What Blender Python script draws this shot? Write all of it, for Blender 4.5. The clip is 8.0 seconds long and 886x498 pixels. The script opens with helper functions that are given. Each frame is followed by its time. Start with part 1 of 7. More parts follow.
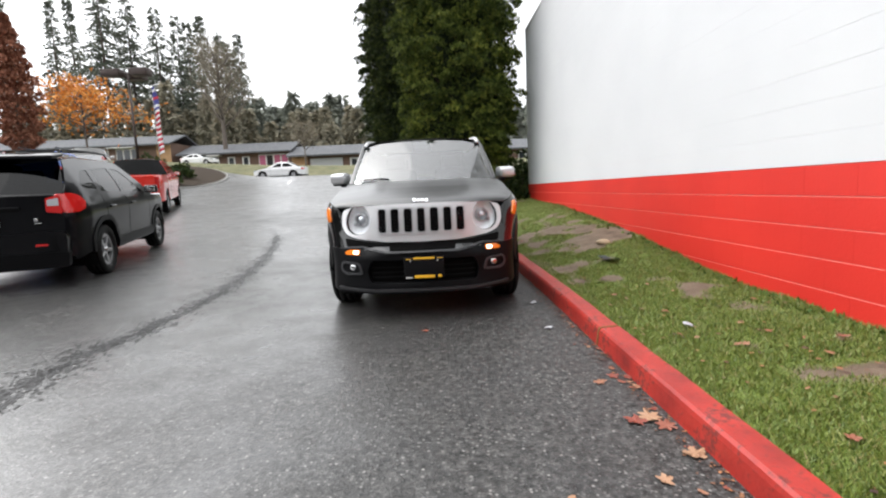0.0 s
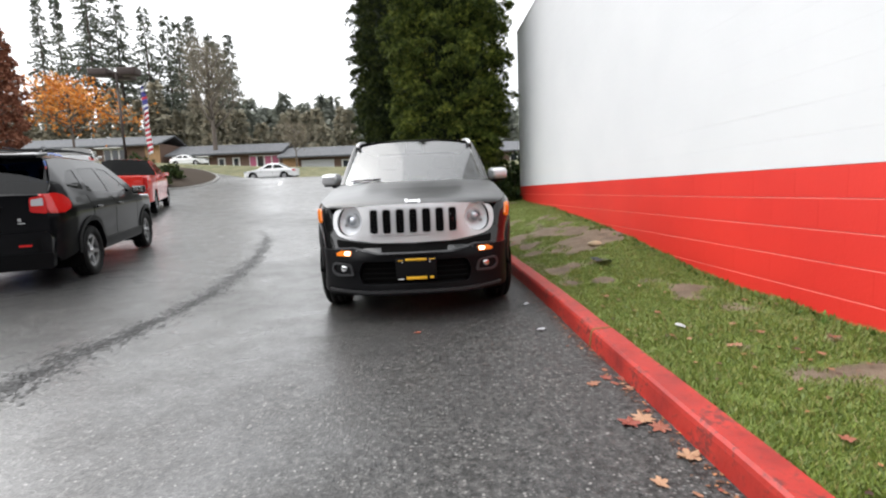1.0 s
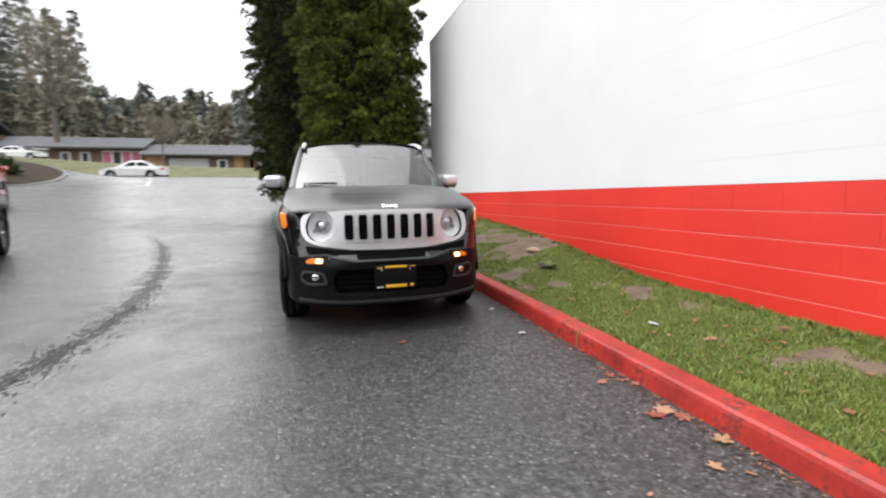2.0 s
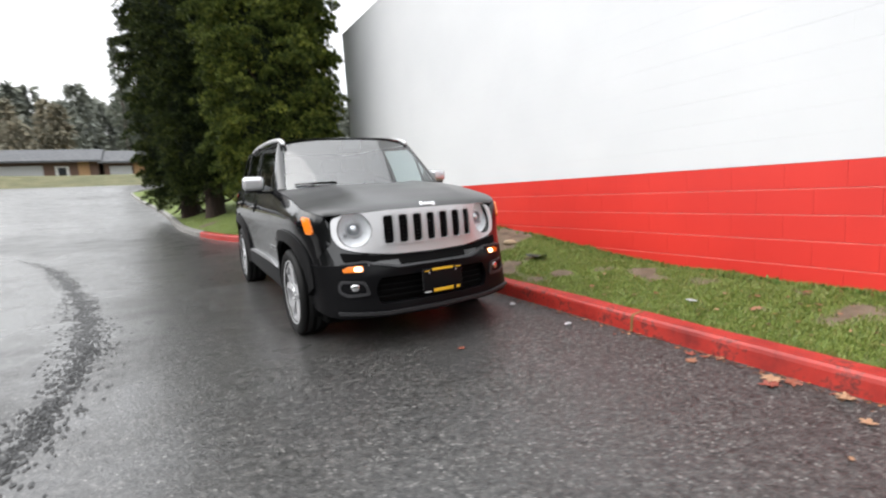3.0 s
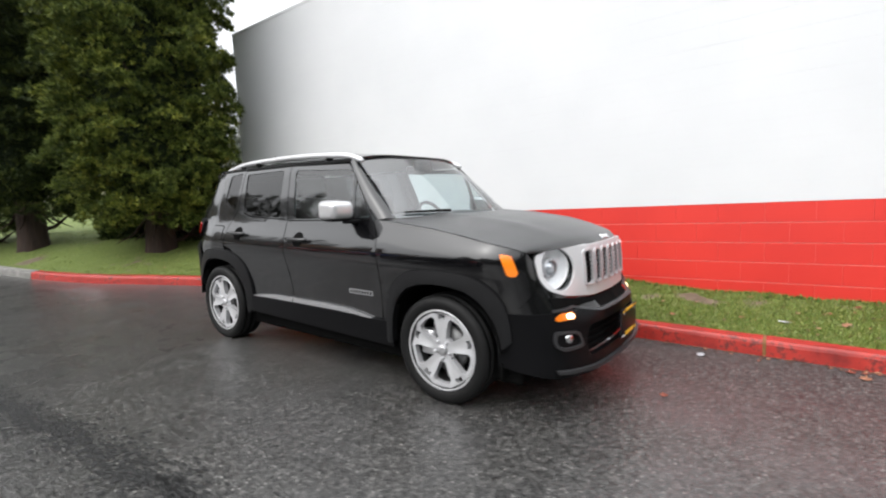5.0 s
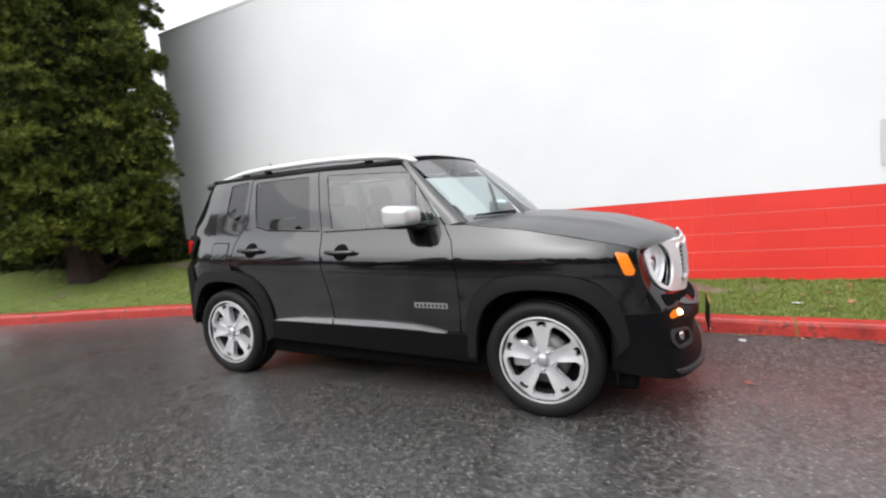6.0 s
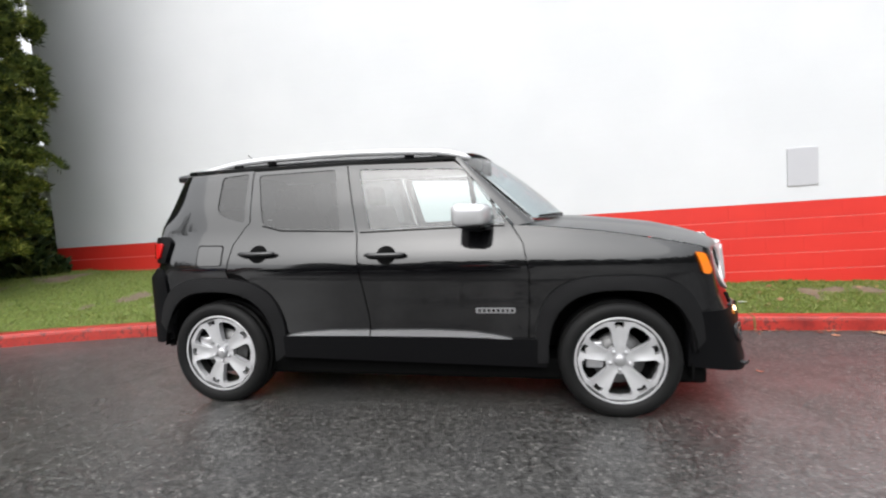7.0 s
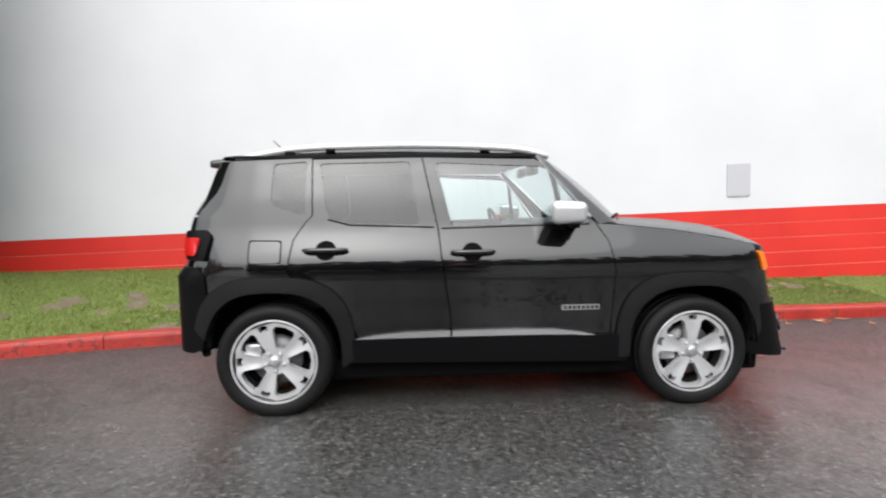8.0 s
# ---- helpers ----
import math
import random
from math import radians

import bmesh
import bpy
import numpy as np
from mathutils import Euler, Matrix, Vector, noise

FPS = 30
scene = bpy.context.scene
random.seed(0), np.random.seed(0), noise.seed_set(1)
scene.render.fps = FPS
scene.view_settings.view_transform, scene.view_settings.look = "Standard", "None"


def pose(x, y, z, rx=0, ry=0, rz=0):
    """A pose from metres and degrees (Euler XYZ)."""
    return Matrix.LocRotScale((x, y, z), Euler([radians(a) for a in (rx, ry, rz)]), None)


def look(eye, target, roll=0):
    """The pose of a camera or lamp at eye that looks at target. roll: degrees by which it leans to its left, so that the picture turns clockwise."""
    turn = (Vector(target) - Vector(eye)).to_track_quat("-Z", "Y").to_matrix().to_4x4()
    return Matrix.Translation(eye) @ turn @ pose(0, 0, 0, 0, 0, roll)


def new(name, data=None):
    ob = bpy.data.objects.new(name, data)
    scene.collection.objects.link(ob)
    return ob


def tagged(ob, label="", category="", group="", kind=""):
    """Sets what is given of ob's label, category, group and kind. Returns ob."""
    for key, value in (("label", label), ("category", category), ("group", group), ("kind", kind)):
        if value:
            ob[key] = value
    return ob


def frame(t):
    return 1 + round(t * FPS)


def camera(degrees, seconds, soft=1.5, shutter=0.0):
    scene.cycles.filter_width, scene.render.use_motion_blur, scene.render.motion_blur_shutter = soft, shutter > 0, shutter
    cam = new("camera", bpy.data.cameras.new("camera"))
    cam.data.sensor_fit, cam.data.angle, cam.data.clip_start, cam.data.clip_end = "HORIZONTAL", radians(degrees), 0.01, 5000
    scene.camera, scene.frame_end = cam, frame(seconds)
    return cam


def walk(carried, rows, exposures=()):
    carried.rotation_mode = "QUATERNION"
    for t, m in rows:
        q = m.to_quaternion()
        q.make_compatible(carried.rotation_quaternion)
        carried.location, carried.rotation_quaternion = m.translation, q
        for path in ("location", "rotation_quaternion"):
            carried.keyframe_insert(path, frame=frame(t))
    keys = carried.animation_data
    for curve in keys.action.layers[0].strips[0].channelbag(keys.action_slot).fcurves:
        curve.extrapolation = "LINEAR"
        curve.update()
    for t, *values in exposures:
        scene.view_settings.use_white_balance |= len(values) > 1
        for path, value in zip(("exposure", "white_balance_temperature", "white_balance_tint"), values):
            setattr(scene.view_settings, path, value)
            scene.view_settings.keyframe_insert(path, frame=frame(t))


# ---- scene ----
cam = camera(86.5, 8.0, soft=2.1, shutter=0.5)
PATH = [
    (0, (0.099, -0.262, 1.05), (0.125, 1.722, 0.803), -2.6),
    (0.5, (0.098, -0.26, 1.051), (0.136, 1.725, 0.802), -2.7),
    (1, (0.094, -0.235, 1.04), (0.156, 1.75, 0.8), -2.4),
    (1.5, (-0.144, -0.178, 1.047), (0.071, 1.801, 0.855), -1.4),
    (1.7, (-0.333, -0.158, 1.049), (0.02, 1.796, 0.808), -1.0),
    (2.8, (-1.5, 0.459, 1.067), (-0.573, 2.223, 0.9), -3.4),
    (3, (-1.677, 0.615, 1.074), (-0.68, 2.331, 0.822), -3.6),
    (3.5, (-2.137, 1.095, 1.122), (-0.952, 2.689, 0.891), -3.7),
    (4, (-2.64, 1.604, 1.168), (-1.208, 2.986, 0.973), -6.1),
    (4.5, (-2.864, 2.162, 1.233), (-1.36, 3.453, 0.967), -4.5),
    (4.7, (-2.972, 2.361, 1.226), (-1.437, 3.627, 1.016), -3.0),
    (5.8, (-3.385, 3.468, 1.252), (-1.647, 4.434, 1.034), -5.3),
    (6, (-3.448, 3.676, 1.249), (-1.664, 4.564, 1.08), -5.2),
    (6.5, (-3.614, 4.243, 1.236), (-1.696, 4.776, 1.049), -5.4),
    (7, (-3.64, 4.853, 1.247), (-1.681, 5.222, 1.096), -3.9),
    (7.5, (-3.701, 5.411, 1.216), (-1.71, 5.517, 1.07), -3.7),
    (8, (-3.644, 6.032, 1.274), (-1.654, 5.94, 1.107), -2.4),
]
walk(cam, [(t, look(eye, target, roll)) for t, eye, target, roll in PATH], exposures=[(0.0, 1.0), (8.0, 1.0)])

# ---- light: a bright overcast sky ----
world = bpy.data.worlds.new("overcast_sky")
scene.world = world
world.use_nodes = True
wn, wl = world.node_tree.nodes, world.node_tree.links
wn.clear()
w_out = wn.new("ShaderNodeOutputWorld")
w_bg = wn.new("ShaderNodeBackground")
w_sky = wn.new("ShaderNodeTexSky")
w_sky.sky_type, w_sky.sun_disc = "NISHITA", False
w_sky.sun_elevation, w_sky.sun_rotation = radians(46), radians(283)
w_sky.air_density, w_sky.dust_density, w_sky.ozone_density = 1.0, 6.0, 1.0
w_bw = wn.new("ShaderNodeRGBToBW")
w_mix = wn.new("ShaderNodeMix")
w_mix.data_type, w_mix.blend_type = "RGBA", "MIX"
w_mix.inputs["Factor"].default_value = 0.88
w_white = wn.new("ShaderNodeMix")
w_white.data_type, w_white.blend_type = "RGBA", "MIX"
w_white.inputs["Factor"].default_value = 0.72
w_white.inputs[7].default_value = (9.3, 9.5, 9.8, 1)
wl.new(w_sky.outputs[0], w_bw.inputs[0])
wl.new(w_sky.outputs[0], w_mix.inputs[6])
wl.new(w_bw.outputs[0], w_mix.inputs[7])
wl.new(w_mix.outputs[2], w_white.inputs[6])
# an overcast sky is brighter overhead than at the horizon
w_dir, w_xyz, w_lift, w_scale = wn.new("ShaderNodeTexCoord"), wn.new("ShaderNodeSeparateXYZ"), wn.new("ShaderNodeMapRange"), wn.new("ShaderNodeVectorMath")
for i, v in enumerate((0.0, 1.0, 0.8, 1.6)):
    w_lift.inputs[i + 1].default_value = v
w_scale.operation = "SCALE"
wl.new(w_dir.outputs["Generated"], w_xyz.inputs[0])
wl.new(w_xyz.outputs[2], w_lift.inputs[0])
wl.new(w_white.outputs[2], w_scale.inputs[0])
wl.new(w_lift.outputs[0], w_scale.inputs["Scale"])
# and brighter on the side where the sun stands behind the cloud
w_dot, w_glow, w_scale2 = wn.new("ShaderNodeVectorMath"), wn.new("ShaderNodeMapRange"), wn.new("ShaderNodeVectorMath")
w_dot.operation, w_scale2.operation = "DOT_PRODUCT", "SCALE"
w_dot.inputs[1].default_value = Vector((-24, 5.5, 26)).normalized()
for i, v in enumerate((-0.3, 1.0, 0.86, 1.42)):
    w_glow.inputs[i + 1].default_value = v
w_glow.interpolation_type = "SMOOTHSTEP"
wl.new(w_dir.outputs["Generated"], w_dot.inputs[0])
wl.new(w_dot.outputs["Value"], w_glow.inputs[0])
wl.new(w_scale.outputs[0], w_scale2.inputs[0])
wl.new(w_glow.outputs[0], w_scale2.inputs["Scale"])
wl.new(w_scale2.outputs[0], w_bg.inputs[0])
w_bg.inputs[1].default_value = 0.1
wl.new(w_bg.outputs[0], w_out.inputs[0])

sun_data = bpy.data.lights.new("sun", "SUN")
sun_data.energy, sun_data.angle, sun_data.color = 0.5, radians(70), (1.0, 0.97, 0.93)
sun = new("sun", sun_data)
sun.matrix_world = look((-24, 5.5, 26), (0, 0, 0))

# ---- materials ----
def mat(name, base, rough=0.5, metal=0.0, coat=0.0, spec=0.5):
    m = bpy.data.materials.new(name)
    m.use_nodes = True
    b = m.node_tree.nodes["Principled BSDF"]
    b.inputs["Base Color"].default_value = (*base, 1)
    b.inputs["Roughness"].default_value = rough
    b.inputs["Metallic"].default_value = metal
    b.inputs["Coat Weight"].default_value = coat
    b.inputs["Coat Roughness"].default_value = 0.04
    b.inputs["Specular IOR Level"].default_value = spec
    return m


def bsdf(m):
    return m.node_tree.nodes["Principled BSDF"]


def coords(m, space="Object"):
    return m.node_tree.nodes.new("ShaderNodeTexCoord").outputs[space]


def noise_tex(m, scale, detail=4.0, rough=0.55, space="Object", stretch=None):
    n = m.node_tree.nodes.new("ShaderNodeTexNoise")
    n.inputs["Scale"].default_value, n.inputs["Detail"].default_value, n.inputs["Roughness"].default_value = scale, detail, rough
    c = coords(m, space) if space != "World" else m.node_tree.nodes.new("ShaderNodeNewGeometry").outputs["Position"]
    if stretch:
        mp = m.node_tree.nodes.new("ShaderNodeMapping")
        mp.inputs["Scale"].default_value = stretch
        m.node_tree.links.new(c, mp.inputs[0])
        c = mp.outputs[0]
    m.node_tree.links.new(c, n.inputs["Vector"])
    return n.outputs["Fac"]


def ramp(m, value, *stops):
    r = m.node_tree.nodes.new("ShaderNodeValToRGB")
    e = r.color_ramp.elements
    while len(e) < len(stops):
        e.new(0.5)
    for el, (p, c) in zip(e, stops):
        el.position = p
        el.color = (*c, 1) if len(c) == 3 else c
    m.node_tree.links.new(value, r.inputs[0])
    return r.outputs[0]


def remap(m, value, a, b, lo, hi):
    r = m.node_tree.nodes.new("ShaderNodeMapRange")
    for i, v in enumerate((a, b, lo, hi)):
        r.inputs[i + 1].default_value = v
    m.node_tree.links.new(value, r.inputs[0])
    return r.outputs[0]


def blend(m, fac, a, b, how="MIX"):
    x = m.node_tree.nodes.new("ShaderNodeMix")
    x.data_type, x.blend_type = "RGBA", how
    for sock, v in ((x.inputs["Factor"], fac), (x.inputs[6], a), (x.inputs[7], b)):
        if isinstance(v, (int, float)):
            sock.default_value = v
        elif isinstance(v, tuple):
            sock.default_value = (*v, 1)
        else:
            m.node_tree.links.new(v, sock)
    return x.outputs[2]


def arith(m, op, a, b=0.0):
    x = m.node_tree.nodes.new("ShaderNodeMath")
    x.operation = op
    for sock, v in zip(x.inputs, (a, b)):
        if isinstance(v, (int, float)):
            sock.default_value = v
        else:
            m.node_tree.links.new(v, sock)
    return x.outputs[0]


def plug(m, value, socket):
    m.node_tree.links.new(value, bsdf(m).inputs[socket])


def bump(m, height, strength=0.3, distance=0.01):
    b = m.node_tree.nodes.new("ShaderNodeBump")
    b.inputs["Strength"].default_value, b.inputs["Distance"].default_value = strength, distance
    m.node_tree.links.new(height, b.inputs["Height"])
    m.node_tree.links.new(b.outputs[0], bsdf(m).inputs["Normal"])


def per_object(m):
    return m.node_tree.nodes.new("ShaderNodeObjectInfo").outputs["Random"]


def per_island(m):
    return m.node_tree.nodes.new("ShaderNodeNewGeometry").outputs["Random Per Island"]


# wet asphalt: dark stone with pale chips, a film of water in broad patches
ASPHALT = mat("wet_asphalt", (0.05, 0.05, 0.052), 0.35)
chips = noise_tex(ASPHALT, 70, 2, 0.6)
grain = noise_tex(ASPHALT, 30, 4, 0.75)
patches = noise_tex(ASPHALT, 0.35, 5, 0.6)
mottle = noise_tex(ASPHALT, 2.2, 5, 0.65)
col = ramp(ASPHALT, grain, (0.34, (0.009, 0.0086, 0.008)), (0.55, (0.054, 0.0526, 0.0505)), (0.76, (0.165, 0.159, 0.151)))
col = blend(ASPHALT, remap(ASPHALT, chips, 0.63, 0.7, 0.0, 0.6), col, (0.23, 0.225, 0.22))
col = blend(ASPHALT, remap(ASPHALT, mottle, 0.4, 0.72, 0.0, 0.35), col, (0.035, 0.035, 0.037))
# single pale stones pressed into the tar
stone = ASPHALT.node_tree.nodes.new("ShaderNodeTexVoronoi")
stone.inputs["Scale"].default_value = 46
ASPHALT.node_tree.links.new(coords(ASPHALT), stone.inputs["Vector"])
pick = ASPHALT.node_tree.nodes.new("ShaderNodeSeparateColor")
ASPHALT.node_tree.links.new(stone.outputs["Color"], pick.inputs[0])
spot = arith(ASPHALT, "MULTIPLY", remap(ASPHALT, stone.outputs["Distance"], 0.22, 0.36, 1.0, 0.0), remap(ASPHALT, pick.outputs[0], 0.66, 1.0, 0.0, 0.75))
col = blend(ASPHALT, spot, col, (0.3, 0.29, 0.275))
pit = arith(ASPHALT, "MULTIPLY", remap(ASPHALT, stone.outputs["Distance"], 0.3, 0.5, 1.0, 0.0), remap(ASPHALT, pick.outputs[1], 0.72, 0.9, 0.0, 0.8))
col = blend(ASPHALT, pit, col, (0.008, 0.008, 0.008))
plug(ASPHALT, col, "Base Color")
place = ASPHALT.node_tree.nodes.new("ShaderNodeSeparateXYZ")
ASPHALT.node_tree.links.new(ASPHALT.node_tree.nodes.new("ShaderNodeNewGeometry").outputs["Position"], place.inputs[0])
# the open lane stays wetter than the parking strip along the kerb
lane = remap(ASPHALT, arith(ASPHALT, "ADD", place.outputs[0], remap(ASPHALT, patches, 0.3, 0.7, -0.5, 0.5)), -1.0, 0.6, 1.0, 0.15)
wet = arith(ASPHALT, "ADD", remap(ASPHALT, patches, 0.36, 0.6, 0.2, 0.7), remap(ASPHALT, mottle, 0.35, 0.65, 0.0, 0.4))
wet = arith(ASPHALT, "MULTIPLY", wet, lane)
plug(ASPHALT, remap(ASPHALT, wet, 0.0, 1.0, 0.48, 0.22), "Roughness")
bsdf(ASPHALT).inputs["Specular IOR Level"].default_value = 0.22
bsdf(ASPHALT).inputs["Coat IOR"].default_value = 1.5
bsdf(ASPHALT).inputs["Coat Roughness"].default_value = 0.28
plug(ASPHALT, remap(ASPHALT, wet, 0.05, 0.85, 0.04, 1.0), "Coat Weight")
bump(ASPHALT, arith(ASPHALT, "ADD", arith(ASPHALT, "MULTIPLY", grain, 0.7), chips), 0.75, 0.007)
film = ASPHALT.node_tree.nodes.new("ShaderNodeBump")
film.inputs["Strength"].default_value, film.inputs["Distance"].default_value = 0.3, 0.006
ASPHALT.node_tree.links.new(grain, film.inputs["Height"])
ASPHALT.node_tree.links.new(film.outputs[0], bsdf(ASPHALT).inputs["Coat Normal"])

TAR = mat("tar_filled_crack", (0.02, 0.02, 0.02), 0.45, 0.0, 0.0, 0.45)
bump(TAR, noise_tex(TAR, 60, 4), 0.5, 0.006)

GRASS_SOIL = mat("lawn_soil", (0.06, 0.07, 0.02), 0.9)
g_big, g_mid, g_fine = noise_tex(GRASS_SOIL, 1.1, 4), noise_tex(GRASS_SOIL, 6, 5), noise_tex(GRASS_SOIL, 60, 3)
green = ramp(GRASS_SOIL, g_fine, (0.3, (0.054, 0.08, 0.013)), (0.55, (0.11, 0.15, 0.025)), (0.8, (0.185, 0.215, 0.045)))
soil = ramp(GRASS_SOIL, g_mid, (0.3, (0.08, 0.058, 0.038)), (0.7, (0.17, 0.13, 0.09)))
soil_map = GRASS_SOIL.node_tree.nodes.new("ShaderNodeAttribute")
soil_map.attribute_name = "soil"
soil_fac = arith(GRASS_SOIL, "ADD", soil_map.outputs["Fac"], arith(GRASS_SOIL, "MULTIPLY", arith(GRASS_SOIL, "SUBTRACT", g_mid, 0.5), 0.9))
plug(GRASS_SOIL, blend(GRASS_SOIL, remap(GRASS_SOIL, soil_fac, 0.3, 0.7, 0, 1.0), green, soil), "Base Color")
bump(GRASS_SOIL, g_fine, 0.6, 0.02)

GRASS = mat("grass_blades", (0.1, 0.17, 0.03), 0.5)
plug(GRASS, ramp(GRASS, per_island(GRASS), (0.0, (0.064, 0.098, 0.014)), (0.5, (0.128, 0.18, 0.026)), (0.85, (0.2, 0.235, 0.048)), (1.0, (0.28, 0.22, 0.09))), "Base Color")

BANK_GRASS = mat("rough_bank_grass", (0.1, 0.1, 0.04), 0.9)
plug(BANK_GRASS, ramp(BANK_GRASS, noise_tex(BANK_GRASS, 0.9, 6, 0.7), (0.3, (0.05, 0.06, 0.022)), (0.5, (0.105, 0.105, 0.045)), (0.72, (0.17, 0.145, 0.075))), "Base Color")
bump(BANK_GRASS, noise_tex(BANK_GRASS, 5, 5, 0.7), 0.8, 0.2)


def painted_block(name, dark, light, rough):
    m = mat(name, light, rough)
    fine, broad = noise_tex(m, 55, 4, 0.6, "World"), noise_tex(m, 0.8, 4, 0.5, "World")
    c = ramp(m, broad, (0.35, dark), (0.65, light))
    c = blend(m, remap(m, per_object(m), 0, 1, 0, 0.006), c, tuple(v * 0.8 for v in dark))
    plug(m, c, "Base Color")
    bump(m, fine, 0.28, 0.004)
    return m


RED_BLOCK = painted_block("red_painted_block", (0.52, 0.02, 0.0135), (0.6, 0.027, 0.017), 0.5)
WHITE_BLOCK = painted_block("white_painted_block", (0.565, 0.575, 0.588), (0.595, 0.603, 0.614), 0.55)
# red joints kept pale pink: the highlight on their wet ledges is in the colour
JOINT_HIGHLIGHT_RED = mat("red_joint_highlight", (0.85, 0.36, 0.31), 0.5)
MORTAR_WHITE = mat("painted_white_joint", (0.62, 0.62, 0.62), 0.5)

RED_KERB = mat("worn_red_kerb_paint", (0.5, 0.03, 0.02), 0.42)
k_fine, k_big = noise_tex(RED_KERB, 28, 5, 0.7), noise_tex(RED_KERB, 3.5, 5, 0.65)
kc = ramp(RED_KERB, k_big, (0.3, (0.16, 0.011, 0.009)), (0.52, (0.36, 0.023, 0.015)), (0.8, (0.5, 0.052, 0.036)))
kc = blend(RED_KERB, remap(RED_KERB, arith(RED_KERB, "MULTIPLY", k_fine, k_big), 0.25, 0.36, 0, 0.85), kc, (0.07, 0.016, 0.014))
plug(RED_KERB, kc, "Base Color")
bump(RED_KERB, k_fine, 0.4, 0.006)

CONCRETE = mat("weathered_concrete", (0.3, 0.29, 0.27), 0.8)
plug(CONCRETE, ramp(CONCRETE, noise_tex(CONCRETE, 7, 6, 0.7), (0.3, (0.1, 0.097, 0.088)), (0.7, (0.24, 0.233, 0.22))), "Base Color")
bump(CONCRETE, noise_tex(CONCRETE, 45, 4), 0.4, 0.006)

BARK = mat("red_brown_bark", (0.12, 0.07, 0.045), 0.95)
plug(BARK, ramp(BARK, noise_tex(BARK, 9, 6, 0.7, stretch=(1, 1, 0.15)), (0.3, (0.014, 0.009, 0.007)), (0.7, (0.055, 0.033, 0.024))), "Base Color")
bump(BARK, noise_tex(BARK, 14, 5, 0.7, stretch=(1, 1, 0.12)), 0.9, 0.05)
GREY_BARK = mat("grey_bark", (0.12, 0.1, 0.085), 0.95)


def leafage(name, dark, mid, tip, rough=0.6):
    m = mat(name, mid, rough, 0.0, 0.0, 0.15)
    plug(m, ramp(m, per_island(m), (0.0, dark), (0.55, mid), (1.0, tip)), "Base Color")
    return m


def clumped(m):
    """Broad drifts of younger, yellower growth over a crown."""
    b = bsdf(m)
    base = b.inputs["Base Color"].links[0].from_socket
    drift = remap(m, noise_tex(m, 1.7, 2, 0.5), 0.4, 0.68, 0.0, 0.7)
    plug(m, blend(m, drift, base, blend(m, 1.0, base, (2.0, 1.75, 1.3), "MULTIPLY")), "Base Color")
    return m


SEQUOIA = clumped(leafage("conifer_sprays", (0.017, 0.03, 0.007), (0.062, 0.088, 0.018), (0.16, 0.19, 0.045)))
# the haze of distance is mixed into both fir colours, paler for the far one
FIR_HAZED = leafage("haze_paled_fir_needles", (0.1, 0.115, 0.092), (0.135, 0.152, 0.118), (0.18, 0.19, 0.145))
FIR_FAR_HAZED = leafage("haze_paled_far_fir_needles", (0.19, 0.205, 0.18), (0.24, 0.255, 0.22), (0.29, 0.3, 0.25))
ORANGE_LEAF = leafage("orange_autumn_leaves", (0.5, 0.17, 0.03), (0.66, 0.27, 0.05), (0.76, 0.4, 0.11))
RUST_LEAF = leafage("rust_autumn_leaves", (0.18, 0.07, 0.045), (0.28, 0.12, 0.075), (0.4, 0.19, 0.12))
TWIG = leafage("bare_twigs", (0.14, 0.12, 0.09), (0.19, 0.165, 0.125), (0.25, 0.21, 0.15))
SHRUB = leafage("evergreen_shrub", (0.02, 0.035, 0.014), (0.04, 0.065, 0.02), (0.085, 0.1, 0.03))
FALLEN = mat("fallen_leaf", (0.35, 0.14, 0.05), 0.55)
plug(FALLEN, ramp(FALLEN, per_object(FALLEN), (0.0, (0.2, 0.045, 0.028)), (0.45, (0.24, 0.1, 0.055)), (1.0, (0.33, 0.19, 0.11))), "Base Color")

# ---- vehicle materials ----
def car_paint(name, base, rough=0.3, drops=0.0):
    m = mat(name, base, rough + (0.2 if drops else 0.0), 0.0, 1.0, 0.26 if drops else 0.06)
    bsdf(m).inputs["Coat IOR"].default_value = 1.61
    n = noise_tex(m, 190, 2, 0.5)
    b = m.node_tree.nodes.new("ShaderNodeBump")
    b.inputs["Strength"].default_value, b.inputs["Distance"].default_value = drops, 0.0015
    m.node_tree.links.new(remap(m, n, 0.62, 0.72, 0, 1), b.inputs["Height"])
    if drops:
        m.node_tree.links.new(b.outputs[0], bsdf(m).inputs["Coat Normal"])
    bsdf(m).inputs["Coat Roughness"].default_value = 0.36 if drops else 0.05
    return m


def pane(name, tint, film):
    """Clear or tinted pane: see-through, with a mirror film that grows from film, seen squarely, to full at grazing."""
    m = bpy.data.materials.new(name)
    m.use_nodes = True
    n, l = m.node_tree.nodes, m.node_tree.links
    n.clear()
    out, mix, tr, gl = n.new("ShaderNodeOutputMaterial"), n.new("ShaderNodeMixShader"), n.new("ShaderNodeBsdfTransparent"), n.new("ShaderNodeBsdfGlossy")
    lw = n.new("ShaderNodeLayerWeight")
    lw.inputs["Blend"].default_value = 0.5
    tr.inputs[0].default_value = (*tint, 1)
    gl.inputs["Roughness"].default_value = 0.01
    l.new(remap(m, arith(m, "POWER", lw.outputs["Facing"], 5.0), 0.0, 1.0, film, 1.0), mix.inputs[0])
    l.new(tr.outputs[0], mix.inputs[1])
    l.new(gl.outputs[0], mix.inputs[2])
    l.new(mix.outputs[0], out.inputs[0])
    return m


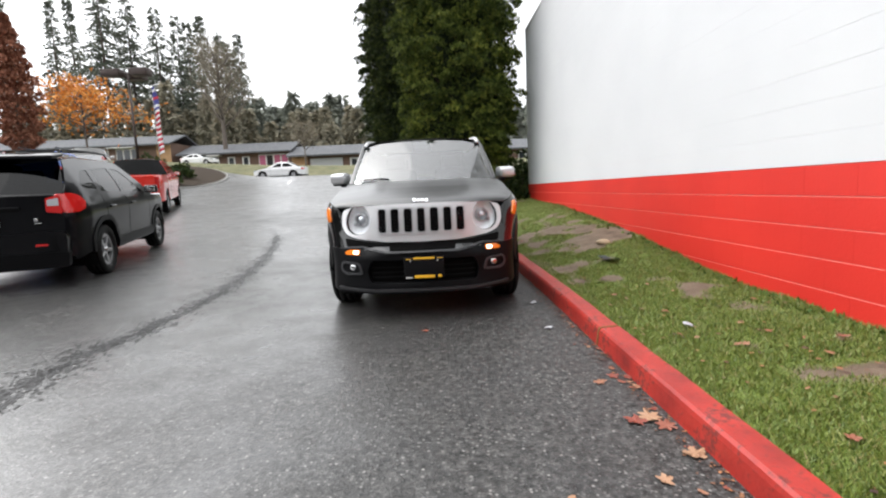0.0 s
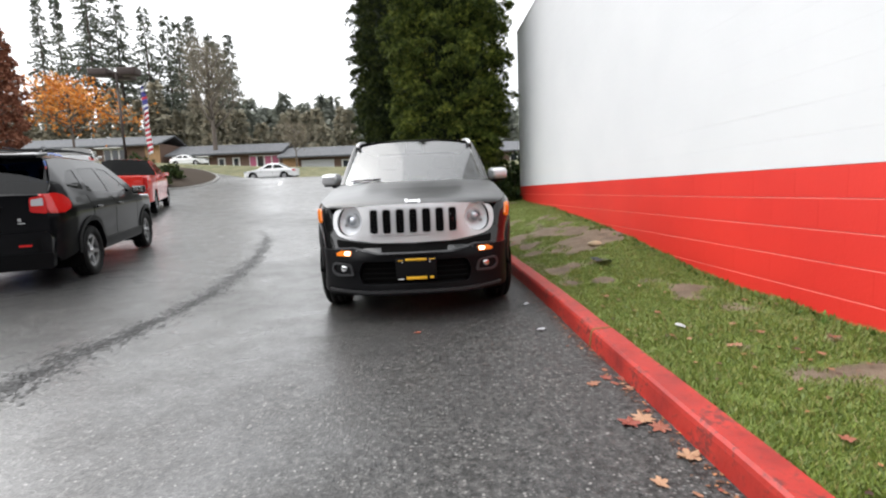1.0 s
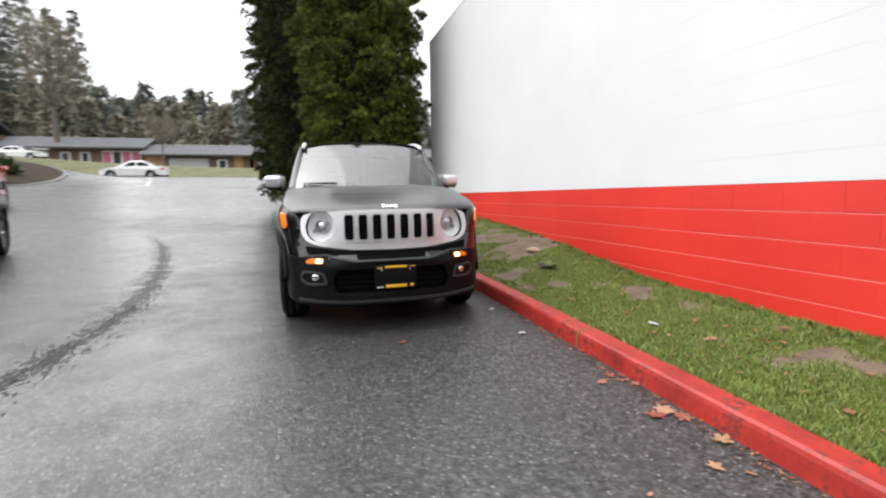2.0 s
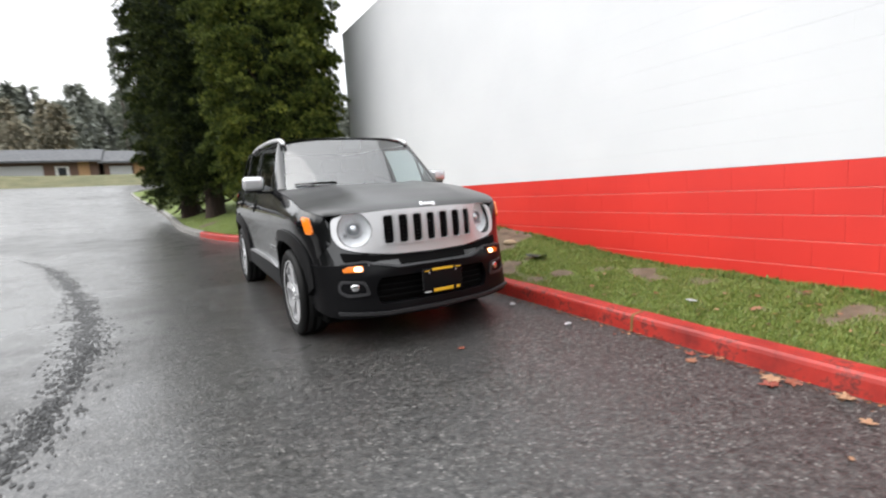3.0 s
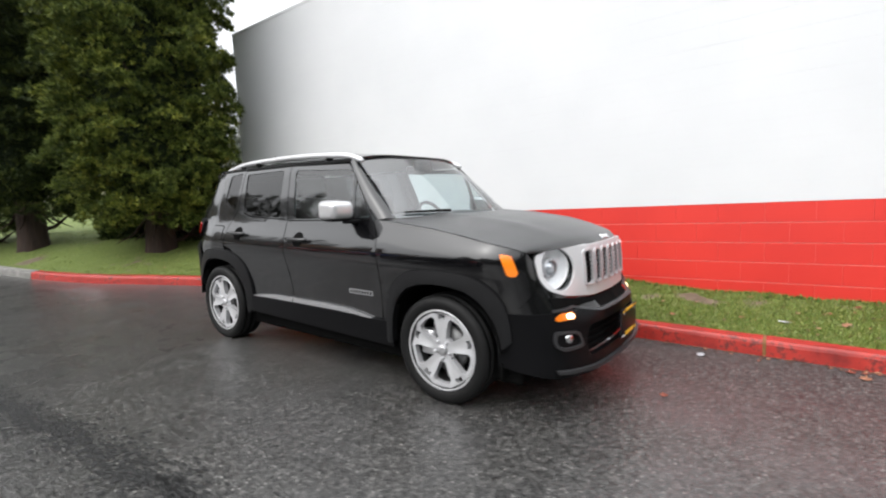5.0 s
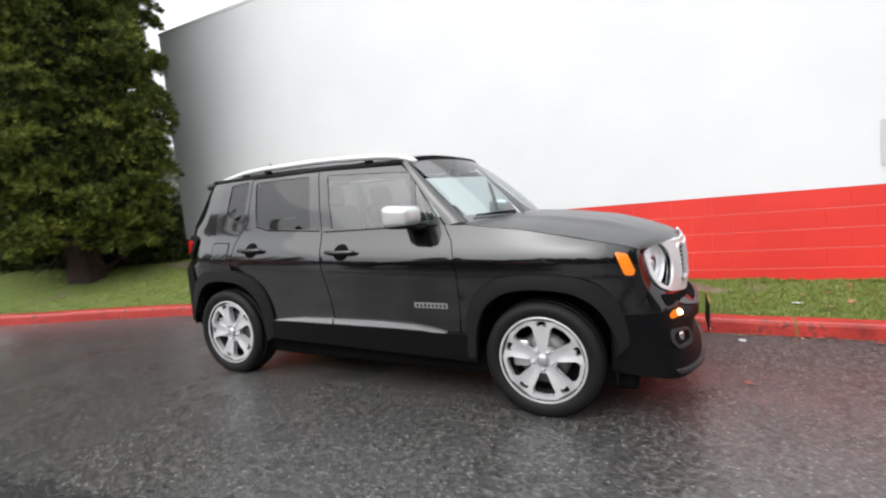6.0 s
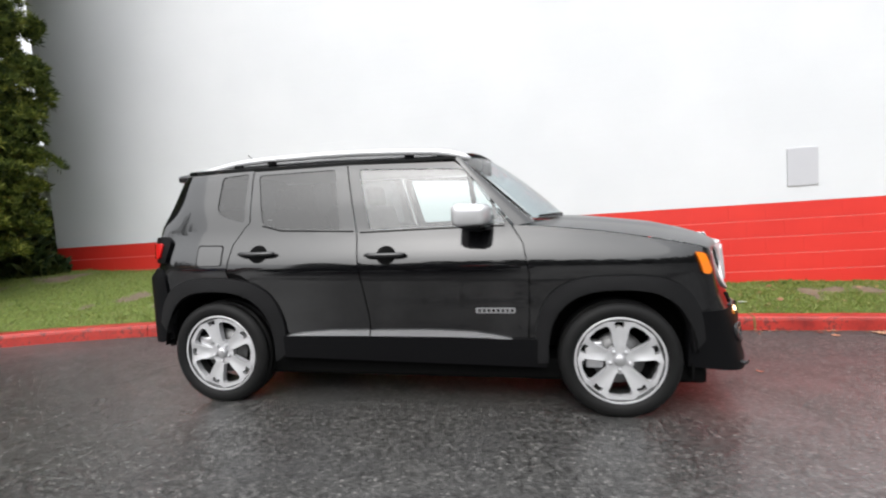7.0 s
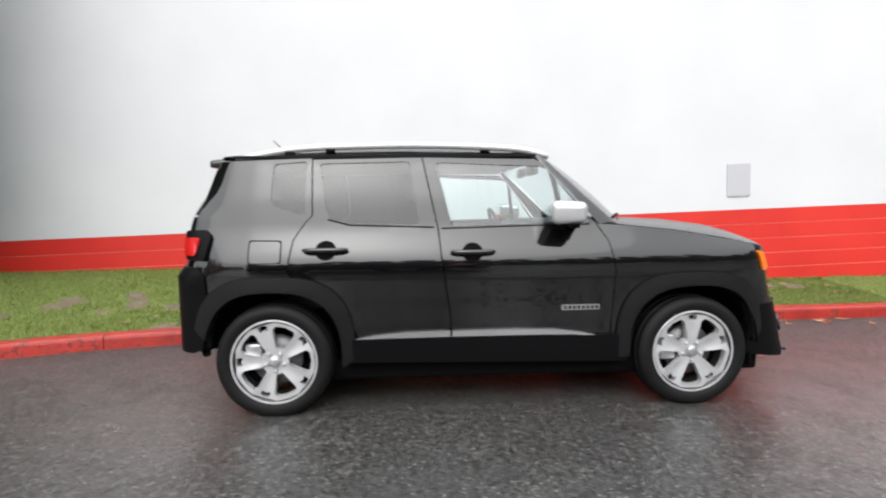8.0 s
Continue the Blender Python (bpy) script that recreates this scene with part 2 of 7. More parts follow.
def glow(name, colour, strength, base):
    m = mat(name, base, 0.25)
    bsdf(m).inputs["Emission Color"].default_value = (*colour, 1)
    bsdf(m).inputs["Emission Strength"].default_value = strength
    return m


BLACK_PAINT = car_paint("black_car_paint", (0.0025, 0.0025, 0.003))
WET_PAINT = car_paint("wet_black_car_paint", (0.0035, 0.0035, 0.004), 0.3, 0.3)
FLARE = mat("satin_black_flare", (0.0065, 0.0065, 0.007), 0.5, 0.0, 0.0, 0.2)
TRIM = mat("grained_black_plastic", (0.003, 0.003, 0.0035), 0.42, 0.0, 0.0, 0.1)
bump(TRIM, noise_tex(TRIM, 420, 2), 0.15, 0.001)
DARK = mat("dark_void", (0.004, 0.004, 0.004), 0.85, 0.0, 0.0, 0.05)
GAP = mat("panel_gap_black", (0.003, 0.003, 0.003), 0.7, 0.0, 0.0, 0.08)
SILVER = mat("satin_silver_paint", (0.56, 0.56, 0.57), 0.38, 0.3, 0.1)
SATIN = mat("satin_silver_trim", (0.5, 0.5, 0.51), 0.33, 0.8)
MIRROR_CAP = mat("satin_chrome_cap", (0.62, 0.62, 0.63), 0.27, 0.6)
REFLECTOR = mat("lamp_reflector", (0.93, 0.93, 0.94), 0.5, 0.0)
CHROME = mat("bright_chrome", (0.78, 0.78, 0.79), 0.1, 1.0)
RIM_SILVER = mat("polished_alloy", (0.49, 0.49, 0.5), 0.36, 0.4, 0.1)
RIM_DARK = mat("dark_alloy_barrel", (0.05, 0.05, 0.05), 0.45, 0.6)
RUBBER = mat("tyre_rubber", (0.0065, 0.0065, 0.0065), 0.6, 0.0, 0.0, 0.18)
bump(RUBBER, noise_tex(RUBBER, 90, 3), 0.2, 0.003)
BRAKE = mat("brake_steel", (0.14, 0.14, 0.14), 0.45, 0.8)
GLASS = pane("clear_glass", (0.74, 0.83, 0.82), 0.1)
SCREEN = pane("windscreen_glass", (0.76, 0.84, 0.86), 0.18)
PRIVACY = pane("privacy_glass", (0.08, 0.083, 0.088), 0.062)
LENS = pane("lamp_lens", (0.96, 0.97, 0.98), 0.04)
AMBER = mat("amber_lens", (0.85, 0.2, 0.01), 0.18, 0.0, 0.8)
bsdf(AMBER).inputs["Emission Color"].default_value = (1.0, 0.25, 0.02, 1)
RED_LENS = mat("red_lamp_lens", (0.5, 0.012, 0.012), 0.15, 0.0, 0.8)
LIT = glow("lit_lamp", (1.0, 0.78, 0.5), 3.0, (0.9, 0.7, 0.4))
CLOTH = mat("dark_seat_cloth", (0.035, 0.034, 0.033), 0.9)
DASH = mat("dark_dash_plastic", (0.025, 0.025, 0.026), 0.6)
PLATE_YELLOW = mat("yellow_plate_print", (0.75, 0.42, 0.02), 0.5)
PLATE_BLACK = mat("black_plate_insert", (0.006, 0.006, 0.0065), 0.35, 0.0, 0.0, 0.12)
BADGE = mat("badge_silver", (0.75, 0.75, 0.76), 0.2, 0.8)
WHITE_BAR = mat("white_print", (0.75, 0.75, 0.75), 0.5)

# ---- small builders ----
def mesh_ob(name, bm, material, smooth=True):
    me = bpy.data.meshes.new(name)
    bm.normal_update()
    bm.to_mesh(me)
    bm.free()
    for mm in (material if isinstance(material, (list, tuple)) else [material]):
        me.materials.append(mm)
    if smooth:
        me.polygons.foreach_set("use_smooth", [True] * len(me.polygons))
    return new(name, me)


def raw_ob(name, verts, faces, material, smooth=True):
    me = bpy.data.meshes.new(name)
    me.from_pydata(verts, [], faces)
    for mm in (material if isinstance(material, (list, tuple)) else [material]):
        me.materials.append(mm)
    if smooth:
        me.polygons.foreach_set("use_smooth", [True] * len(me.polygons))
    return new(name, me)


def part(name, bm, material, parent, label="", smooth=True):
    ob = mesh_ob(name, bm, material, smooth)
    ob.parent = parent
    if label:
        ob["label"] = label
    return ob


def raw_part(name, verts, faces, material, parent, label="", smooth=True):
    ob = raw_ob(name, verts, faces, material, smooth)
    ob.parent = parent
    if label:
        ob["label"] = label
    return ob


def thing(name, m, label, category, group="", kind=""):
    ob = new(name)
    ob.empty_display_size = 0.2
    ob.matrix_world = m
    return tagged(ob, label, category, group, kind)


def box(sx, sy, sz, at=(0, 0, 0), bevel=0.0, seg=2):
    bm = bmesh.new()
    bmesh.ops.create_cube(bm, size=1, matrix=Matrix.Translation(at) @ Matrix.Diagonal((sx, sy, sz, 1)))
    if bevel:
        bmesh.ops.bevel(bm, geom=bm.edges[:], offset=bevel, segments=seg, affect="EDGES", profile=0.6)
    return bm


def lathe(profile, steps=40, axis="X"):
    """profile: (radius, along) pairs, turned about the axis."""
    bm = bmesh.new()
    rings = []
    for i in range(steps):
        a = 2 * math.pi * i / steps
        ring = []
        for r, d in profile:
            c, s = r * math.cos(a), r * math.sin(a)
            ring.append(bm.verts.new((d, c, s) if axis == "X" else (c, d, s) if axis == "Y" else (c, s, d)))
        rings.append(ring)
    for i in range(steps):
        p, q = rings[i], rings[(i + 1) % steps]
        for j in range(len(profile) - 1):
            bm.faces.new((p[j], p[j + 1], q[j + 1], q[j]))
    bmesh.ops.remove_doubles(bm, verts=bm.verts[:], dist=1e-6)
    bmesh.ops.recalc_face_normals(bm, faces=bm.faces[:])
    return bm


def tube(points, radius, sides=8, closed=False):
    """A round bar along points; radius: a number or one for each point."""
    bm = bmesh.new()
    pts = [Vector(p) for p in points]
    rings = []
    up = Vector((0, 0, 1))
    for i, p in enumerate(pts):
        d = (pts[min(i + 1, len(pts) - 1)] - pts[max(i - 1, 0)]).normalized()
        a = d.cross(up if abs(d.z) < 0.95 else Vector((1, 0, 0))).normalized()
        b = a.cross(d)
        r = radius[i] if isinstance(radius, (list, tuple)) else radius
        rings.append([bm.verts.new(p + r * (math.cos(2 * math.pi * k / sides) * a + math.sin(2 * math.pi * k / sides) * b)) for k in range(sides)])
    for p, q in zip(rings, rings[1:]):
        for k in range(sides):
            bm.faces.new((p[k], p[(k + 1) % sides], q[(k + 1) % sides], q[k]))
    bm.faces.new(rings[0][::-1])
    bm.faces.new(rings[-1])
    bmesh.ops.recalc_face_normals(bm, faces=bm.faces[:])
    return bm


def lerp_table(table, x):
    return float(np.interp(x, [a for a, _ in table], [b for _, b in table]))


# ---- the ground: a lot that climbs to a road, a bank beyond ----
def ground_z(y):
    if y < -20:
        return -0.732
    if y < 5:
        return 0.018 + 0.03 * (y - 5)
    if y < 40:
        return 0.018 + 0.03 * (y - 5) + 0.0013 * (y - 5) ** 2
    if y < 47:
        return 2.66 + 0.03 * (y - 40)
    if y < 57:
        k = (y - 47) / 10
        return 2.87 + 3.33 * k * k * (3 - 2 * k)
    return 6.2 + 0.02 * (y - 57)


def rise(a, b, x):
    k = min(1, max(0, (x - a) / (b - a)))
    return k * k * (3 - 2 * k)


def lot_z(x, y):
    """The lot also leans up towards its far parking rows."""
    z = ground_z(y)
    lean = 0.02 * min(12.0, max(0.0, -x - 0.9)) * (1 - rise(36, 46, y)) * rise(-12, -2, y)
    if y > 47:
        z -= (ground_z(y) - 2.87) * (0.76 * rise(-55, -5, x) - 0.24)
    return z + lean + 1.2 * rise(13.5, 19.5, -x) * rise(8, 15, y) * (1 - rise(36, 46, y))


gx = [-900, -300, -120, -80] + [-60 + 1.5 * i for i in range(81)] + [80, 120, 300, 900]
gy = [-900, -200, -60] + [-20 + 1.0 * i for i in range(81)] + [64, 70, 80, 100, 150, 300, 900]
g_verts = [(x, y, lot_z(x, y)) for y in gy for x in gx]
g_faces, g_mats = [], []
nx = len(gx)
for j in range(len(gy) - 1):
    for i in range(nx - 1):
        g_faces.append((j * nx + i, j * nx + i + 1, (j + 1) * nx + i + 1, (j + 1) * nx + i))
        g_mats.append(0 if gy[j] < 47 else 1)
ground = raw_ob("ground", g_verts, g_faces, [ASPHALT, BANK_GRASS])
ground.data.polygons.foreach_set("material_index", g_mats)
tagged(ground, "wet dark asphalt lot climbing to a road and a grass bank", "ground", kind="structure")

# ---- kerb line ----
KERB = [(1.30, -8), (1.25, -3), (1.2, 1), (1.17, 2.5), (1.12, 4.5), (1.0, 6.5), (0.72, 8.4), (0.4, 9.5), (-0.05, 10.4), (-0.6, 11.4), (-1.05, 12.7),
        (-1.42, 14.8), (-1.6, 18), (-1.95, 22), (-2.5, 26), (-3.1, 31), (-3.2, 33), (-2.6, 35), (-0.5, 36.5), (4, 37.5), (14, 38)]


def smooth_line(pts, step=0.12):
    out = []
    P = [Vector((*p, 0)) for p in pts]
    for i in range(len(P) - 1):
        a, b, c, d = P[max(i - 1, 0)], P[i], P[i + 1], P[min(i + 2, len(P) - 1)]
        n = max(2, int((c - b).length / step))
        for k in range(n):
            t = k / n
            out.append(0.5 * (2 * b + (c - a) * t + (2 * a - 5 * b + 4 * c - d) * t * t + (3 * b - a - 3 * c + d) * t ** 3))
    out.append(P[-1])
    return out


kerb_line = smooth_line(KERB)
kerb_s = np.concatenate([[0], np.cumsum([(b - a).length for a, b in zip(kerb_line, kerb_line[1:])])])
k_xs, k_ys = np.array([p.x for p in kerb_line]), np.array([p.y for p in kerb_line])
KERB_H, KERB_W = 0.125, 0.16


def kerb_at(s):
    x, y = float(np.interp(s, kerb_s, k_xs)), float(np.interp(s, kerb_s, k_ys))
    x2, y2 = float(np.interp(s + 0.05, kerb_s, k_xs)), float(np.interp(s + 0.05, kerb_s, k_ys))
    d = Vector((x2 - x, y2 - y, 0))
    d = d.normalized() if d.length > 1e-6 else Vector((1, 0, 0))
    return Vector((x, y, ground_z(y))), Vector((d.y, -d.x, 0))


def kerb_s_of_y(y):
    return float(np.interp(y, k_ys[:400], kerb_s[:400])) if y < 12 else float(kerb_s[np.argmin(np.abs(k_ys - y))])


def kerb_piece(s0, s1):
    prof = [(0.0, -0.06), (0.0, 0.0), (0.008, 0.09), (0.014, 0.112), (0.028, KERB_H), (KERB_W - 0.015, KERB_H + 0.004), (KERB_W, KERB_H - 0.008), (KERB_W, -0.06)]
    n = max(4, int((s1 - s0) / 0.15))
    verts, faces = [], []
    for i in range(n + 1):
        p, nr = kerb_at(s0 + (s1 - s0) * i / n)
        for a, h in prof:
            j = 0.004 * noise.noise(Vector((p.x * 3, p.y * 3, a * 20)))
            q = p + nr * (a + j)
            verts.append((q.x, q.y, q.z + h + j * (h > 0)))
    m = len(prof)
    for i in range(n):
        for j in range(m - 1):
            faces.append((i * m + j, (i + 1) * m + j, (i + 1) * m + j + 1, i * m + j + 1))
    faces.append(tuple(range(m)))
    faces.append(tuple(n * m + j for j in reversed(range(m))))
    return verts, faces


kerb = thing("kerb", Matrix(), "low concrete kerb painted red along the lawn", "kerb", kind="structure")
joint_s = kerb_s_of_y(2.83)
s_end, s_red = float(kerb_s[-1]), kerb_s_of_y(12.75)
cuts = [joint_s + 3.05 * k for k in range(-4, 16) if 0 < joint_s + 3.05 * k < s_end]
cuts = sorted([0.0, s_end, s_red] + [c for c in cuts if abs(c - s_red) > 0.5])
for a, b in zip(cuts, cuts[1:]):
    v, f = kerb_piece(a + 0.004, b - 0.004)
    ob = raw_part("kerb_stone", v, f, RED_KERB if b <= s_red + 0.01 else CONCRETE, kerb, "" if b <= s_red + 0.01 else "bare grey concrete", smooth=False)

# rusty filler squeezed out of the joint
v, f = kerb_piece(joint_s - 0.011, joint_s + 0.011)
raw_part("joint_filler", [(x - 0.003, y, z + 0.003) for x, y, z in v], f, mat("rusty_joint_filler", (0.17, 0.075, 0.022), 0.8), kerb, "rust-yellow joint filler", smooth=False)

# ---- lawn between kerb and building ----
WALL_X, WALL_END, WALL_TOP, RED_TOP, WALL_START = 2.6, 12.25, 4.95, 1.105, -7.0
FOOT = [(-8, 0.02), (0, 0.1), (2, 0.145), (3.2, 0.17), (4.2, 0.23), (5, 0.34), (6, 0.45), (8.8, 0.63), (12.4, 0.74), (15, 0.9), (17, 1.0), (22, 1.3), (30, 2.0), (40, 3.0)]


def lawn_right(y):
    return WALL_X if y < WALL_END else WALL_X + 12 * min(1, (y - WALL_END) / 1.2)


def lawn_z(x, y, x0, x1, z0):
    k = min(1, max(0, (x - x0) / max(0.1, (min(x1, 2.6) - x0) * (1 - 0.6 * rise(11.0, 14.0, y)))))
    foot = lerp_table(FOOT, y)
    z = z0 + (foot - z0) * (k * k * (3 - 2 * k) * 0.6 + 0.4 * k)
    edge = min(1, (x - x0) / 0.15)
    return z + edge * (0.022 * noise.noise(Vector((x * 2.1, y * 2.1, 0))) + 0.012 * noise.noise(Vector((x * 7, y * 7, 3))))


EDGE_Y = np.arange(-8, 34, 0.05)
EDGE_X = np.array([kerb_at(kerb_s_of_y(float(y)))[0].x for y in EDGE_Y])


def kerb_x(y):
    return float(np.interp(y, EDGE_Y, EDGE_X))


def lawn_height(x, y):
    return lawn_z(x, y, kerb_x(y) + KERB_W, lawn_right(y), ground_z(y) + KERB_H - 0.01)


lawn_verts, lawn_faces, cols = [], [], 26
rows_y = [-8 + 0.1 * i for i in range(230)] + [15 + 0.5 * i for i in range(37)]
for y in rows_y:
    p, nr = kerb_at(kerb_s_of_y(y))
    x0, x1 = p.x + KERB_W - 0.004, lawn_right(y)
    for c in range(cols):
        k = c / (cols - 1)
        x = x0 + (x1 - x0) * (k if y < WALL_END else k ** 1.7)
        lawn_verts.append((x, y, lawn_z(x, y, x0, x1, p.z + KERB_H - 0.012)))
for r in range(len(rows_y) - 1):
    for c in range(cols - 1):
        a = r * cols + c
        lawn_faces.append((a, a + 1, a + cols + 1, a + cols))


def bare_patch(x, y):
    far = min(1.0, max(0.0, (y - 3.4) / 1.6)) * min(1.0, max(0.0, (9.5 - y) / 1.5))
    trodden = 0.5 * math.exp(-((x - 1.4) / 0.22) ** 2) * rise(3.4, 4.6, y) * (1 - rise(6.6, 8.0, y))
    return trodden + 0.2 * far - 0.2 * (1 - far) + 0.3 * noise.noise(Vector((x * 5, y * 5, 4.0))) + 0.75 * noise.noise(Vector((x * 1.1 + 3.1, y * 0.9, 7.0))) + 0.5 * noise.noise(Vector((x * 3, y * 3, 1.0)))


lawn = raw_ob("lawn", lawn_verts, lawn_faces, GRASS_SOIL)
soil_layer = lawn.data.attributes.new("soil", "FLOAT", "POINT")
soil_layer.data.foreach_set("value", [rise(0.1, 0.42, bare_patch(p[0], p[1])) for p in lawn_verts])
tagged(lawn, "patchy mossy lawn strip beside the red wall", "lawn", kind="structure")

# ---- the building: courses of painted block on a core ----
building = thing("building", Matrix(), "large block building painted white above a red band", "building", kind="structure")
core = box(14, WALL_END - WALL_START - 0.012, WALL_TOP + 1.2, (WALL_X + 7.006, (WALL_END + WALL_START) / 2, (WALL_TOP - 1.2) / 2))
core_ob = part("wall", core, MORTAR_WHITE, building, smooth=False)
red_core = box(14, WALL_END - WALL_START - 0.008, RED_TOP + 1.2, (WALL_X + 7.004, (WALL_END + WALL_START) / 2, (RED_TOP - 1.2) / 2))
part("wall_base", red_core, JOINT_HIGHLIGHT_RED, building, "red painted block base, ledge highlights coloured into its joints", smooth=False)
COURSE, BLOCK = 0.2032, 0.4064
cap = box(14.02, WALL_END - WALL_START + 0.02, 0.06, (WALL_X + 7.0, (WALL_END + WALL_START) / 2, WALL_TOP + 0.03), 0.008)
part("coping", cap, WHITE_BLOCK, building, smooth=False)

# ---- vehicle kit: panels are laid out flat and wrapped round a hull ----
from mathutils.geometry import delaunay_2d_cdt


class Hull:
    """plan: half outline (x, u) from the nose's middle to the tail's middle, u rearwards; inset(s, u, h): how far the skin lies inside it at height h."""

    def __init__(self, plan, inset):
        pts = smooth_line(plan, 0.02)
        self.x = np.array([p.x for p in pts])
        self.u = np.array([p.y for p in pts])
        d = np.hypot(np.diff(self.x), np.diff(self.u))
        self.s = np.concatenate([[0], np.cumsum(d)])
        tx, tu = np.gradient(self.x), np.gradient(self.u)
        k = np.hypot(tx, tu)
        self.nx, self.nu = tu / k, -tx / k
        self.inset = inset
        self.sweep = None

    def s_u(self, u):
        return float(np.interp(u, self.u, self.s))

    def s_x(self, x, front=True):
        i = int(np.argmax(self.x))
        return float(np.interp(x, self.x[:i], self.s[:i])) if front else float(np.interp(-x, -self.x[i:], self.s[i:]))

    def at(self, s, h, off=0.0, side=1):
        flip = 1
        if s < 0:
            s, flip = -s, -1
        x, u = float(np.interp(s, self.s, self.x)), float(np.interp(s, self.s, self.u))
        nx_, nu_ = float(np.interp(s, self.s, self.nx)), float(np.interp(s, self.s, self.nu))
        d = off - self.inset(s, u, h)
        back = self.sweep(s, u, h) if self.sweep else 0.0
        return Vector((side * flip * (x + nx_ * d), u + nu_ * d + back, h))


def densify(poly, step):
    out = []
    for (ax, ay), (bx, by) in zip(poly, poly[1:] + poly[:1]):
        n = max(1, int(math.hypot(bx - ax, by - ay) / step + 0.5))
        out += [(ax + (bx - ax) * k / n, ay + (by - ay) * k / n) for k in range(n)]
    return out


def rounded(poly, r=0.02, n=4):
    """Rounds the corners of a polygon."""
    out = []
    m = len(poly)
    for i in range(m):
        p, a, b = Vector(poly[i]), Vector(poly[i - 1]), Vector(poly[(i + 1) % m])
        ra = min(r, (a - p).length * 0.45)
        rb = min(r, (b - p).length * 0.45)
        p0, p1 = p + (a - p).normalized() * ra, p + (b - p).normalized() * rb
        for k in range(n + 1):
            t = k / n
            q = p0 * (1 - t) ** 2 + p * 2 * t * (1 - t) + p1 * t * t
            out.append((q.x, q.y))
    return out


def flat_mesh(poly, step, holes=()):
    """Triangles of a polygon with holes, with a grid of inner points."""
    loops = [densify(poly, step)] + [densify(h, step) for h in holes]
    verts, edges, lens = [], [], []
    for lp in loops:
        b = len(verts)
        verts += [Vector(p) for p in lp]
        edges += [(b + i, b + (i + 1) % len(lp)) for i in range(len(lp))]
        lens.append(len(lp))
    xs, ys = [p[0] for p in poly], [p[1] for p in poly]
    nb = len(verts)
    for i in range(1, int((max(xs) - min(xs)) / step) + 1):
        for j in range(1, int((max(ys) - min(ys)) / step) + 1):
            verts.append(Vector((min(xs) + (i - 0.5 * (j % 2)) * step, min(ys) + j * step)))
    # drop inner points close to an edge
    edge_pts = np.array([tuple(v) for v in verts[:nb]])
    keep = verts[:nb]
    for v in verts[nb:]:
        if np.min(np.hypot(edge_pts[:, 0] - v.x, edge_pts[:, 1] - v.y)) > step * 0.55:
            keep.append(v)
    v, e, f, ov, oe, of = delaunay_2d_cdt(keep, edges, [], 0, 1e-6)
    polys = [np.array(lp) for lp in loops]

    def inside(p, q):
        x, y = q[:, 0], q[:, 1]
        x2, y2 = np.roll(x, -1), np.roll(y, -1)
        cut = ((y > p[1]) != (y2 > p[1])) & (p[0] < (x2 - x) * (p[1] - y) / (y2 - y + 1e-15) + x)
        return np.count_nonzero(cut) % 2 == 1
    good = []
    for t in f:
        c = ((v[t[0]].x + v[t[1]].x + v[t[2]].x) / 3, (v[t[0]].y + v[t[1]].y + v[t[2]].y) / 3)
        flat = abs((v[t[1]] - v[t[0]]).cross(v[t[2]] - v[t[0]])) < 2e-6
        if not flat and inside(c, polys[0]) and not any(inside(c, q) for q in polys[1:]):
            good.append(tuple(t))
    return v, good


def panel(poly, to3, step=0.04, thick=0.012, off=0.0, holes=(), inward=None):
    """A skin panel: the polygon mapped by to3(a, b, off), with a rim turned inwards."""
    v, f = flat_mesh(poly, step, holes)
    bm = bmesh.new()
    top = [bm.verts.new(to3(p.x, p.y, off)) for p in v]
    # wind all faces alike, outwards
    m = f[len(f) // 2]
    out_ = (top[m[1]].co - top[m[0]].co).cross(top[m[2]].co - top[m[0]].co).dot(to3(v[m[0]].x, v[m[0]].y, off + 0.02) - top[m[0]].co)
    turn_m = (v[m[1]] - v[m[0]]).cross(v[m[2]] - v[m[0]])
    want = out_ * turn_m > 0
    for t in f:
        if ((v[t[1]] - v[t[0]]).cross(v[t[2]] - v[t[0]]) > 0) != want:
            t = tuple(reversed(t))
        if len(set(t)) >= 3:
            try:
                bm.faces.new([top[i] for i in t])
            except ValueError:
                pass
    rim = [e for e in bm.edges if len(e.link_faces) == 1]
    low = {w: None for e in rim for w in e.verts}
    order = {w: i for i, w in enumerate(top)}
    for w in list(low):
        i = order[w]
        low[w] = (bm.verts.new(w.co), bm.verts.new(to3(v[i].x, v[i].y, off - thick)))
    side_faces = []
    for e in rim:
        a, b = e.verts
        side_faces.append(bm.faces.new((low[a][0], low[b][0], low[b][1], low[a][1])))
    loose = [w for w in bm.verts if not w.link_faces]
    bmesh.ops.delete(bm, geom=loose, context="VERTS")
    bmesh.ops.recalc_face_normals(bm, faces=side_faces)
    return bm


def both_sides(fn):
    for side in (-1, 1):
        fn(side)


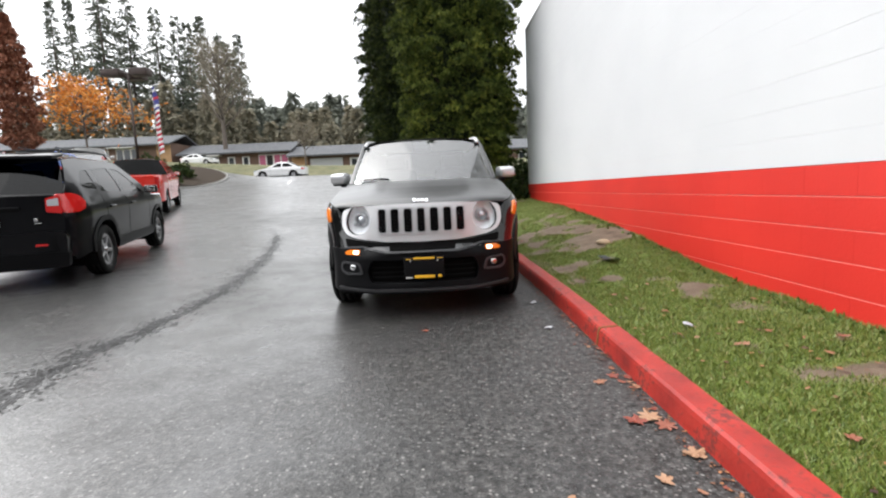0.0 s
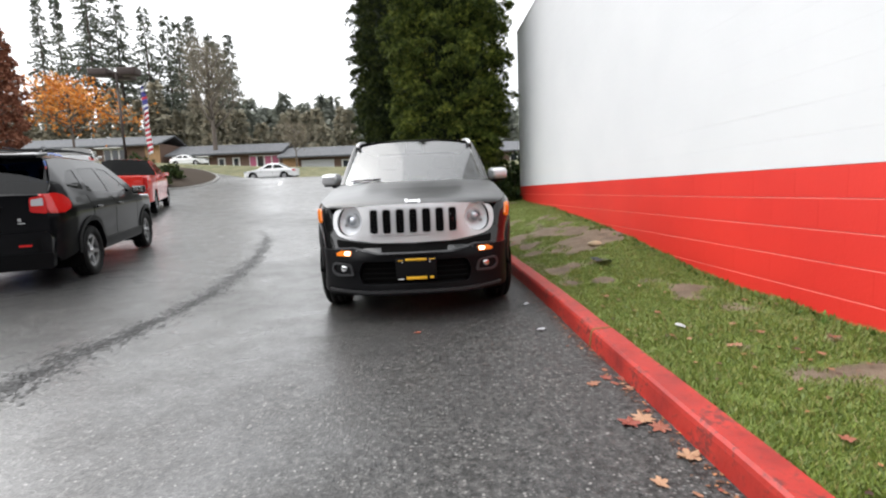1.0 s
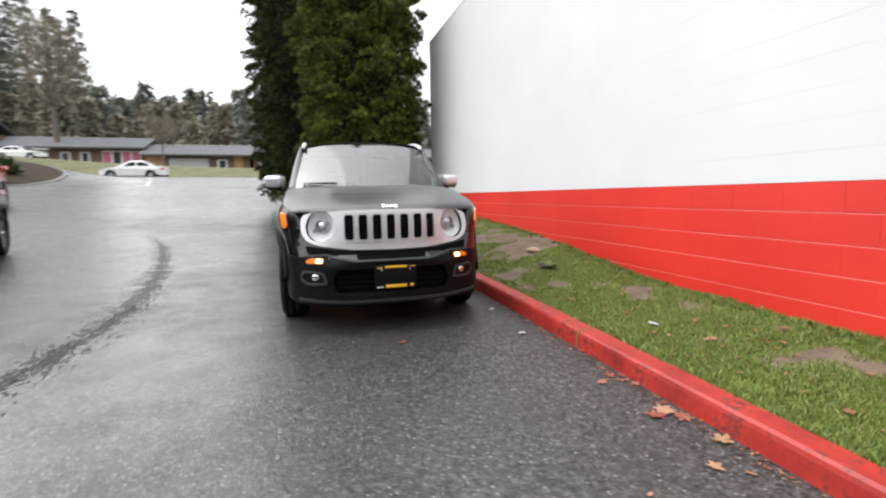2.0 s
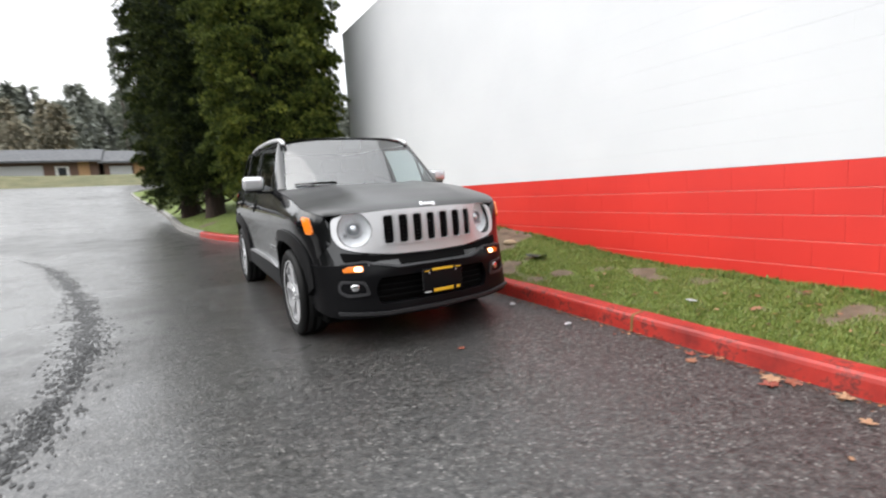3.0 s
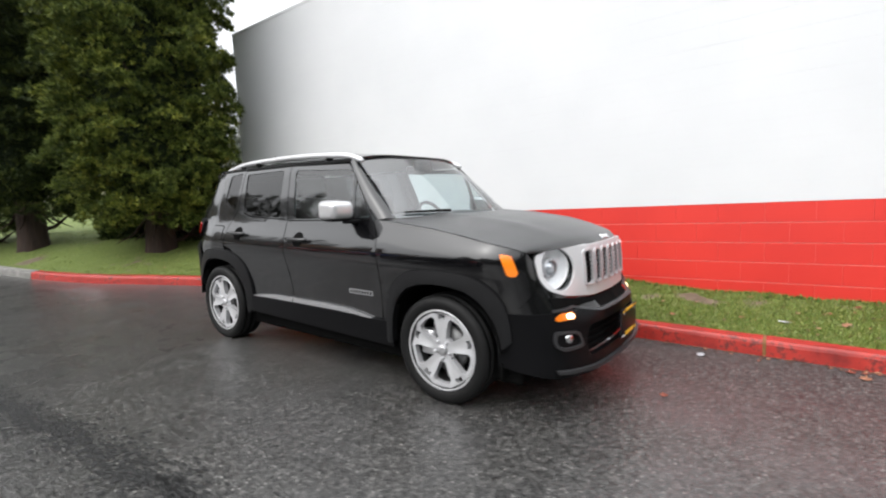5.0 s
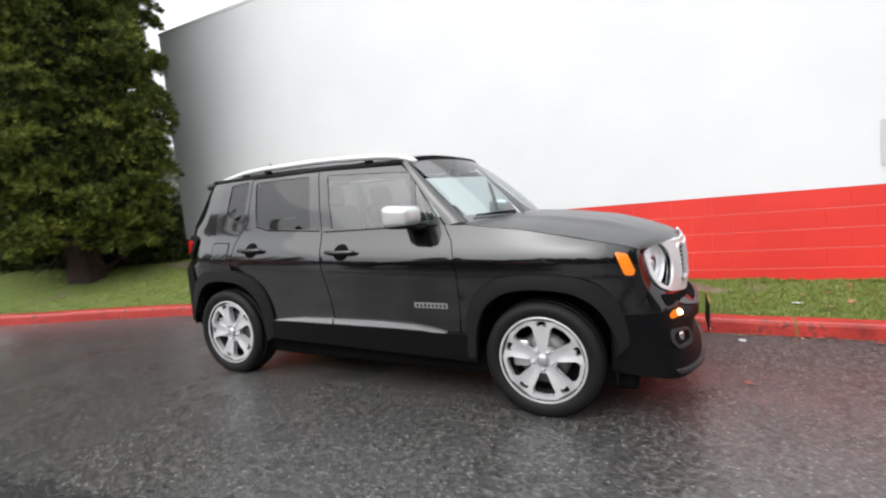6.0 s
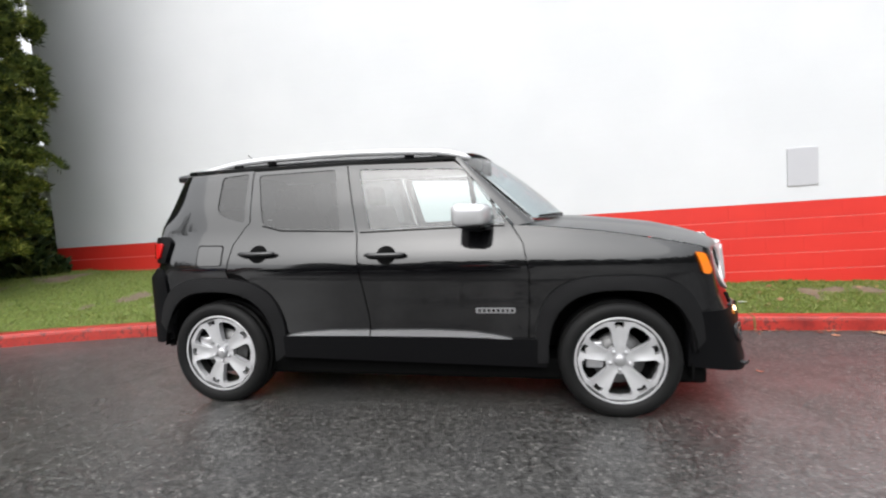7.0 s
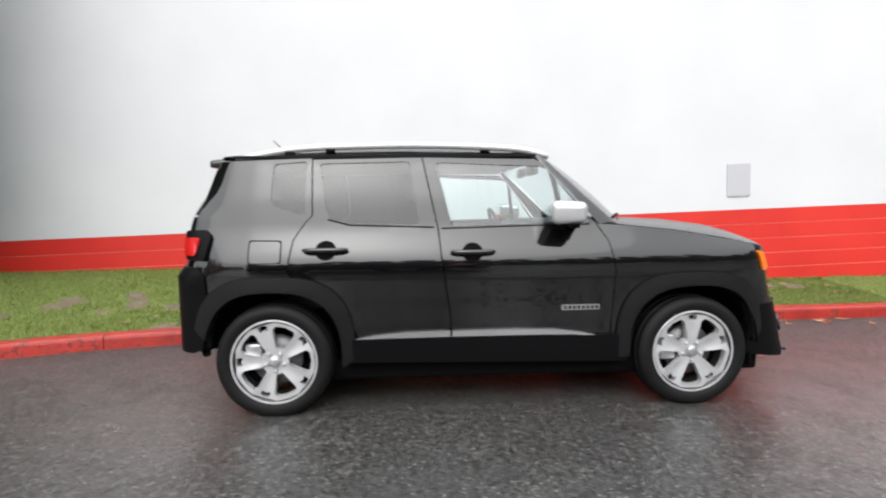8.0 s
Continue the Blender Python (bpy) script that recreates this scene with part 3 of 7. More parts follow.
def wheel_tyre(r, w, rim_r):
    p = [(rim_r, -w * 0.42), (rim_r + 0.012, -w * 0.47), ((r + rim_r) / 2, -w * 0.52), (r - 0.025, -w * 0.48), (r - 0.006, -w * 0.41), (r - 0.003, -w * 0.28),
         (r - 0.011, -w * 0.275), (r - 0.011, -w * 0.255), (r, -w * 0.25), (r + 0.002, -w * 0.03), (r - 0.01, -w * 0.025), (r - 0.01, w * 0.025), (r + 0.002, w * 0.03), (r, w * 0.25),
         (r - 0.011, w * 0.255), (r - 0.011, w * 0.275), (r - 0.003, w * 0.28), (r - 0.006, w * 0.41), (r - 0.025, w * 0.48), ((r + rim_r) / 2, w * 0.52), (rim_r + 0.012, w * 0.47), (rim_r, w * 0.42)]
    return lathe(p, 56)


def spoke_disc(rim_r, hub_r, windows, depth, dish, turn=0.0, groove=0.0):
    """The face of an alloy wheel in the plane x = 0, outwards along -x; windows: hole polygons as (radius, degrees) lists."""
    circle = [(rim_r * math.cos(2 * math.pi * k / 72), rim_r * math.sin(2 * math.pi * k / 72)) for k in range(72)]
    holes = []
    for w in windows:
        holes.append(rounded([(r * math.cos(radians(a + turn)), r * math.sin(radians(a + turn))) for r, a in w], 0.009, 3))

    def to3(a, b, off):
        r = math.hypot(a, b) / rim_r
        if groove and r > 0.3:
            d = (math.degrees(math.atan2(b, a)) - turn - 36 + 36) % 72 - 36
            off = off - groove * math.exp(-(d / (5 + 9 * r)) ** 2) * ease(0.3, 0.5, r) + 0.6 * groove * math.exp(-((abs(d) - 19) / 6) ** 2)
        return Vector((-off - dish * (1 - (1 - r) ** 2) + dish, a, b))
    return panel(circle, to3, 0.016, depth, 0.0, holes)

# ---- the black compact SUV: nose towards -y, origin on the ground under the front axle ----
SUV_PLAN = [(0, -0.83), (0.3, -0.815), (0.52, -0.775), (0.695, -0.695), (0.795, -0.575), (0.86, -0.38), (0.884, -0.1), (0.885, 0.5), (0.885, 1.5), (0.885, 2.5),
            (0.876, 2.73), (0.845, 2.94), (0.78, 3.08), (0.6, 3.17), (0.3, 3.215), (0, 3.225)]
SUV_FRONT = [(0.18, 0.06), (0.24, 0.0), (0.30, 0.0), (0.34, 0.015), (0.42, 0.02), (0.555, 0.012), (0.585, 0.022), (0.61, 0.068), (0.64, 0.08), (0.68, 0.086), (0.72, 0.084), (0.85, 0.09), (0.97, 0.105), (1.0, 0.12)]
SUV_CORNER = [(0.18, 0.06), (0.24, 0.0), (0.3, 0.0), (0.34, 0.012), (0.42, 0.02), (0.6, 0.032), (0.72, 0.052), (0.85, 0.076), (0.97, 0.105), (1.0, 0.12)]
SUV_SIDE = [(0.2, 0.1), (0.26, 0.07), (0.34, 0.058), (0.46, 0.054), (0.55, 0.05), (0.72, 0.028), (0.86, 0.0), (0.92, 0.002), (0.98, 0.02), (1.05, 0.052), (1.12, 0.08), (1.3, 0.122), (1.5, 0.188), (1.58, 0.228)]
SUV_REAR = [(0.3, 0.05), (0.36, 0.0), (0.85, 0.0), (0.92, 0.05), (1.1, 0.06), (1.2, 0.09), (1.5, 0.27), (1.58, 0.33)]


def ease(a, b, x):
    k = min(1, max(0, (x - a) / (b - a)))
    return k * k * (3 - 2 * k)


def suv_inset(s, u, h):
    side = lerp_table(SUV_SIDE, h)
    if u < 0.3:
        side += 0.05 * (1 - ease(-0.55, 0.3, u)) * ease(0.95, 1.12, h)
    if u < -0.2:
        k = ease(-0.72, -0.3, u)
        c = ease(0.42, 0.62, s)
        return (lerp_table(SUV_FRONT, h) * (1 - c) + lerp_table(SUV_CORNER, h) * c) * (1 - k) + side * k
    if u > 2.8:
        k = ease(2.8, 3.12, u)
        return side * (1 - k) + lerp_table(SUV_REAR, h) * k
    return side


SUV_TOP = [(-0.62, 0.94), (-0.45, 0.985), (-0.2, 1.035), (0.1, 1.085), (0.5, 1.13), (0.62, 1.14)]
SUV_ROOF = [(0.75, 1.602), (0.95, 1.63), (1.3, 1.658), (1.8, 1.672), (2.3, 1.652), (3.0, 1.585)]


def super_arc(cu, ch, a, b, d0, d1, n=2.5, count=20):
    out = []
    for i in range(count + 1):
        t = radians(d0 + (d1 - d0) * i / count)
        c, s = math.cos(t), math.sin(t)
        out.append((cu + a * math.copysign(abs(c) ** (2 / n), c), ch + b * math.copysign(abs(s) ** (2 / n), s)))
    return out


def grid_bm(fn, nu_, nv, thick=0.0):
    """A sheet fn(a, b) over 0..1."""
    bm = bmesh.new()
    V = [[bm.verts.new(fn(i / nu_, j / nv)) for j in range(nv + 1)] for i in range(nu_ + 1)]
    for i in range(nu_):
        for j in range(nv):
            bm.faces.new((V[i][j], V[i + 1][j], V[i + 1][j + 1], V[i][j + 1]))
    bmesh.ops.remove_doubles(bm, verts=bm.verts[:], dist=1e-5)
    bmesh.ops.recalc_face_normals(bm, faces=bm.faces[:])
    if thick:
        bmesh.ops.solidify(bm, geom=bm.faces[:], thickness=thick)
    return bm


def suv_wheel(car, side, u, name="wheel"):
    R, RW = 0.343, 0.25
    x0 = side * 0.765
    barrel = lathe([(RW - 0.004, -0.1), (RW - 0.02, -0.085), (RW - 0.035, 0.0), (RW - 0.03, 0.09), (RW - 0.004, 0.1)], 48)
    turn = Matrix.Rotation(math.pi, 4, "Z") if side > 0 else Matrix()
    base = Matrix.Translation((x0, u, R - 0.003)) @ turn
    w = part(name, barrel, RIM_DARK, car)
    w.matrix_basis = base
    part("tyre", wheel_tyre(R, 0.225, RW), RUBBER, w, "black road tyre")
    windows = []
    for k in range(5):
        a = 72 * k
        windows.append([(0.076, a - 14), (0.083, a), (0.076, a + 14), (0.13, a + 18), (0.195, a + 20), (0.213, a + 15.5), (0.215, a), (0.213, a - 15.5), (0.195, a - 20), (0.13, a - 18)])
        windows.append([(0.187, a + 28.5), (0.222, a + 29), (0.225, a + 36), (0.222, a + 43), (0.187, a + 43.5), (0.2, a + 36)])
    rim = part("rim", spoke_disc(0.243, 0.05, windows, 0.04, 0.022, 54 if u < 1 else 36, 0.007), RIM_SILVER, w, "polished five-spoke alloy rim")
    rim.matrix_basis = Matrix.Translation((-0.088, 0, 0))
    lip = lathe([(0.242, -0.1), (0.251, -0.104), (0.256, -0.098), (0.25, -0.085), (0.242, -0.08)], 56)
    part("rim_lip", lip, RIM_SILVER, w)
    cap = lathe([(0.0005, -0.1), (0.026, -0.099), (0.032, -0.094), (0.034, -0.07), (0.034, -0.05)], 24)
    part("hub_cap", cap, SATIN, w)
    for k in range(5):
        a = radians(72 * k + 54)
        nut = lathe([(0.0005, -0.018), (0.008, -0.018), (0.011, -0.01), (0.011, 0.015)], 6)
        part("wheel_nut", nut, SATIN, w).matrix_basis = Matrix.Translation((-0.078, 0.057 * math.cos(a), 0.057 * math.sin(a)))
    part("brake_disc", lathe([(0.05, -0.03), (0.15, -0.03), (0.15, 0.0), (0.05, 0.0)], 40), BRAKE, w)
    cal = box(0.07, 0.1, 0.16, (-0.02, 0.135, 0.02), 0.015)
    part("brake_caliper", cal, SATIN, w)


def build_suv():
    car = thing("parked_suv", pose(-0.02, 4.4, 0.0, 1.74, 0, 0), "glossy black compact SUV with silver slotted grille beside red kerb", "car")
    hull = Hull(SUV_PLAN, suv_inset)
    # the upper nose sweeps back towards the lamps
    hull.sweep = lambda s, u, h: 0.085 * ease(0.26, 0.6, s) * (1 - ease(-0.72, -0.5, u)) * ease(0.3, 1.0, h) if u < -0.45 else 0.0

    def fx(x):
        return math.copysign(hull.s_x(abs(x)), x)

    def front3(a, b, off):
        return hull.at(a, b, off)

    def front_poly(pts):
        return [(fx(x), h) for x, h in pts]

    def side_panel(name, poly, material, side, label="", off=0.0, thick=0.012, step=0.04, holes=(), parent=None):
        return part(name, panel([(hull.s_u(u), h) for u, h in densify(poly, 0.05)], lambda a, b, o: hull.at(a, b, o, side), step, thick, off,
                                [[(hull.s_u(u), h) for u, h in hp] for hp in holes]), material, parent or car, label)

    AF, AR = (0.0, 0.345), (2.54, 0.345)

    def flare(poly, centre, side):
        """An arch whose lip stands proud and whose outer edge falls back to the body."""
        def to3(a, b, o):
            u = float(np.interp(a, hull.s, hull.u))
            n = ((abs(u - centre[0]) / 0.405) ** 2.6 + (abs(b - centre[1]) / 0.41) ** 2.6) ** (1 / 2.6)
            return hull.at(a, b, o + 0.038 - 0.13 * max(0, n - 1.03), side)
        part("wheel_arch", panel([(hull.s_u(u), h) for u, h in densify(poly, 0.04)], to3, 0.03, 0.05, 0.0), FLARE, car, "satin black plastic flare")

    front_glass = [(1.475, 1.128), (0.815, 1.142), (0.868, 1.475), (0.93, 1.49), (1.565, 1.518)]
    vent_glass = [(0.785, 1.145), (0.63, 1.147), (0.735, 1.29), (0.828, 1.415)]
    rear_glass = [(1.672, 1.137), (1.728, 1.525), (2.272, 1.514), (2.215, 1.186), (2.09, 1.152)]
    quarter_glass = [(2.35, 1.2), (2.348, 1.53), (2.545, 1.512), (2.556, 1.30), (2.522, 1.252)]
    for side in (-1, 1):
        fender = ([(0.505, 0.44), (0.497, 0.85), (0.53, 1.03), (0.59, 1.13)] + [(u, lerp_table(SUV_TOP, u)) for u in (0.45, 0.3, 0.1, -0.1, -0.3, -0.45, -0.58)]
                  + [(-0.648, 0.90), (-0.652, 0.76), (-0.47, 0.615)] + super_arc(*AF, 0.43, 0.44, 145, 10, 2.5, 18))
        side_panel("fender", fender, BLACK_PAINT, side)
        door_f = [(0.517, 0.445), (0.507, 0.60), (0.503, 0.85), (0.536, 1.03), (0.60, 1.13), (0.71, 1.27), (0.90, 1.5), (0.945, 1.535), (1.645, 1.55), (1.556, 1.11), (1.54, 0.95), (1.49, 0.60), (1.486, 0.445)]
        fd = side_panel("front_door", door_f, BLACK_PAINT, side, holes=[rounded(front_glass, 0.03), rounded(vent_glass, 0.02)])
        side_panel("front_door_window", rounded(front_glass, 0.03), GLASS, side, "clear side glass", off=-0.006, thick=0.004, parent=fd, step=0.08)
        side_panel("quarter_light", rounded(vent_glass, 0.02), GLASS, side, off=-0.006, thick=0.004, parent=fd, step=0.08)
        door_r = [(1.494, 0.445), (1.498, 0.60), (1.548, 0.95), (1.564, 1.11), (1.653, 1.55), (2.312, 1.54), (2.302, 1.2), (2.337, 1.165), (2.408, 1.06), (2.437, 0.885), (2.34, 0.865), (2.22, 0.78), (2.13, 0.66), (2.06, 0.50), (2.035, 0.445)]
        rd = side_panel("rear_door", door_r, BLACK_PAINT, side, holes=[rounded(rear_glass, 0.03)])
        side_panel("rear_door_window", rounded(rear_glass, 0.03), PRIVACY, side, "dark tinted privacy glass", off=-0.006, thick=0.004, parent=rd, step=0.08)
        quarter = ([(2.445, 0.885), (2.416, 1.06), (2.345, 1.165), (2.31, 1.2), (2.32, 1.548), (2.96, 1.53), (2.99, 1.45), (3.04, 1.2), (3.02, 0.905), (2.97, 0.9)]
                   + super_arc(*AR, 0.43, 0.44, 30, 105, 2.5, 12))
        q = side_panel("rear_quarter", quarter, BLACK_PAINT, side, holes=[rounded(quarter_glass, 0.025)])
        side_panel("quarter_window", rounded(quarter_glass, 0.025), PRIVACY, side, "dark tinted privacy glass", off=-0.006, thick=0.004, parent=q, step=0.08)
        if side < 0:
            side_panel("fuel_flap_gap", rounded([(2.474, 0.925), (2.477, 1.058), (2.672, 1.062), (2.665, 0.925)], 0.02), GAP, side, off=0.001, thick=0.004, parent=q)
            side_panel("fuel_flap", rounded([(2.481, 0.93), (2.484, 1.051), (2.663, 1.055), (2.657, 0.93)], 0.02), BLACK_PAINT, side, off=0.0035, thick=0.006, parent=q)
        # rubber seal along the foot of the side windows
        side_panel("window_seal", [(0.64, 1.129), (0.64, 1.136), (1.06, 1.13), (1.54, 1.12), (1.54, 1.113), (1.06, 1.123)], GAP, side, off=0.006, thick=0.01, parent=fd)
        side_panel("window_seal", [(1.585, 1.121), (1.585, 1.128), (2.08, 1.146), (2.21, 1.179), (2.215, 1.173), (2.085, 1.139)], GAP, side, off=0.006, thick=0.01, parent=rd)
        # black gutters over the doors
        side_panel("roof_gutter", [(0.95, 1.553), (0.93, 1.57), (2.95, 1.568), (2.97, 1.552)], GAP, side, off=0.0, thick=0.01)
        # wheel arches
        fl = super_arc(*AF, 0.475, 0.49, 174, -1.2, 3.0, 28) + super_arc(*AF, 0.4, 0.41, -1.6, 177, 2.6, 28)
        flare(fl, AF, side)
        rl = super_arc(*AR, 0.475, 0.5, 180, 14, 3.0, 26) + super_arc(*AR, 0.4, 0.415, 12, 184, 2.6, 26)
        flare(rl, AR, side)
        # sill
        side_panel("sill", [(0.41, 0.285), (0.40, 0.36), (0.42, 0.455), (2.08, 0.462), (2.13, 0.40), (2.13, 0.32)], TRIM, side, "grained black plastic", off=0.024, thick=0.05)
        strip_f = [(0.535, 0.44), (0.75, 0.462), (0.95, 0.466), (1.484, 0.466), (1.484, 0.5), (1.1, 0.503), (0.85, 0.495), (0.7, 0.475)]
        strip_r = [(1.496, 0.466), (1.496, 0.5), (1.75, 0.497), (1.95, 0.48), (2.08, 0.458), (1.9, 0.464)]
        side_panel("sill_strip", strip_f, SATIN, side, "satin silver strip", off=0.022, thick=0.02, parent=fd)
        side_panel("sill_strip", strip_r, SATIN, side, "satin silver strip", off=0.022, thick=0.02, parent=rd)
        # inner skin that closes the gaps
        skin = ([(-0.62, 0.5), (-0.6, 0.9), (-0.3, 0.98), (0.1, 1.06), (0.5, 1.105), (2.5, 1.105), (2.98, 1.1), (3.0, 0.4), (2.98, 0.36)] + super_arc(*AR, 0.41, 0.415, 2, 178, 2.4, 16)
                + [(2.1, 0.33), (0.45, 0.33)] + super_arc(*AF, 0.41, 0.41, 2, 178, 2.4, 16))
        side_panel("body_side", skin, GAP, side, off=-0.016, thick=0.01, step=0.06)
        for cu in (0.0, 2.54):
            arch = super_arc(cu, 0.345, 0.415, 0.415, 4, 176, 2.3, 20)
            part("wheel_liner", grid_bm(lambda a, b: Vector((side * (0.86 - 0.36 * b), *arch[int(round(a * 20))])), 20, 3), DARK, car)
            suv_wheel(car, side, cu)
        # amber marker
        side_panel("side_marker", rounded([(-0.405, 0.957), (-0.47, 0.945), (-0.51, 0.85), (-0.498, 0.828), (-0.452, 0.832)], 0.014), AMBER, side, "amber side marker lens", off=0.013, thick=0.018, step=0.03)
        # badge: a plain bar plate
        bd = side_panel("badge", rounded([(0.585, 0.612), (0.585, 0.645), (0.82, 0.645), (0.82, 0.612)], 0.008), SATIN, side, "plain silver badge bar", off=0.004, thick=0.006, parent=fd)
        for k in range(8):
            a = 0.595 + 0.0275 * k
            side_panel("badge_bar", [(a, 0.619), (a, 0.638), (a + 0.017, 0.638), (a + 0.017, 0.619)], BLACK_PAINT, side, off=0.006, thick=0.003, parent=fd)
        # handles
        for cu, owner, ch in ((1.36, fd, 0.975), (2.22, rd, 0.997)):
            cup = panel([(hull.s_u(cu) + 0.062 * math.cos(a), ch + 0.056 * math.sin(a)) for a in np.linspace(0, 2 * math.pi, 20, endpoint=False)],
                        lambda a, b, o: hull.at(a, b, o - 0.0, side), 0.02, 0.004, 0.004)
            part("handle_cup", cup, DARK, owner)
            bar = [hull.at(hull.s_u(cu + d), ch + 0.004 - 0.05 * d * d, 0.012 + 0.03 * (1 - (d / 0.13) ** 2) ** 0.5, side) for d in np.linspace(-0.128, 0.128, 11)]
            hb = tube(bar, [0.01] + [0.0145] * 9 + [0.01], 10)
            part("door_handle", hb, BLACK_PAINT, owner, "black pull handle")
        # mirror
        mir = box(0.19, 0.2, 0.135, (0, 0, 0), 0.05, 5)
        for v in mir.verts:
            if v.co.y < 0:
                v.co.x *= 0.93
                v.co.z *= 0.9
        mo = part("door_mirror", mir, MIRROR_CAP, car, "chrome-capped door mirror")
        mo.matrix_basis = pose(side * 0.94, 0.815, 1.203, 0, 0, side * 10)
        part("mirror_glass", box(0.145, 0.006, 0.1, (0, 0.099, 0), 0.002), mat("mirror_face", (0.8, 0.8, 0.8), 0.02, 1.0), mo)
        part("mirror_base", box(0.14, 0.12, 0.02, (side * -0.0, -0.005, -0.066), 0.009), TRIM, mo)
        part("mirror_arm", box(0.15, 0.05, 0.022, (side * -0.1, -0.05, -0.082), 0.01), TRIM, mo)
        # roof rail
        rail = [(0.632, 0.85, 1.552), (0.63, 0.93, 1.58), (0.622, 1.06, 1.606), (0.612, 1.38, 1.625), (0.605, 1.7, 1.633), (0.602, 2.0, 1.63), (0.602, 2.4, 1.616), (0.604, 2.64, 1.58), (0.606, 2.8, 1.545)]
        rl_pts = smooth_line([(p[1], p[2]) for p in rail], 0.05)
        rx_ = [p[0] for p in rail]
        rail3 = [(side * float(np.interp(p.x, [q[1] for q in rail], rx_)), p.x, p.y) for p in rl_pts]
        rr = part("roof_rail", tube(rail3, [0.012] + [0.021] * (len(rail3) - 2) + [0.012], 12), SILVER, car, "satin silver roof rail")
        for fu, fh in ((1.25, 1.6), (2.22, 1.604), (2.47, 1.588)):
            part("rail_foot", box(0.026, 0.06, 0.022, (side * 0.61, fu, fh), 0.006), TRIM, rr)
        # A pillar between door frame and windscreen
        def pillar(a, b):
            k = a
            p = Vector((side * (0.738 - 0.123 * k), 0.452 + 0.485 * k, 1.14 + 0.432 * k))
            q = hull.at(hull.s_u(0.575 + 0.365 * k), 1.128 + 0.425 * k, 0.0, side)
            bulge = 0.026 * math.sin(math.pi * b)
            return p.lerp(q, b) + Vector((side * bulge * 0.7, -bulge * 0.8, 0.01 * math.sin(math.pi * b)))
        part("windscreen_pillar", grid_bm(pillar, 14, 6), BLACK_PAINT, car)
        # tail lamp
        tl = side_panel("tail_lamp", rounded([(2.925, 0.945), (2.9, 1.09), (2.945, 1.125), (3.1, 1.12), (3.1, 0.95)], 0.02), TRIM, side, "black-framed tail lamp", off=0.02, thick=0.04)
        side_panel("tail_lens", rounded([(2.985, 0.975), (2.965, 1.08), (3.08, 1.08), (3.085, 0.975)], 0.02), RED_LENS, side, "red lens", off=0.032, thick=0.02, parent=tl)

    # bonnet, its front lip rolled down to the grille
    HC = [(0, 0.978), (0.03, 1.0), (0.08, 1.022), (0.2, 1.06), (0.4, 1.105), (0.7, 1.142), (1, 1.158)]

    def bonnet(a, b):
        t, v = 2 * a - 1, b
        ue = -0.6 + 1.11 * v
        e = hull.at(hull.s_u(ue), lerp_table(SUV_TOP, ue) + 0.004, 0.0, 1)
        uc = -0.715 + 0.94 * v
        k = abs(t)
        hc = lerp_table(HC, v)
        h = hc + (e.z - hc) * k ** 2.6 + 0.012 * math.exp(-((k - 0.52) / 0.09) ** 2) * ease(0.05, 0.4, v)
        return Vector((t * e.x, uc + (e.y - uc) * t * t, h))
    bn = part("bonnet", grid_bm(bonnet, 44, 28), WET_PAINT, car, "wet glossy black bonnet")
    bb = mesh_badge(bn)
    # cowl
    part("cowl", grid_bm(lambda a, b: Vector(((2 * a - 1) * 0.8, 0.2 + 0.24 * (2 * a - 1) ** 2 + 0.1 * b, 1.128 + 0.012 * b)), 24, 3), TRIM, car)

    # windscreen
    def screen(a, b):
        t = 2 * a - 1
        base = Vector((0.735 * t, 0.225 + 0.235 * t * t, 1.138 + 0.015 * (1 - t * t)))
        top = Vector((0.612 * t, 0.79 + 0.15 * t * t, 1.606 - 0.034 * abs(t) ** 3))
        p = base.lerp(top, b)
        k = 4 * b * (1 - b) * 0.022
        return p + Vector((0, -k * 0.7, k * 0.7))
    part("windscreen", grid_bm(screen, 24, 14), SCREEN, car, "raked windscreen reflecting pale sky")
    part("windscreen_band", grid_bm(lambda a, b: screen(a, 0.955 + 0.045 * b) + Vector((0, -0.002, 0.002)), 24, 2), GAP, car)
    part("sensor_housing", box(0.2, 0.06, 0.1, (0, 0.80, 1.535), 0.02), DASH, car)
    for x, ln in ((-0.36, 0.48),):
        wp = [screen((x + 0.765) / 1.53, 0.035) + Vector((0, -0.015, 0.014)), screen((x - 0.14 + 0.765) / 1.53, 0.04) + Vector((0, -0.015, 0.016)), screen(max(0.04, (x - 0.34 + 0.765) / 1.53), 0.05) + Vector((0, -0.012, 0.014))]
        part("wiper", tube(wp, [0.012, 0.01, 0.007], 6), TRIM, car)

    # roof
    def roof(a, b):
        t = 2 * a - 1
        u0, u1 = 0.79 + 0.15 * t * t, 2.93 - 0.05 * t * t
        u = u0 + (u1 - u0) * b
        ex = hull.at(hull.s_u(min(u, 2.85)), 1.566, 0.0, 1).x
        hc = lerp_table(SUV_ROOF, u)
        return Vector((t * ex, u, hc + (1.566 - hc) * abs(t) ** 4))
    part("roof", grid_bm(roof, 30, 30), BLACK_PAINT, car, "glossy black roof")
    part("headliner", grid_bm(lambda a, b: roof(0.012 + 0.976 * a, 0.01 + 0.95 * b) - Vector((0, 0, 0.03)), 24, 12), mat("grey_headlining", (0.3, 0.3, 0.29), 0.9), car)
    sp = box(1.2, 0.2, 0.05, (0, 2.87, 1.54), 0.018)
    for v in sp.verts:
        v.co.z += 0.03 * (1 - (v.co.x / 0.6) ** 2) - 0.1 * (v.co.y - 2.8)
    part("spoiler", sp, BLACK_PAINT, car)
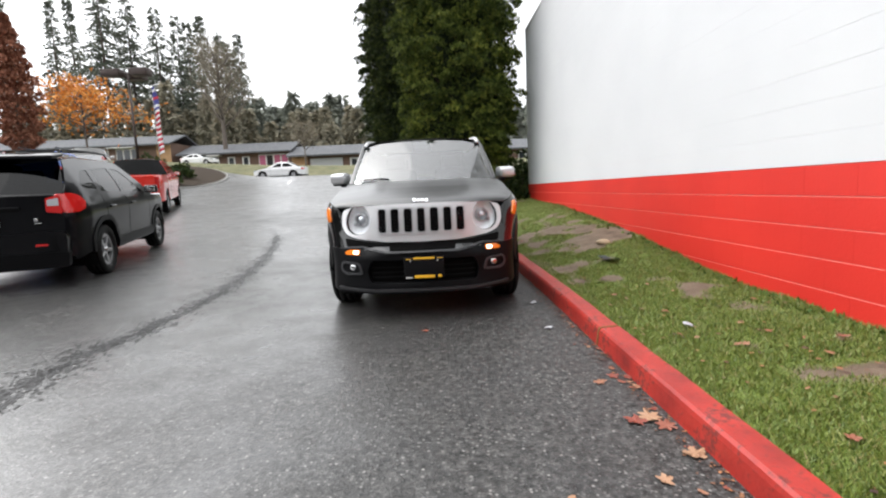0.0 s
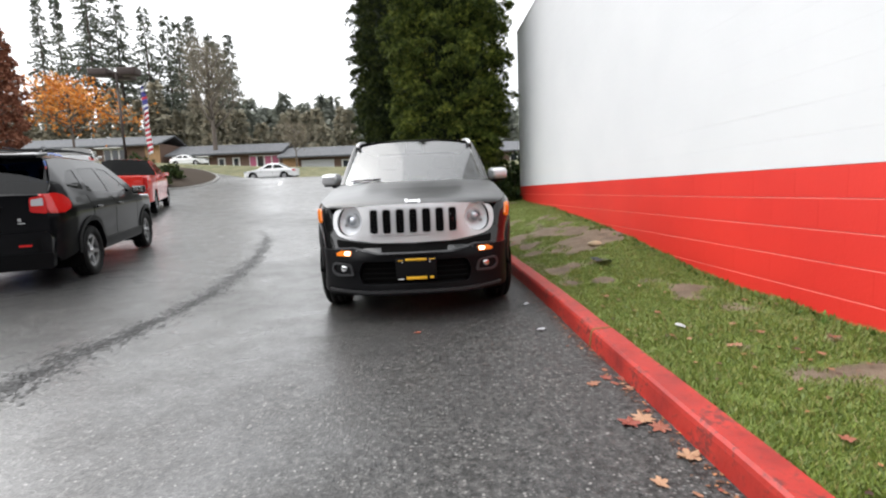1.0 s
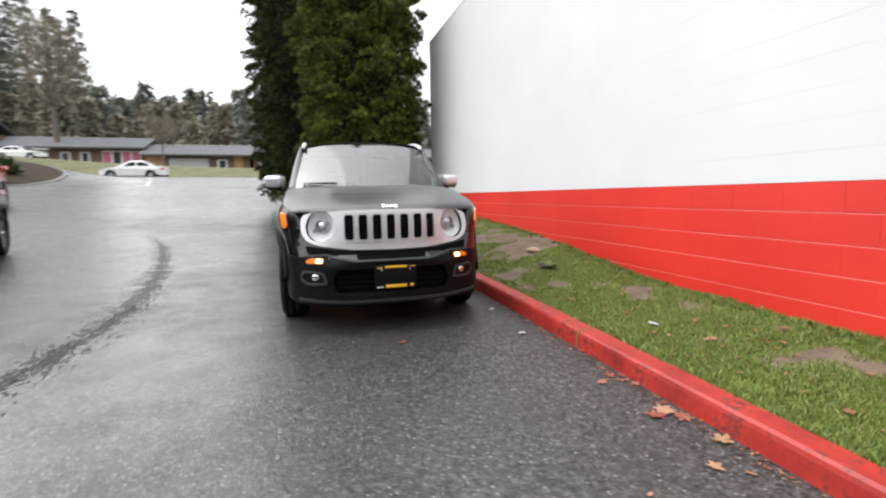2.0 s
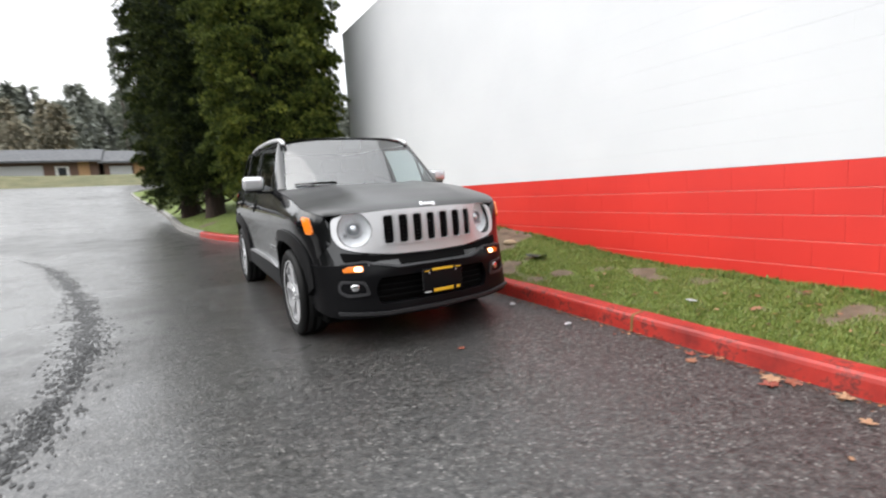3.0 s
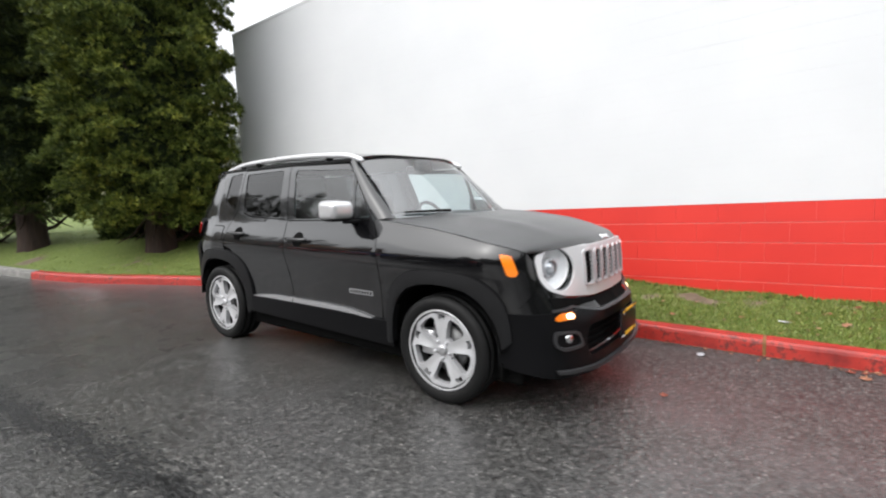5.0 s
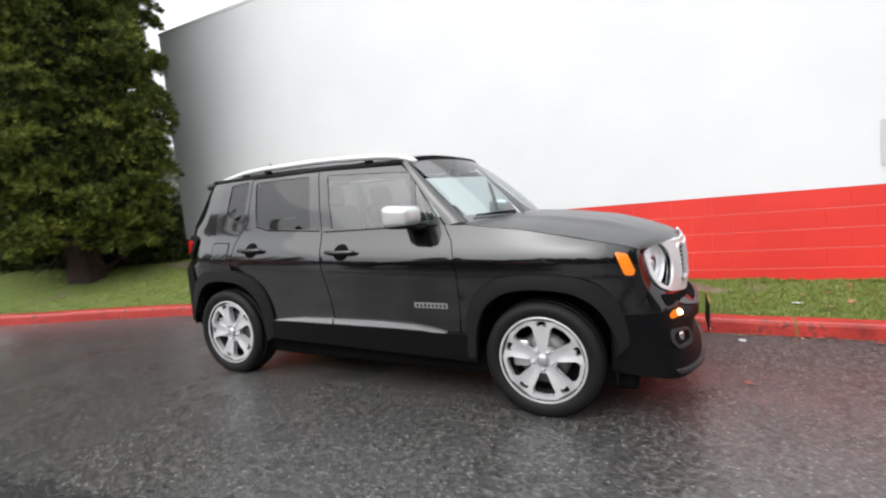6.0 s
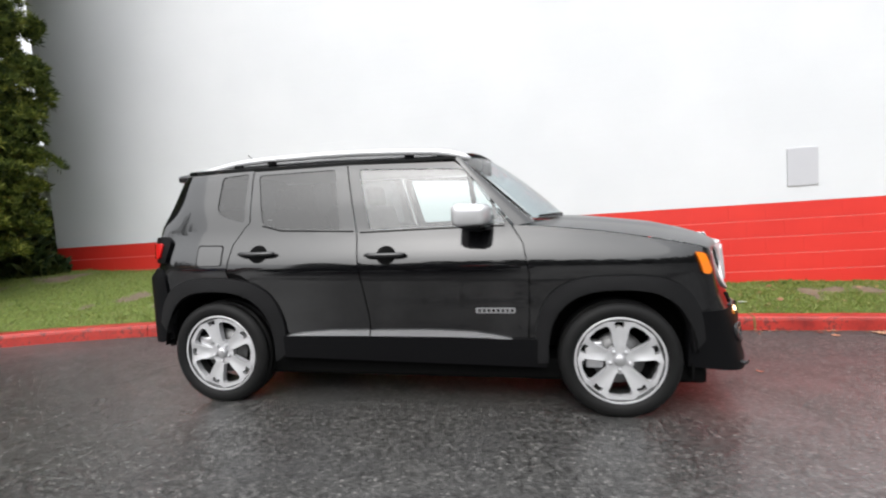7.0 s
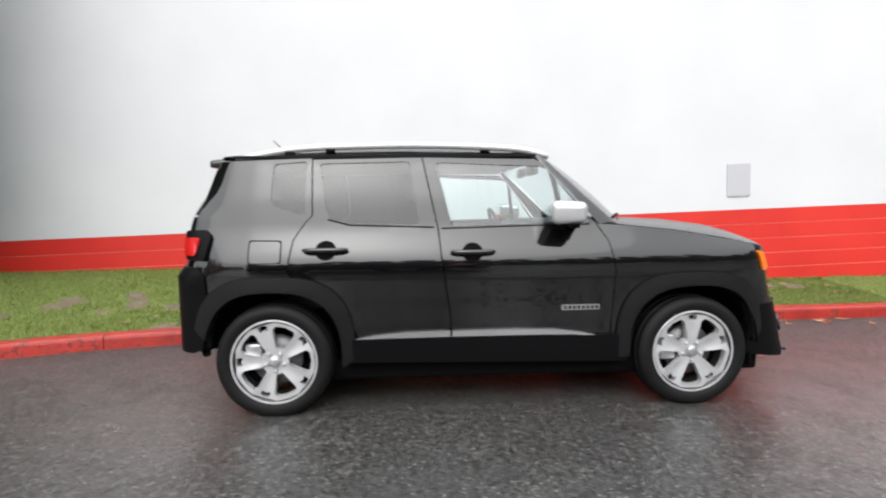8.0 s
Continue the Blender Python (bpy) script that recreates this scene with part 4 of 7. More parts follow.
    part("aerial", tube([(-0.1, 2.62, 1.63), (-0.1, 2.66, 1.68), (-0.1, 2.72, 1.74)], [0.012, 0.005, 0.003], 6), TRIM, car)

    # nose: painted fascia, dark slit, silver panel
    su = hull.s_u(-0.66)
    su2 = hull.s_u(-0.46)
    fascia = [(-su2, 0.61), (-su, 0.765), (-su, 0.935), (fx(-0.6), 0.955), (fx(-0.3), 0.975), (0, 0.98), (fx(0.3), 0.975), (fx(0.6), 0.955), (su, 0.935), (su, 0.765), (su2, 0.61), (fx(0.7), 0.6), (fx(0.45), 0.6), (0, 0.56), (fx(-0.45), 0.6), (fx(-0.7), 0.6)]
    lamp_cut = [front_poly([(sx * 0.565 + 0.12 * math.cos(a), 0.848 + 0.12 * math.sin(a)) for a in np.linspace(0, 2 * math.pi, 30, endpoint=False)]) for sx in (-1, 1)]
    nose = part("nose_fascia", panel(fascia, front3, 0.04, 0.02, 0.0, lamp_cut), BLACK_PAINT, car)
    slit = front_poly([(-0.66, 0.634), (-0.5, 0.634), (-0.44, 0.612), (-0.2, 0.592), (0.2, 0.592), (0.44, 0.612), (0.5, 0.634), (0.66, 0.634), (0.68, 0.7), (0.56, 0.684), (0.44, 0.664), (0, 0.652), (-0.44, 0.664), (-0.56, 0.684), (-0.68, 0.7)])
    part("upper_intake", panel(rounded(slit, 0.02), front3, 0.04, 0.01, 0.006), DARK, car)
    half = [(0.0, 0.662), (0.3, 0.667), (0.45, 0.68), (0.57, 0.70), (0.67, 0.735), (0.722, 0.80), (0.735, 0.905), (0.712, 0.938), (0.6, 0.958), (0.3, 0.975)]
    outline = half + [(0.0, 0.978)] + [(-x, h) for x, h in reversed(half[1:])]
    slots = []
    for k in range(-3, 4):
        c = k * 0.111
        slots.append([(c - 0.034, 0.742), (c + 0.034, 0.742), (c + 0.034, 0.938), (c - 0.034, 0.938)])
    lamp_hole = [[(sx * 0.565 + 0.122 * math.cos(a), 0.848 + 0.122 * math.sin(a)) for a in np.linspace(0, 2 * math.pi, 36, endpoint=False)] for sx in (-1, 1)]
    grille = part("grille_panel", panel(front_poly(rounded(outline, 0.03, 3)), front3, 0.03, 0.035, 0.012, [front_poly(rounded(s_, 0.022)) for s_ in slots] + [front_poly(l_) for l_ in lamp_hole]), SILVER, car, "satin silver grille panel with seven upright slots")
    part("grille_back", panel(front_poly([(-0.41, 0.71), (0.41, 0.71), (0.41, 0.95), (-0.41, 0.95)]), front3, 0.06, 0.01, 0.001), DARK, grille)
    for s_ in slots:
        c = (s_[0][0] + s_[1][0]) / 2
        big = rounded([(c - 0.045, 0.73), (c + 0.045, 0.73), (c + 0.045, 0.95), (c - 0.045, 0.95)], 0.03)
        part("slot_ring", panel(front_poly(big), front3, 0.02, 0.02, 0.022, [front_poly(rounded(s_, 0.022))]), RIM_SILVER, grille)
        for j in range(7):
            z = 0.76 + 0.026 * j
            part("slot_bar", panel(front_poly([(c - 0.035, z), (c + 0.035, z), (c + 0.035, z + 0.008), (c - 0.035, z + 0.008)]), front3, 0.05, 0.01, 0.008), TRIM, grille)
    for sx in (-1, 1):
        # headlamp
        p = hull.at(fx(sx * 0.568), 0.848, -0.042)
        q = hull.at(fx(sx * 0.568), 0.848, 0.12)
        ax = (q - p).normalized()
        rot = Vector((-1, 0, 0)).rotation_difference(ax).to_matrix().to_4x4()
        hl = part("headlamp", lathe([(0.0005, 0.036), (0.03, 0.036), (0.065, 0.032), (0.104, 0.02), (0.118, 0.0), (0.12, -0.012), (0.122, -0.014), (0.128, -0.018), (0.132, -0.012), (0.133, 0.0)], 48), REFLECTOR, car, "round headlamp with clear lens, unlit")
        hl.matrix_basis = Matrix.Translation(p) @ rot
        part("projector", lathe([(0.0005, -0.005), (0.02, 0.0), (0.034, 0.012), (0.04, 0.02), (0.047, 0.02), (0.05, 0.05)], 32), GLASS_BULB, hl)
        part("projector_ring", lathe([(0.046, 0.0), (0.056, 0.004), (0.062, 0.03), (0.05, 0.03)], 36), SILVER, hl)
        part("indicator_bulb", box(0.03, 0.025, 0.03, (0.02, sx * -0.06, -0.04), 0.008), SATIN, hl)
        part("lamp_lens", lathe([(0.0005, -0.024), (0.04, -0.022), (0.09, -0.016), (0.12, -0.004)], 40), LENS, hl, "clear domed lens")
        # running lamp
        rl_ = front_poly(rounded([(sx * 0.535, 0.566), (sx * 0.535, 0.606), (sx * 0.63, 0.608), (sx * 0.675, 0.585), (sx * 0.665, 0.566)], 0.012))
        lamp = part("running_lamp", panel(rl_, front3, 0.02, 0.02, 0.008), AMBER, car, "amber running lamp, lit")
        lit = front_poly(rounded([(sx * 0.545, 0.572), (sx * 0.545, 0.6), (sx * 0.595, 0.6), (sx * 0.595, 0.572)], 0.015))
        part("lit_bulb", panel(lit, front3, 0.02, 0.01, 0.011), LIT, lamp)
        # fog lamp
        ring_o = rounded([(sx * 0.50, 0.405), (sx * 0.53, 0.50), (sx * 0.70, 0.515), (sx * 0.71, 0.44), (sx * 0.66, 0.40)], 0.03)
        ring_i = rounded([(sx * 0.525, 0.42), (sx * 0.545, 0.485), (sx * 0.685, 0.498), (sx * 0.693, 0.447), (sx * 0.65, 0.418)], 0.025)
        bz = part("fog_bezel", panel(front_poly(ring_o), front3, 0.025, 0.03, 0.018, [front_poly(ring_i)]), SATIN_DARK, car, "dark satin fog lamp surround")
        part("fog_recess", panel(front_poly(ring_i), front3, 0.05, 0.005, -0.012), DARK, bz)
        pf = hull.at(fx(sx * 0.6), 0.458, 0.0)
        fg = part("fog_lamp", lathe([(0.0005, -0.012), (0.02, -0.01), (0.034, -0.002), (0.038, 0.01), (0.03, 0.03)], 24), CHROME, bz)
        fg.matrix_basis = Matrix.Translation(pf) @ rot
    # lower bumper
    sb = hull.s_u(-0.385)
    sb2 = hull.s_u(-0.44)
    low = [(-sb, 0.30), (-sb, 0.56), (-sb2, 0.615), (fx(-0.69), 0.615), (fx(-0.52), 0.62), (fx(-0.46), 0.60), (fx(-0.3), 0.575), (0, 0.57), (fx(0.3), 0.575), (fx(0.46), 0.60), (fx(0.52), 0.62), (fx(0.69), 0.615), (sb2, 0.615), (sb, 0.56), (sb, 0.30),
           (fx(0.7), 0.255), (fx(0.4), 0.245), (0, 0.24), (fx(-0.4), 0.245), (fx(-0.7), 0.255)]
    intake = front_poly(rounded([(-0.44, 0.335), (-0.47, 0.43), (-0.43, 0.52), (0.43, 0.52), (0.47, 0.43), (0.44, 0.335)], 0.03))
    bumper = part("bumper", panel(low, front3, 0.04, 0.04, 0.006, [intake]), TRIM, car, "grained black lower bumper")
    part("intake_back", panel(intake, front3, 0.08, 0.005, -0.05), DARK, bumper)
    for z in (0.365, 0.405, 0.445, 0.485):
        part("intake_bar", panel(front_poly([(-0.445, z), (0.445, z), (0.445, z + 0.012), (-0.445, z + 0.012)]), front3, 0.06, 0.03, -0.03), DARK, bumper)
    lipp = front_poly([(-0.70, 0.285), (-0.4, 0.262), (0.4, 0.262), (0.70, 0.285), (0.71, 0.305), (0.4, 0.283), (-0.4, 0.283), (-0.71, 0.305)])
    part("bumper_lip", panel(lipp, front3, 0.03, 0.03, 0.028), SATIN_DARK, bumper, "dark satin lip")
    trim_edge = front_poly([(-0.68, 0.618), (-0.52, 0.624), (-0.46, 0.606), (-0.3, 0.581), (0.3, 0.581), (0.46, 0.606), (0.52, 0.624), (0.68, 0.618), (0.68, 0.63), (0.52, 0.637), (0.45, 0.618), (0.3, 0.593), (-0.3, 0.593), (-0.45, 0.618), (-0.52, 0.637), (-0.68, 0.63)])
    part("bumper_edge", panel(trim_edge, front3, 0.03, 0.02, 0.014), SATIN_DARK, bumper, "satin edge trim")
    # plate holder with unreadable print
    y0 = -0.872
    pl = part("plate_holder", box(0.325, 0.012, 0.175, (0.01, y0, 0.463), 0.006), PLATE_BLACK, car, "black dealer plate insert with yellow print bars")
    for x, z, w, h, m in ((0.01, 0.541, 0.17, 0.017, PLATE_YELLOW), (-0.115, 0.536, 0.04, 0.007, PLATE_YELLOW), (0.14, 0.54, 0.05, 0.005, PLATE_YELLOW), (0.012, 0.39, 0.165, 0.024, PLATE_YELLOW), (0.135, 0.392, 0.03, 0.02, PLATE_YELLOW), (-0.115, 0.384, 0.05, 0.008, WHITE_BAR)):
        part("print_bar", box(w, 0.003, h, (x, y0 - 0.0075, z), 0.001), m, pl)
    for x in (-0.1, 0.12):
        part("plate_screw", lathe([(0.0005, -0.003), (0.006, -0.002), (0.007, 0.004)], 10, "Y"), SATIN, pl).location = (x, y0 - 0.006, 0.52)
    # tail
    tail_s = hull.s[-1]

    def rear3(a, b, off):
        return hull.at(tail_s - a, b, off) if a > 0 else hull.at(tail_s + a, b, off, -1)
    wr = tail_s - hull.s_u(3.02)
    part("tailgate", panel([(-wr, 0.6), (wr, 0.6), (wr, 1.2), (-wr, 1.2)], rear3, 0.06, 0.02, 0.0), BLACK_PAINT, car)
    part("rear_window", panel([(-wr, 1.21), (wr, 1.21), (wr, 1.53), (-wr, 1.53)], rear3, 0.08, 0.005, 0.0), PRIVACY, car, "tinted rear window")
    wb = tail_s - hull.s_u(2.92)
    part("rear_bumper", panel([(-wb, 0.43), (-wb, 0.86), (-wb + 0.06, 0.905), (wb - 0.06, 0.905), (wb, 0.86), (wb, 0.43), (wb - 0.1, 0.395), (-wb + 0.1, 0.395)], rear3, 0.05, 0.03, 0.012), TRIM, car, "grained black rear bumper")
    part("floor_pan", box(1.5, 3.4, 0.13, (0, 1.2, 0.24), 0.03), DARK, car)
    part("front_bulkhead", box(1.1, 1.05, 0.6, (0, 0.0, 0.62), 0.05), DARK, car)
    part("rear_well", box(1.1, 1.0, 0.6, (0, 2.54, 0.62), 0.05), DARK, car)
    part("splash_guard", box(0.16, 0.012, 0.1, (-0.74, -0.4, 0.27), 0.004), DARK, car)
    part("exhaust", tube([(0.45, 2.8, 0.3), (0.45, 3.27, 0.3)], 0.028, 12), BRAKE, car)
    # cabin
    dash = box(1.36, 0.42, 0.26, (0, 0.72, 1.02), 0.07, 4)
    part("dashboard", dash, DASH, car)
    for sx in (-1, 1):
        for u, nm in ((1.42, "front_seat"), (2.28, "rear_seat")):
            st = part(nm, box(0.5, 0.52, 0.16, (sx * 0.37, u, 0.68), 0.06, 4), CLOTH, car, "dark cloth seat")
            bk = part("backrest", box(0.48, 0.15, 0.62, (0, 0, 0), 0.06, 4), CLOTH, st)
            bk.matrix_basis = pose(sx * 0.37, u + 0.29, 0.99, -14, 0, 0)
            hd = part("headrest", box(0.26, 0.1, 0.17, (0, 0, 0), 0.04, 4), CLOTH, st)
            hd.matrix_basis = pose(sx * 0.37, u + 0.39, 1.38, -10, 0, 0)
    ring = [(0.185 * math.cos(a), 0, 0.185 * math.sin(a)) for a in np.linspace(0, 2 * math.pi, 33)]
    wheel_bm = tube(ring, 0.016, 8)
    sw = part("steering_wheel", wheel_bm, DASH, car)
    sw.matrix_basis = pose(0.37, 1.0, 1.06, -25, 0, 0)
    part("steering_hub", box(0.3, 0.04, 0.1, (0, 0.0, -0.02), 0.02), DASH, sw)
    part("inner_mirror", box(0.22, 0.04, 0.065, (0, 0.88, 1.50), 0.015), DASH, car)
    return car


def mesh_badge(bonnet_ob):
    """A row of plain silver shapes on the bonnet's lip."""
    bm = bmesh.new()
    for x, w, z, h in ((-0.047, 0.026, 0.0, 0.034), (-0.013, 0.028, -0.003, 0.025), (0.02, 0.028, -0.003, 0.025), (0.053, 0.026, -0.006, 0.032)):
        bmesh.ops.create_cube(bm, size=1, matrix=Matrix.Translation((x, 0, z)) @ Matrix.Diagonal((w, 0.012, h, 1)))
    bmesh.ops.bevel(bm, geom=bm.edges[:], offset=0.004, segments=2, affect="EDGES", profile=0.6)
    b = part("bonnet_badge", bm, BADGE, bonnet_ob, "plain silver mark")
    b.matrix_basis = pose(0.0, -0.708, 1.002, -32, 0, 0)
    return b


SATIN_DARK = mat("dark_satin_trim", (0.035, 0.035, 0.037), 0.4, 0.4)
GLASS_BULB = mat("projector_glass", (0.7, 0.72, 0.75), 0.08, 0.6, 1.0)
suv = build_suv()

# ---- the other vehicles ----
CAR_PANE = pane("dark_car_glass", (0.012, 0.0125, 0.013), 0.02)
def alloy(car, x0, u, r, rim_r, width, side, face, label, spokes=5, turn=0.0, narrow=1.0):
    """A wheel with a spoked face; face: the rim's material."""
    w = part("wheel", lathe([(rim_r - 0.004, -width * 0.42), (rim_r - 0.03, -width * 0.3), (rim_r - 0.03, width * 0.3), (rim_r - 0.004, width * 0.42)], 36), RIM_DARK, car)
    w.matrix_basis = Matrix.Translation((x0, u, r)) @ (Matrix.Rotation(math.pi, 4, "Z") if side > 0 else Matrix())
    part("tyre", wheel_tyre(r, width, rim_r), RUBBER, w, "black tyre")
    step = 360 / spokes
    wins = [[(rim_r * 0.34, step * k - step * 0.2 * narrow), (rim_r * 0.34, step * k + step * 0.2 * narrow), (rim_r * 0.86, step * k + step * 0.33 * narrow), (rim_r * 0.86, step * k - step * 0.33 * narrow)] for k in range(spokes)]
    rim = part("rim", spoke_disc(rim_r * 0.985, 0.05, wins, 0.03, 0.02, turn), face, w, label)
    rim.matrix_basis = Matrix.Translation((-width * 0.36, 0, 0))
    part("hub_cap", lathe([(0.0005, -width * 0.42), (0.03, -width * 0.4), (0.035, -width * 0.3)], 20), SATIN, w)
    part("brake_disc", lathe([(0.05, -0.03), (rim_r * 0.65, -0.03), (rim_r * 0.65, 0.0), (0.05, 0.0)], 30), BRAKE, w)
    return w


class Shell:
    """A car body in plain numbers: plan (u, half width), inset (h, how far in), u rearwards from the front axle."""

    def __init__(self, plan, inset):
        self.plan, self.inset = plan, inset

    def x(self, u, h):
        return lerp_table(self.plan, u) - lerp_table(self.inset, h)

    def at(self, u, h, off=0.0, side=1):
        return Vector((side * (self.x(u, h) + off), u, h))


def shell_panel(car, shell, name, poly, material, side, label="", off=0.0, thick=0.012, step=0.08, holes=(), parent=None):
    return part(name, panel(densify(poly, 0.08), lambda a, b, o: shell.at(a, b, o, side), step, thick, off, [list(h) for h in holes]), material, parent or car, label)


def across(fn_side, n_along, n_across, crown):
    """A sheet from the left to the right edge; fn_side(a): the right edge as a Vector; crown(a): lift in the middle as a Vector."""
    def f(a, b):
        t = 2 * b - 1
        e = fn_side(a)
        c = crown(a)
        k = 1 - abs(t) ** 2.4
        return Vector((t * e.x, e.y + c.y * k, e.z + c.z * k))
    return grid_bm(f, n_along, n_across)


def family_car(name, m, paint, label, spec, group=""):
    """A closed car from a spec: nose, tail, wb, belt line, glasshouse, widths."""
    car = thing(name, m, label, "car", group)
    W = spec["width"] / 2
    wide = spec.get("wide_tail", 0.0)
    nose, tail, wb, r = spec["nose"], spec["tail"], spec["wb"], spec["wheel"]
    plan = [(nose, W * 0.62), (nose + 0.06, W * 0.74), (nose + 0.22, W * 0.88), (nose + 0.5, W * 0.965), (0.2, W), (wb - 0.3, W), (tail - 0.45, W * 0.985), (tail - 0.2, W * (0.92 + 0.25 * wide)), (tail - 0.06, W * (0.82 + 0.7 * wide)), (tail, W * (0.72 + wide))]
    belt = spec["belt"]
    bh = lerp_table(belt, wb / 2)
    shell = Shell(plan, [(0.2, 0.1), (0.28, 0.05), (0.4, 0.02), (0.55, 0.03), (bh - 0.2, 0.0), (bh - 0.1, 0.01), (bh, 0.045), (bh + 0.2, 0.115), (bh + 0.4, 0.215), (bh + 0.55, 0.3)])
    clear = spec.get("clear", 0.26)
    A, B, C, D = spec["house"]
    for side in (-1, 1):
        arch_f = super_arc(0, r, r + 0.07, r + 0.07, 172, 8, 2.2, 14)
        arch_r = super_arc(wb, r, r + 0.07, r + 0.07, 172, 8, 2.2, 14)
        top = [(u, lerp_table(belt, u)) for u in np.linspace(tail, nose, 24)]
        lower = [(nose, clear + 0.08), (nose + 0.1, clear)] + arch_f + [(r + 0.12, clear), (wb - r - 0.12, clear)] + arch_r + [(tail - 0.1, clear + 0.03), (tail, clear + 0.12)] + top
        shell_panel(car, shell, "body_side", lower, paint, side, thick=0.03)
        for k, u in enumerate((0.0, wb)):
            alloy(car, side * (W - 0.13), u, r, spec.get("rim", r * 0.64), 0.21, side, spec.get("rim_mat", RIM_SILVER), "alloy rim", 5, 10 * k, spec.get("narrow", 1.0))
            liner = super_arc(u, r, r + 0.065, r + 0.065, -20, 200, 2.2, 14)
            part("wheel_liner", grid_bm(lambda a, b, liner=liner, side=side: Vector((side * (W - 0.05 - 0.34 * b), *liner[int(round(a * 14))])), 14, 2), DARK, car)
        # glasshouse side with its panes
        house = [(A[0], A[1]), (B[0] + 0.02, B[1] - 0.05), (B[0] + 0.3, B[1] - 0.02), (C[0] - 0.3, C[1] - 0.02), (C[0] - 0.02, C[1] - 0.05), (D[0], D[1])] + [(u, lerp_table(belt, u) - 0.01) for u in np.linspace(D[0], A[0], 10)[1:-1]]
        panes = spec["panes"]
        hs = shell_panel(car, shell, "cabin_side", house, paint, side, holes=[rounded(p, 0.025) for p in panes], step=0.07)
        for p in panes:
            shell_panel(car, shell, "side_window", rounded(p, 0.025), spec.get("glass", CAR_PANE), side, "dark glass", off=-0.006, thick=0.004, parent=hs)
        for hu in spec.get("handles", ()):
            part("door_handle", box(0.03, 0.2, 0.028, (side * (W + 0.01), hu, bh - 0.12), 0.01), paint, car)
        for du in spec.get("doors", ()):
            shell_panel(car, shell, "door_gap", [(du, clear + 0.12), (du + 0.008, clear + 0.12), (du + 0.008, lerp_table(belt, du) - 0.01), (du, lerp_table(belt, du) - 0.01)], GAP, side, off=0.002, thick=0.002)
        mm = part("door_mirror", box(0.2, 0.1, 0.13, (side * (W + 0.06), A[0] + 0.35, bh + 0.06), 0.035, 3), paint, car)
        part("mirror_glass", box(0.15, 0.006, 0.09, (side * (W + 0.06), A[0] + 0.402, bh + 0.06), 0.002), CHROME, mm)
        hl = shell_panel(car, shell, "headlamp", rounded([(nose + 0.02, 0.62), (nose + 0.02, 0.74), (nose + 0.42, 0.8), (nose + 0.3, 0.68)], 0.03), LENS_WHITE, side, "clear headlamp", off=0.006, thick=0.02)
        if not spec.get("own_tail"):
            shell_panel(car, shell, "tail_lamp", rounded([(tail - 0.3, bh - 0.22), (tail - 0.3, bh - 0.08), (tail - 0.01, bh - 0.06), (tail - 0.01, bh - 0.24)], 0.03), RED_LENS, side, "red tail lamp", off=0.006, thick=0.02)
    # ends and top sheets
    part("nose", across(lambda a: shell.at(nose, clear + 0.08 + (lerp_table(belt, nose) - clear - 0.08) * a), 8, 14, lambda a: Vector((0, -0.09 * math.sin(math.pi * min(1, 0.2 + a)) - 0.03, 0))), paint, car)
    part("tail_panel", across(lambda a: shell.at(tail, clear + 0.12 + (lerp_table(belt, tail) - clear - 0.12) * a), 8, 14, lambda a: Vector((0, 0.07, 0))), paint, car)
    part("bonnet", across(lambda a: shell.at(nose + (A[0] - nose) * a, lerp_table(belt, nose + (A[0] - nose) * a)), 14, 16, lambda a: Vector((0, -0.12 * (1 - a) - 0.12 * a, 0.06 * (0.35 + 0.65 * a) ** 0.5))), paint, car)
    if D[0] < tail - 0.02:
        part("boot_lid", across(lambda a: shell.at(D[0] + (tail - D[0]) * a, lerp_table(belt, D[0] + (tail - D[0]) * a)), 8, 14, lambda a: Vector((0, 0.07 * a, 0.03 * (1 - a) + 0.005))), paint, car)

    def slope(P, Q, bow):
        return across(lambda a: shell.at(P[0] + (Q[0] - P[0]) * a, P[1] + (Q[1] - P[1]) * a, -0.015), 10, 16, lambda a: Vector((0, bow, 0.05 * a)))
    part("windscreen", slope(A, (B[0], B[1] - 0.03), -0.1), SCREEN, car, "raked windscreen")
    part("rear_window", slope(D, (C[0], C[1] - 0.03), 0.07), CAR_PANE, car, "dark rear window")
    part("roof", across(lambda a: shell.at(B[0] + (C[0] - B[0]) * a, B[1] + (C[1] - B[1]) * a - 0.025), 16, 18, lambda a: Vector((0, -0.1 * (1 - a) + 0.07 * a, 0.055 + 0.03 * math.sin(math.pi * a)))), paint, car)
    part("floor_pan", box(W * 1.6, tail - nose - 0.4, 0.08, (0, (tail + nose) / 2, clear + 0.06), 0.02), DARK, car)
    part("dashboard", box(W * 1.5, 0.4, 0.2, (0, A[0] + 0.45, bh - 0.05), 0.05), DASH, car)
    for sx in (-1, 1):
        for k, u in enumerate((A[0] + 1.15, A[0] + 2.0)):
            if u < D[0] - 0.1:
                st = part("seat", box(0.5, 0.16, 0.75, (sx * W * 0.42, u, bh - 0.15), 0.05, 3), CLOTH, car)
                part("headrest", box(0.26, 0.1, 0.17, (sx * W * 0.42, u + 0.03, bh + 0.32), 0.04, 3), CLOTH, st)
    return car, shell


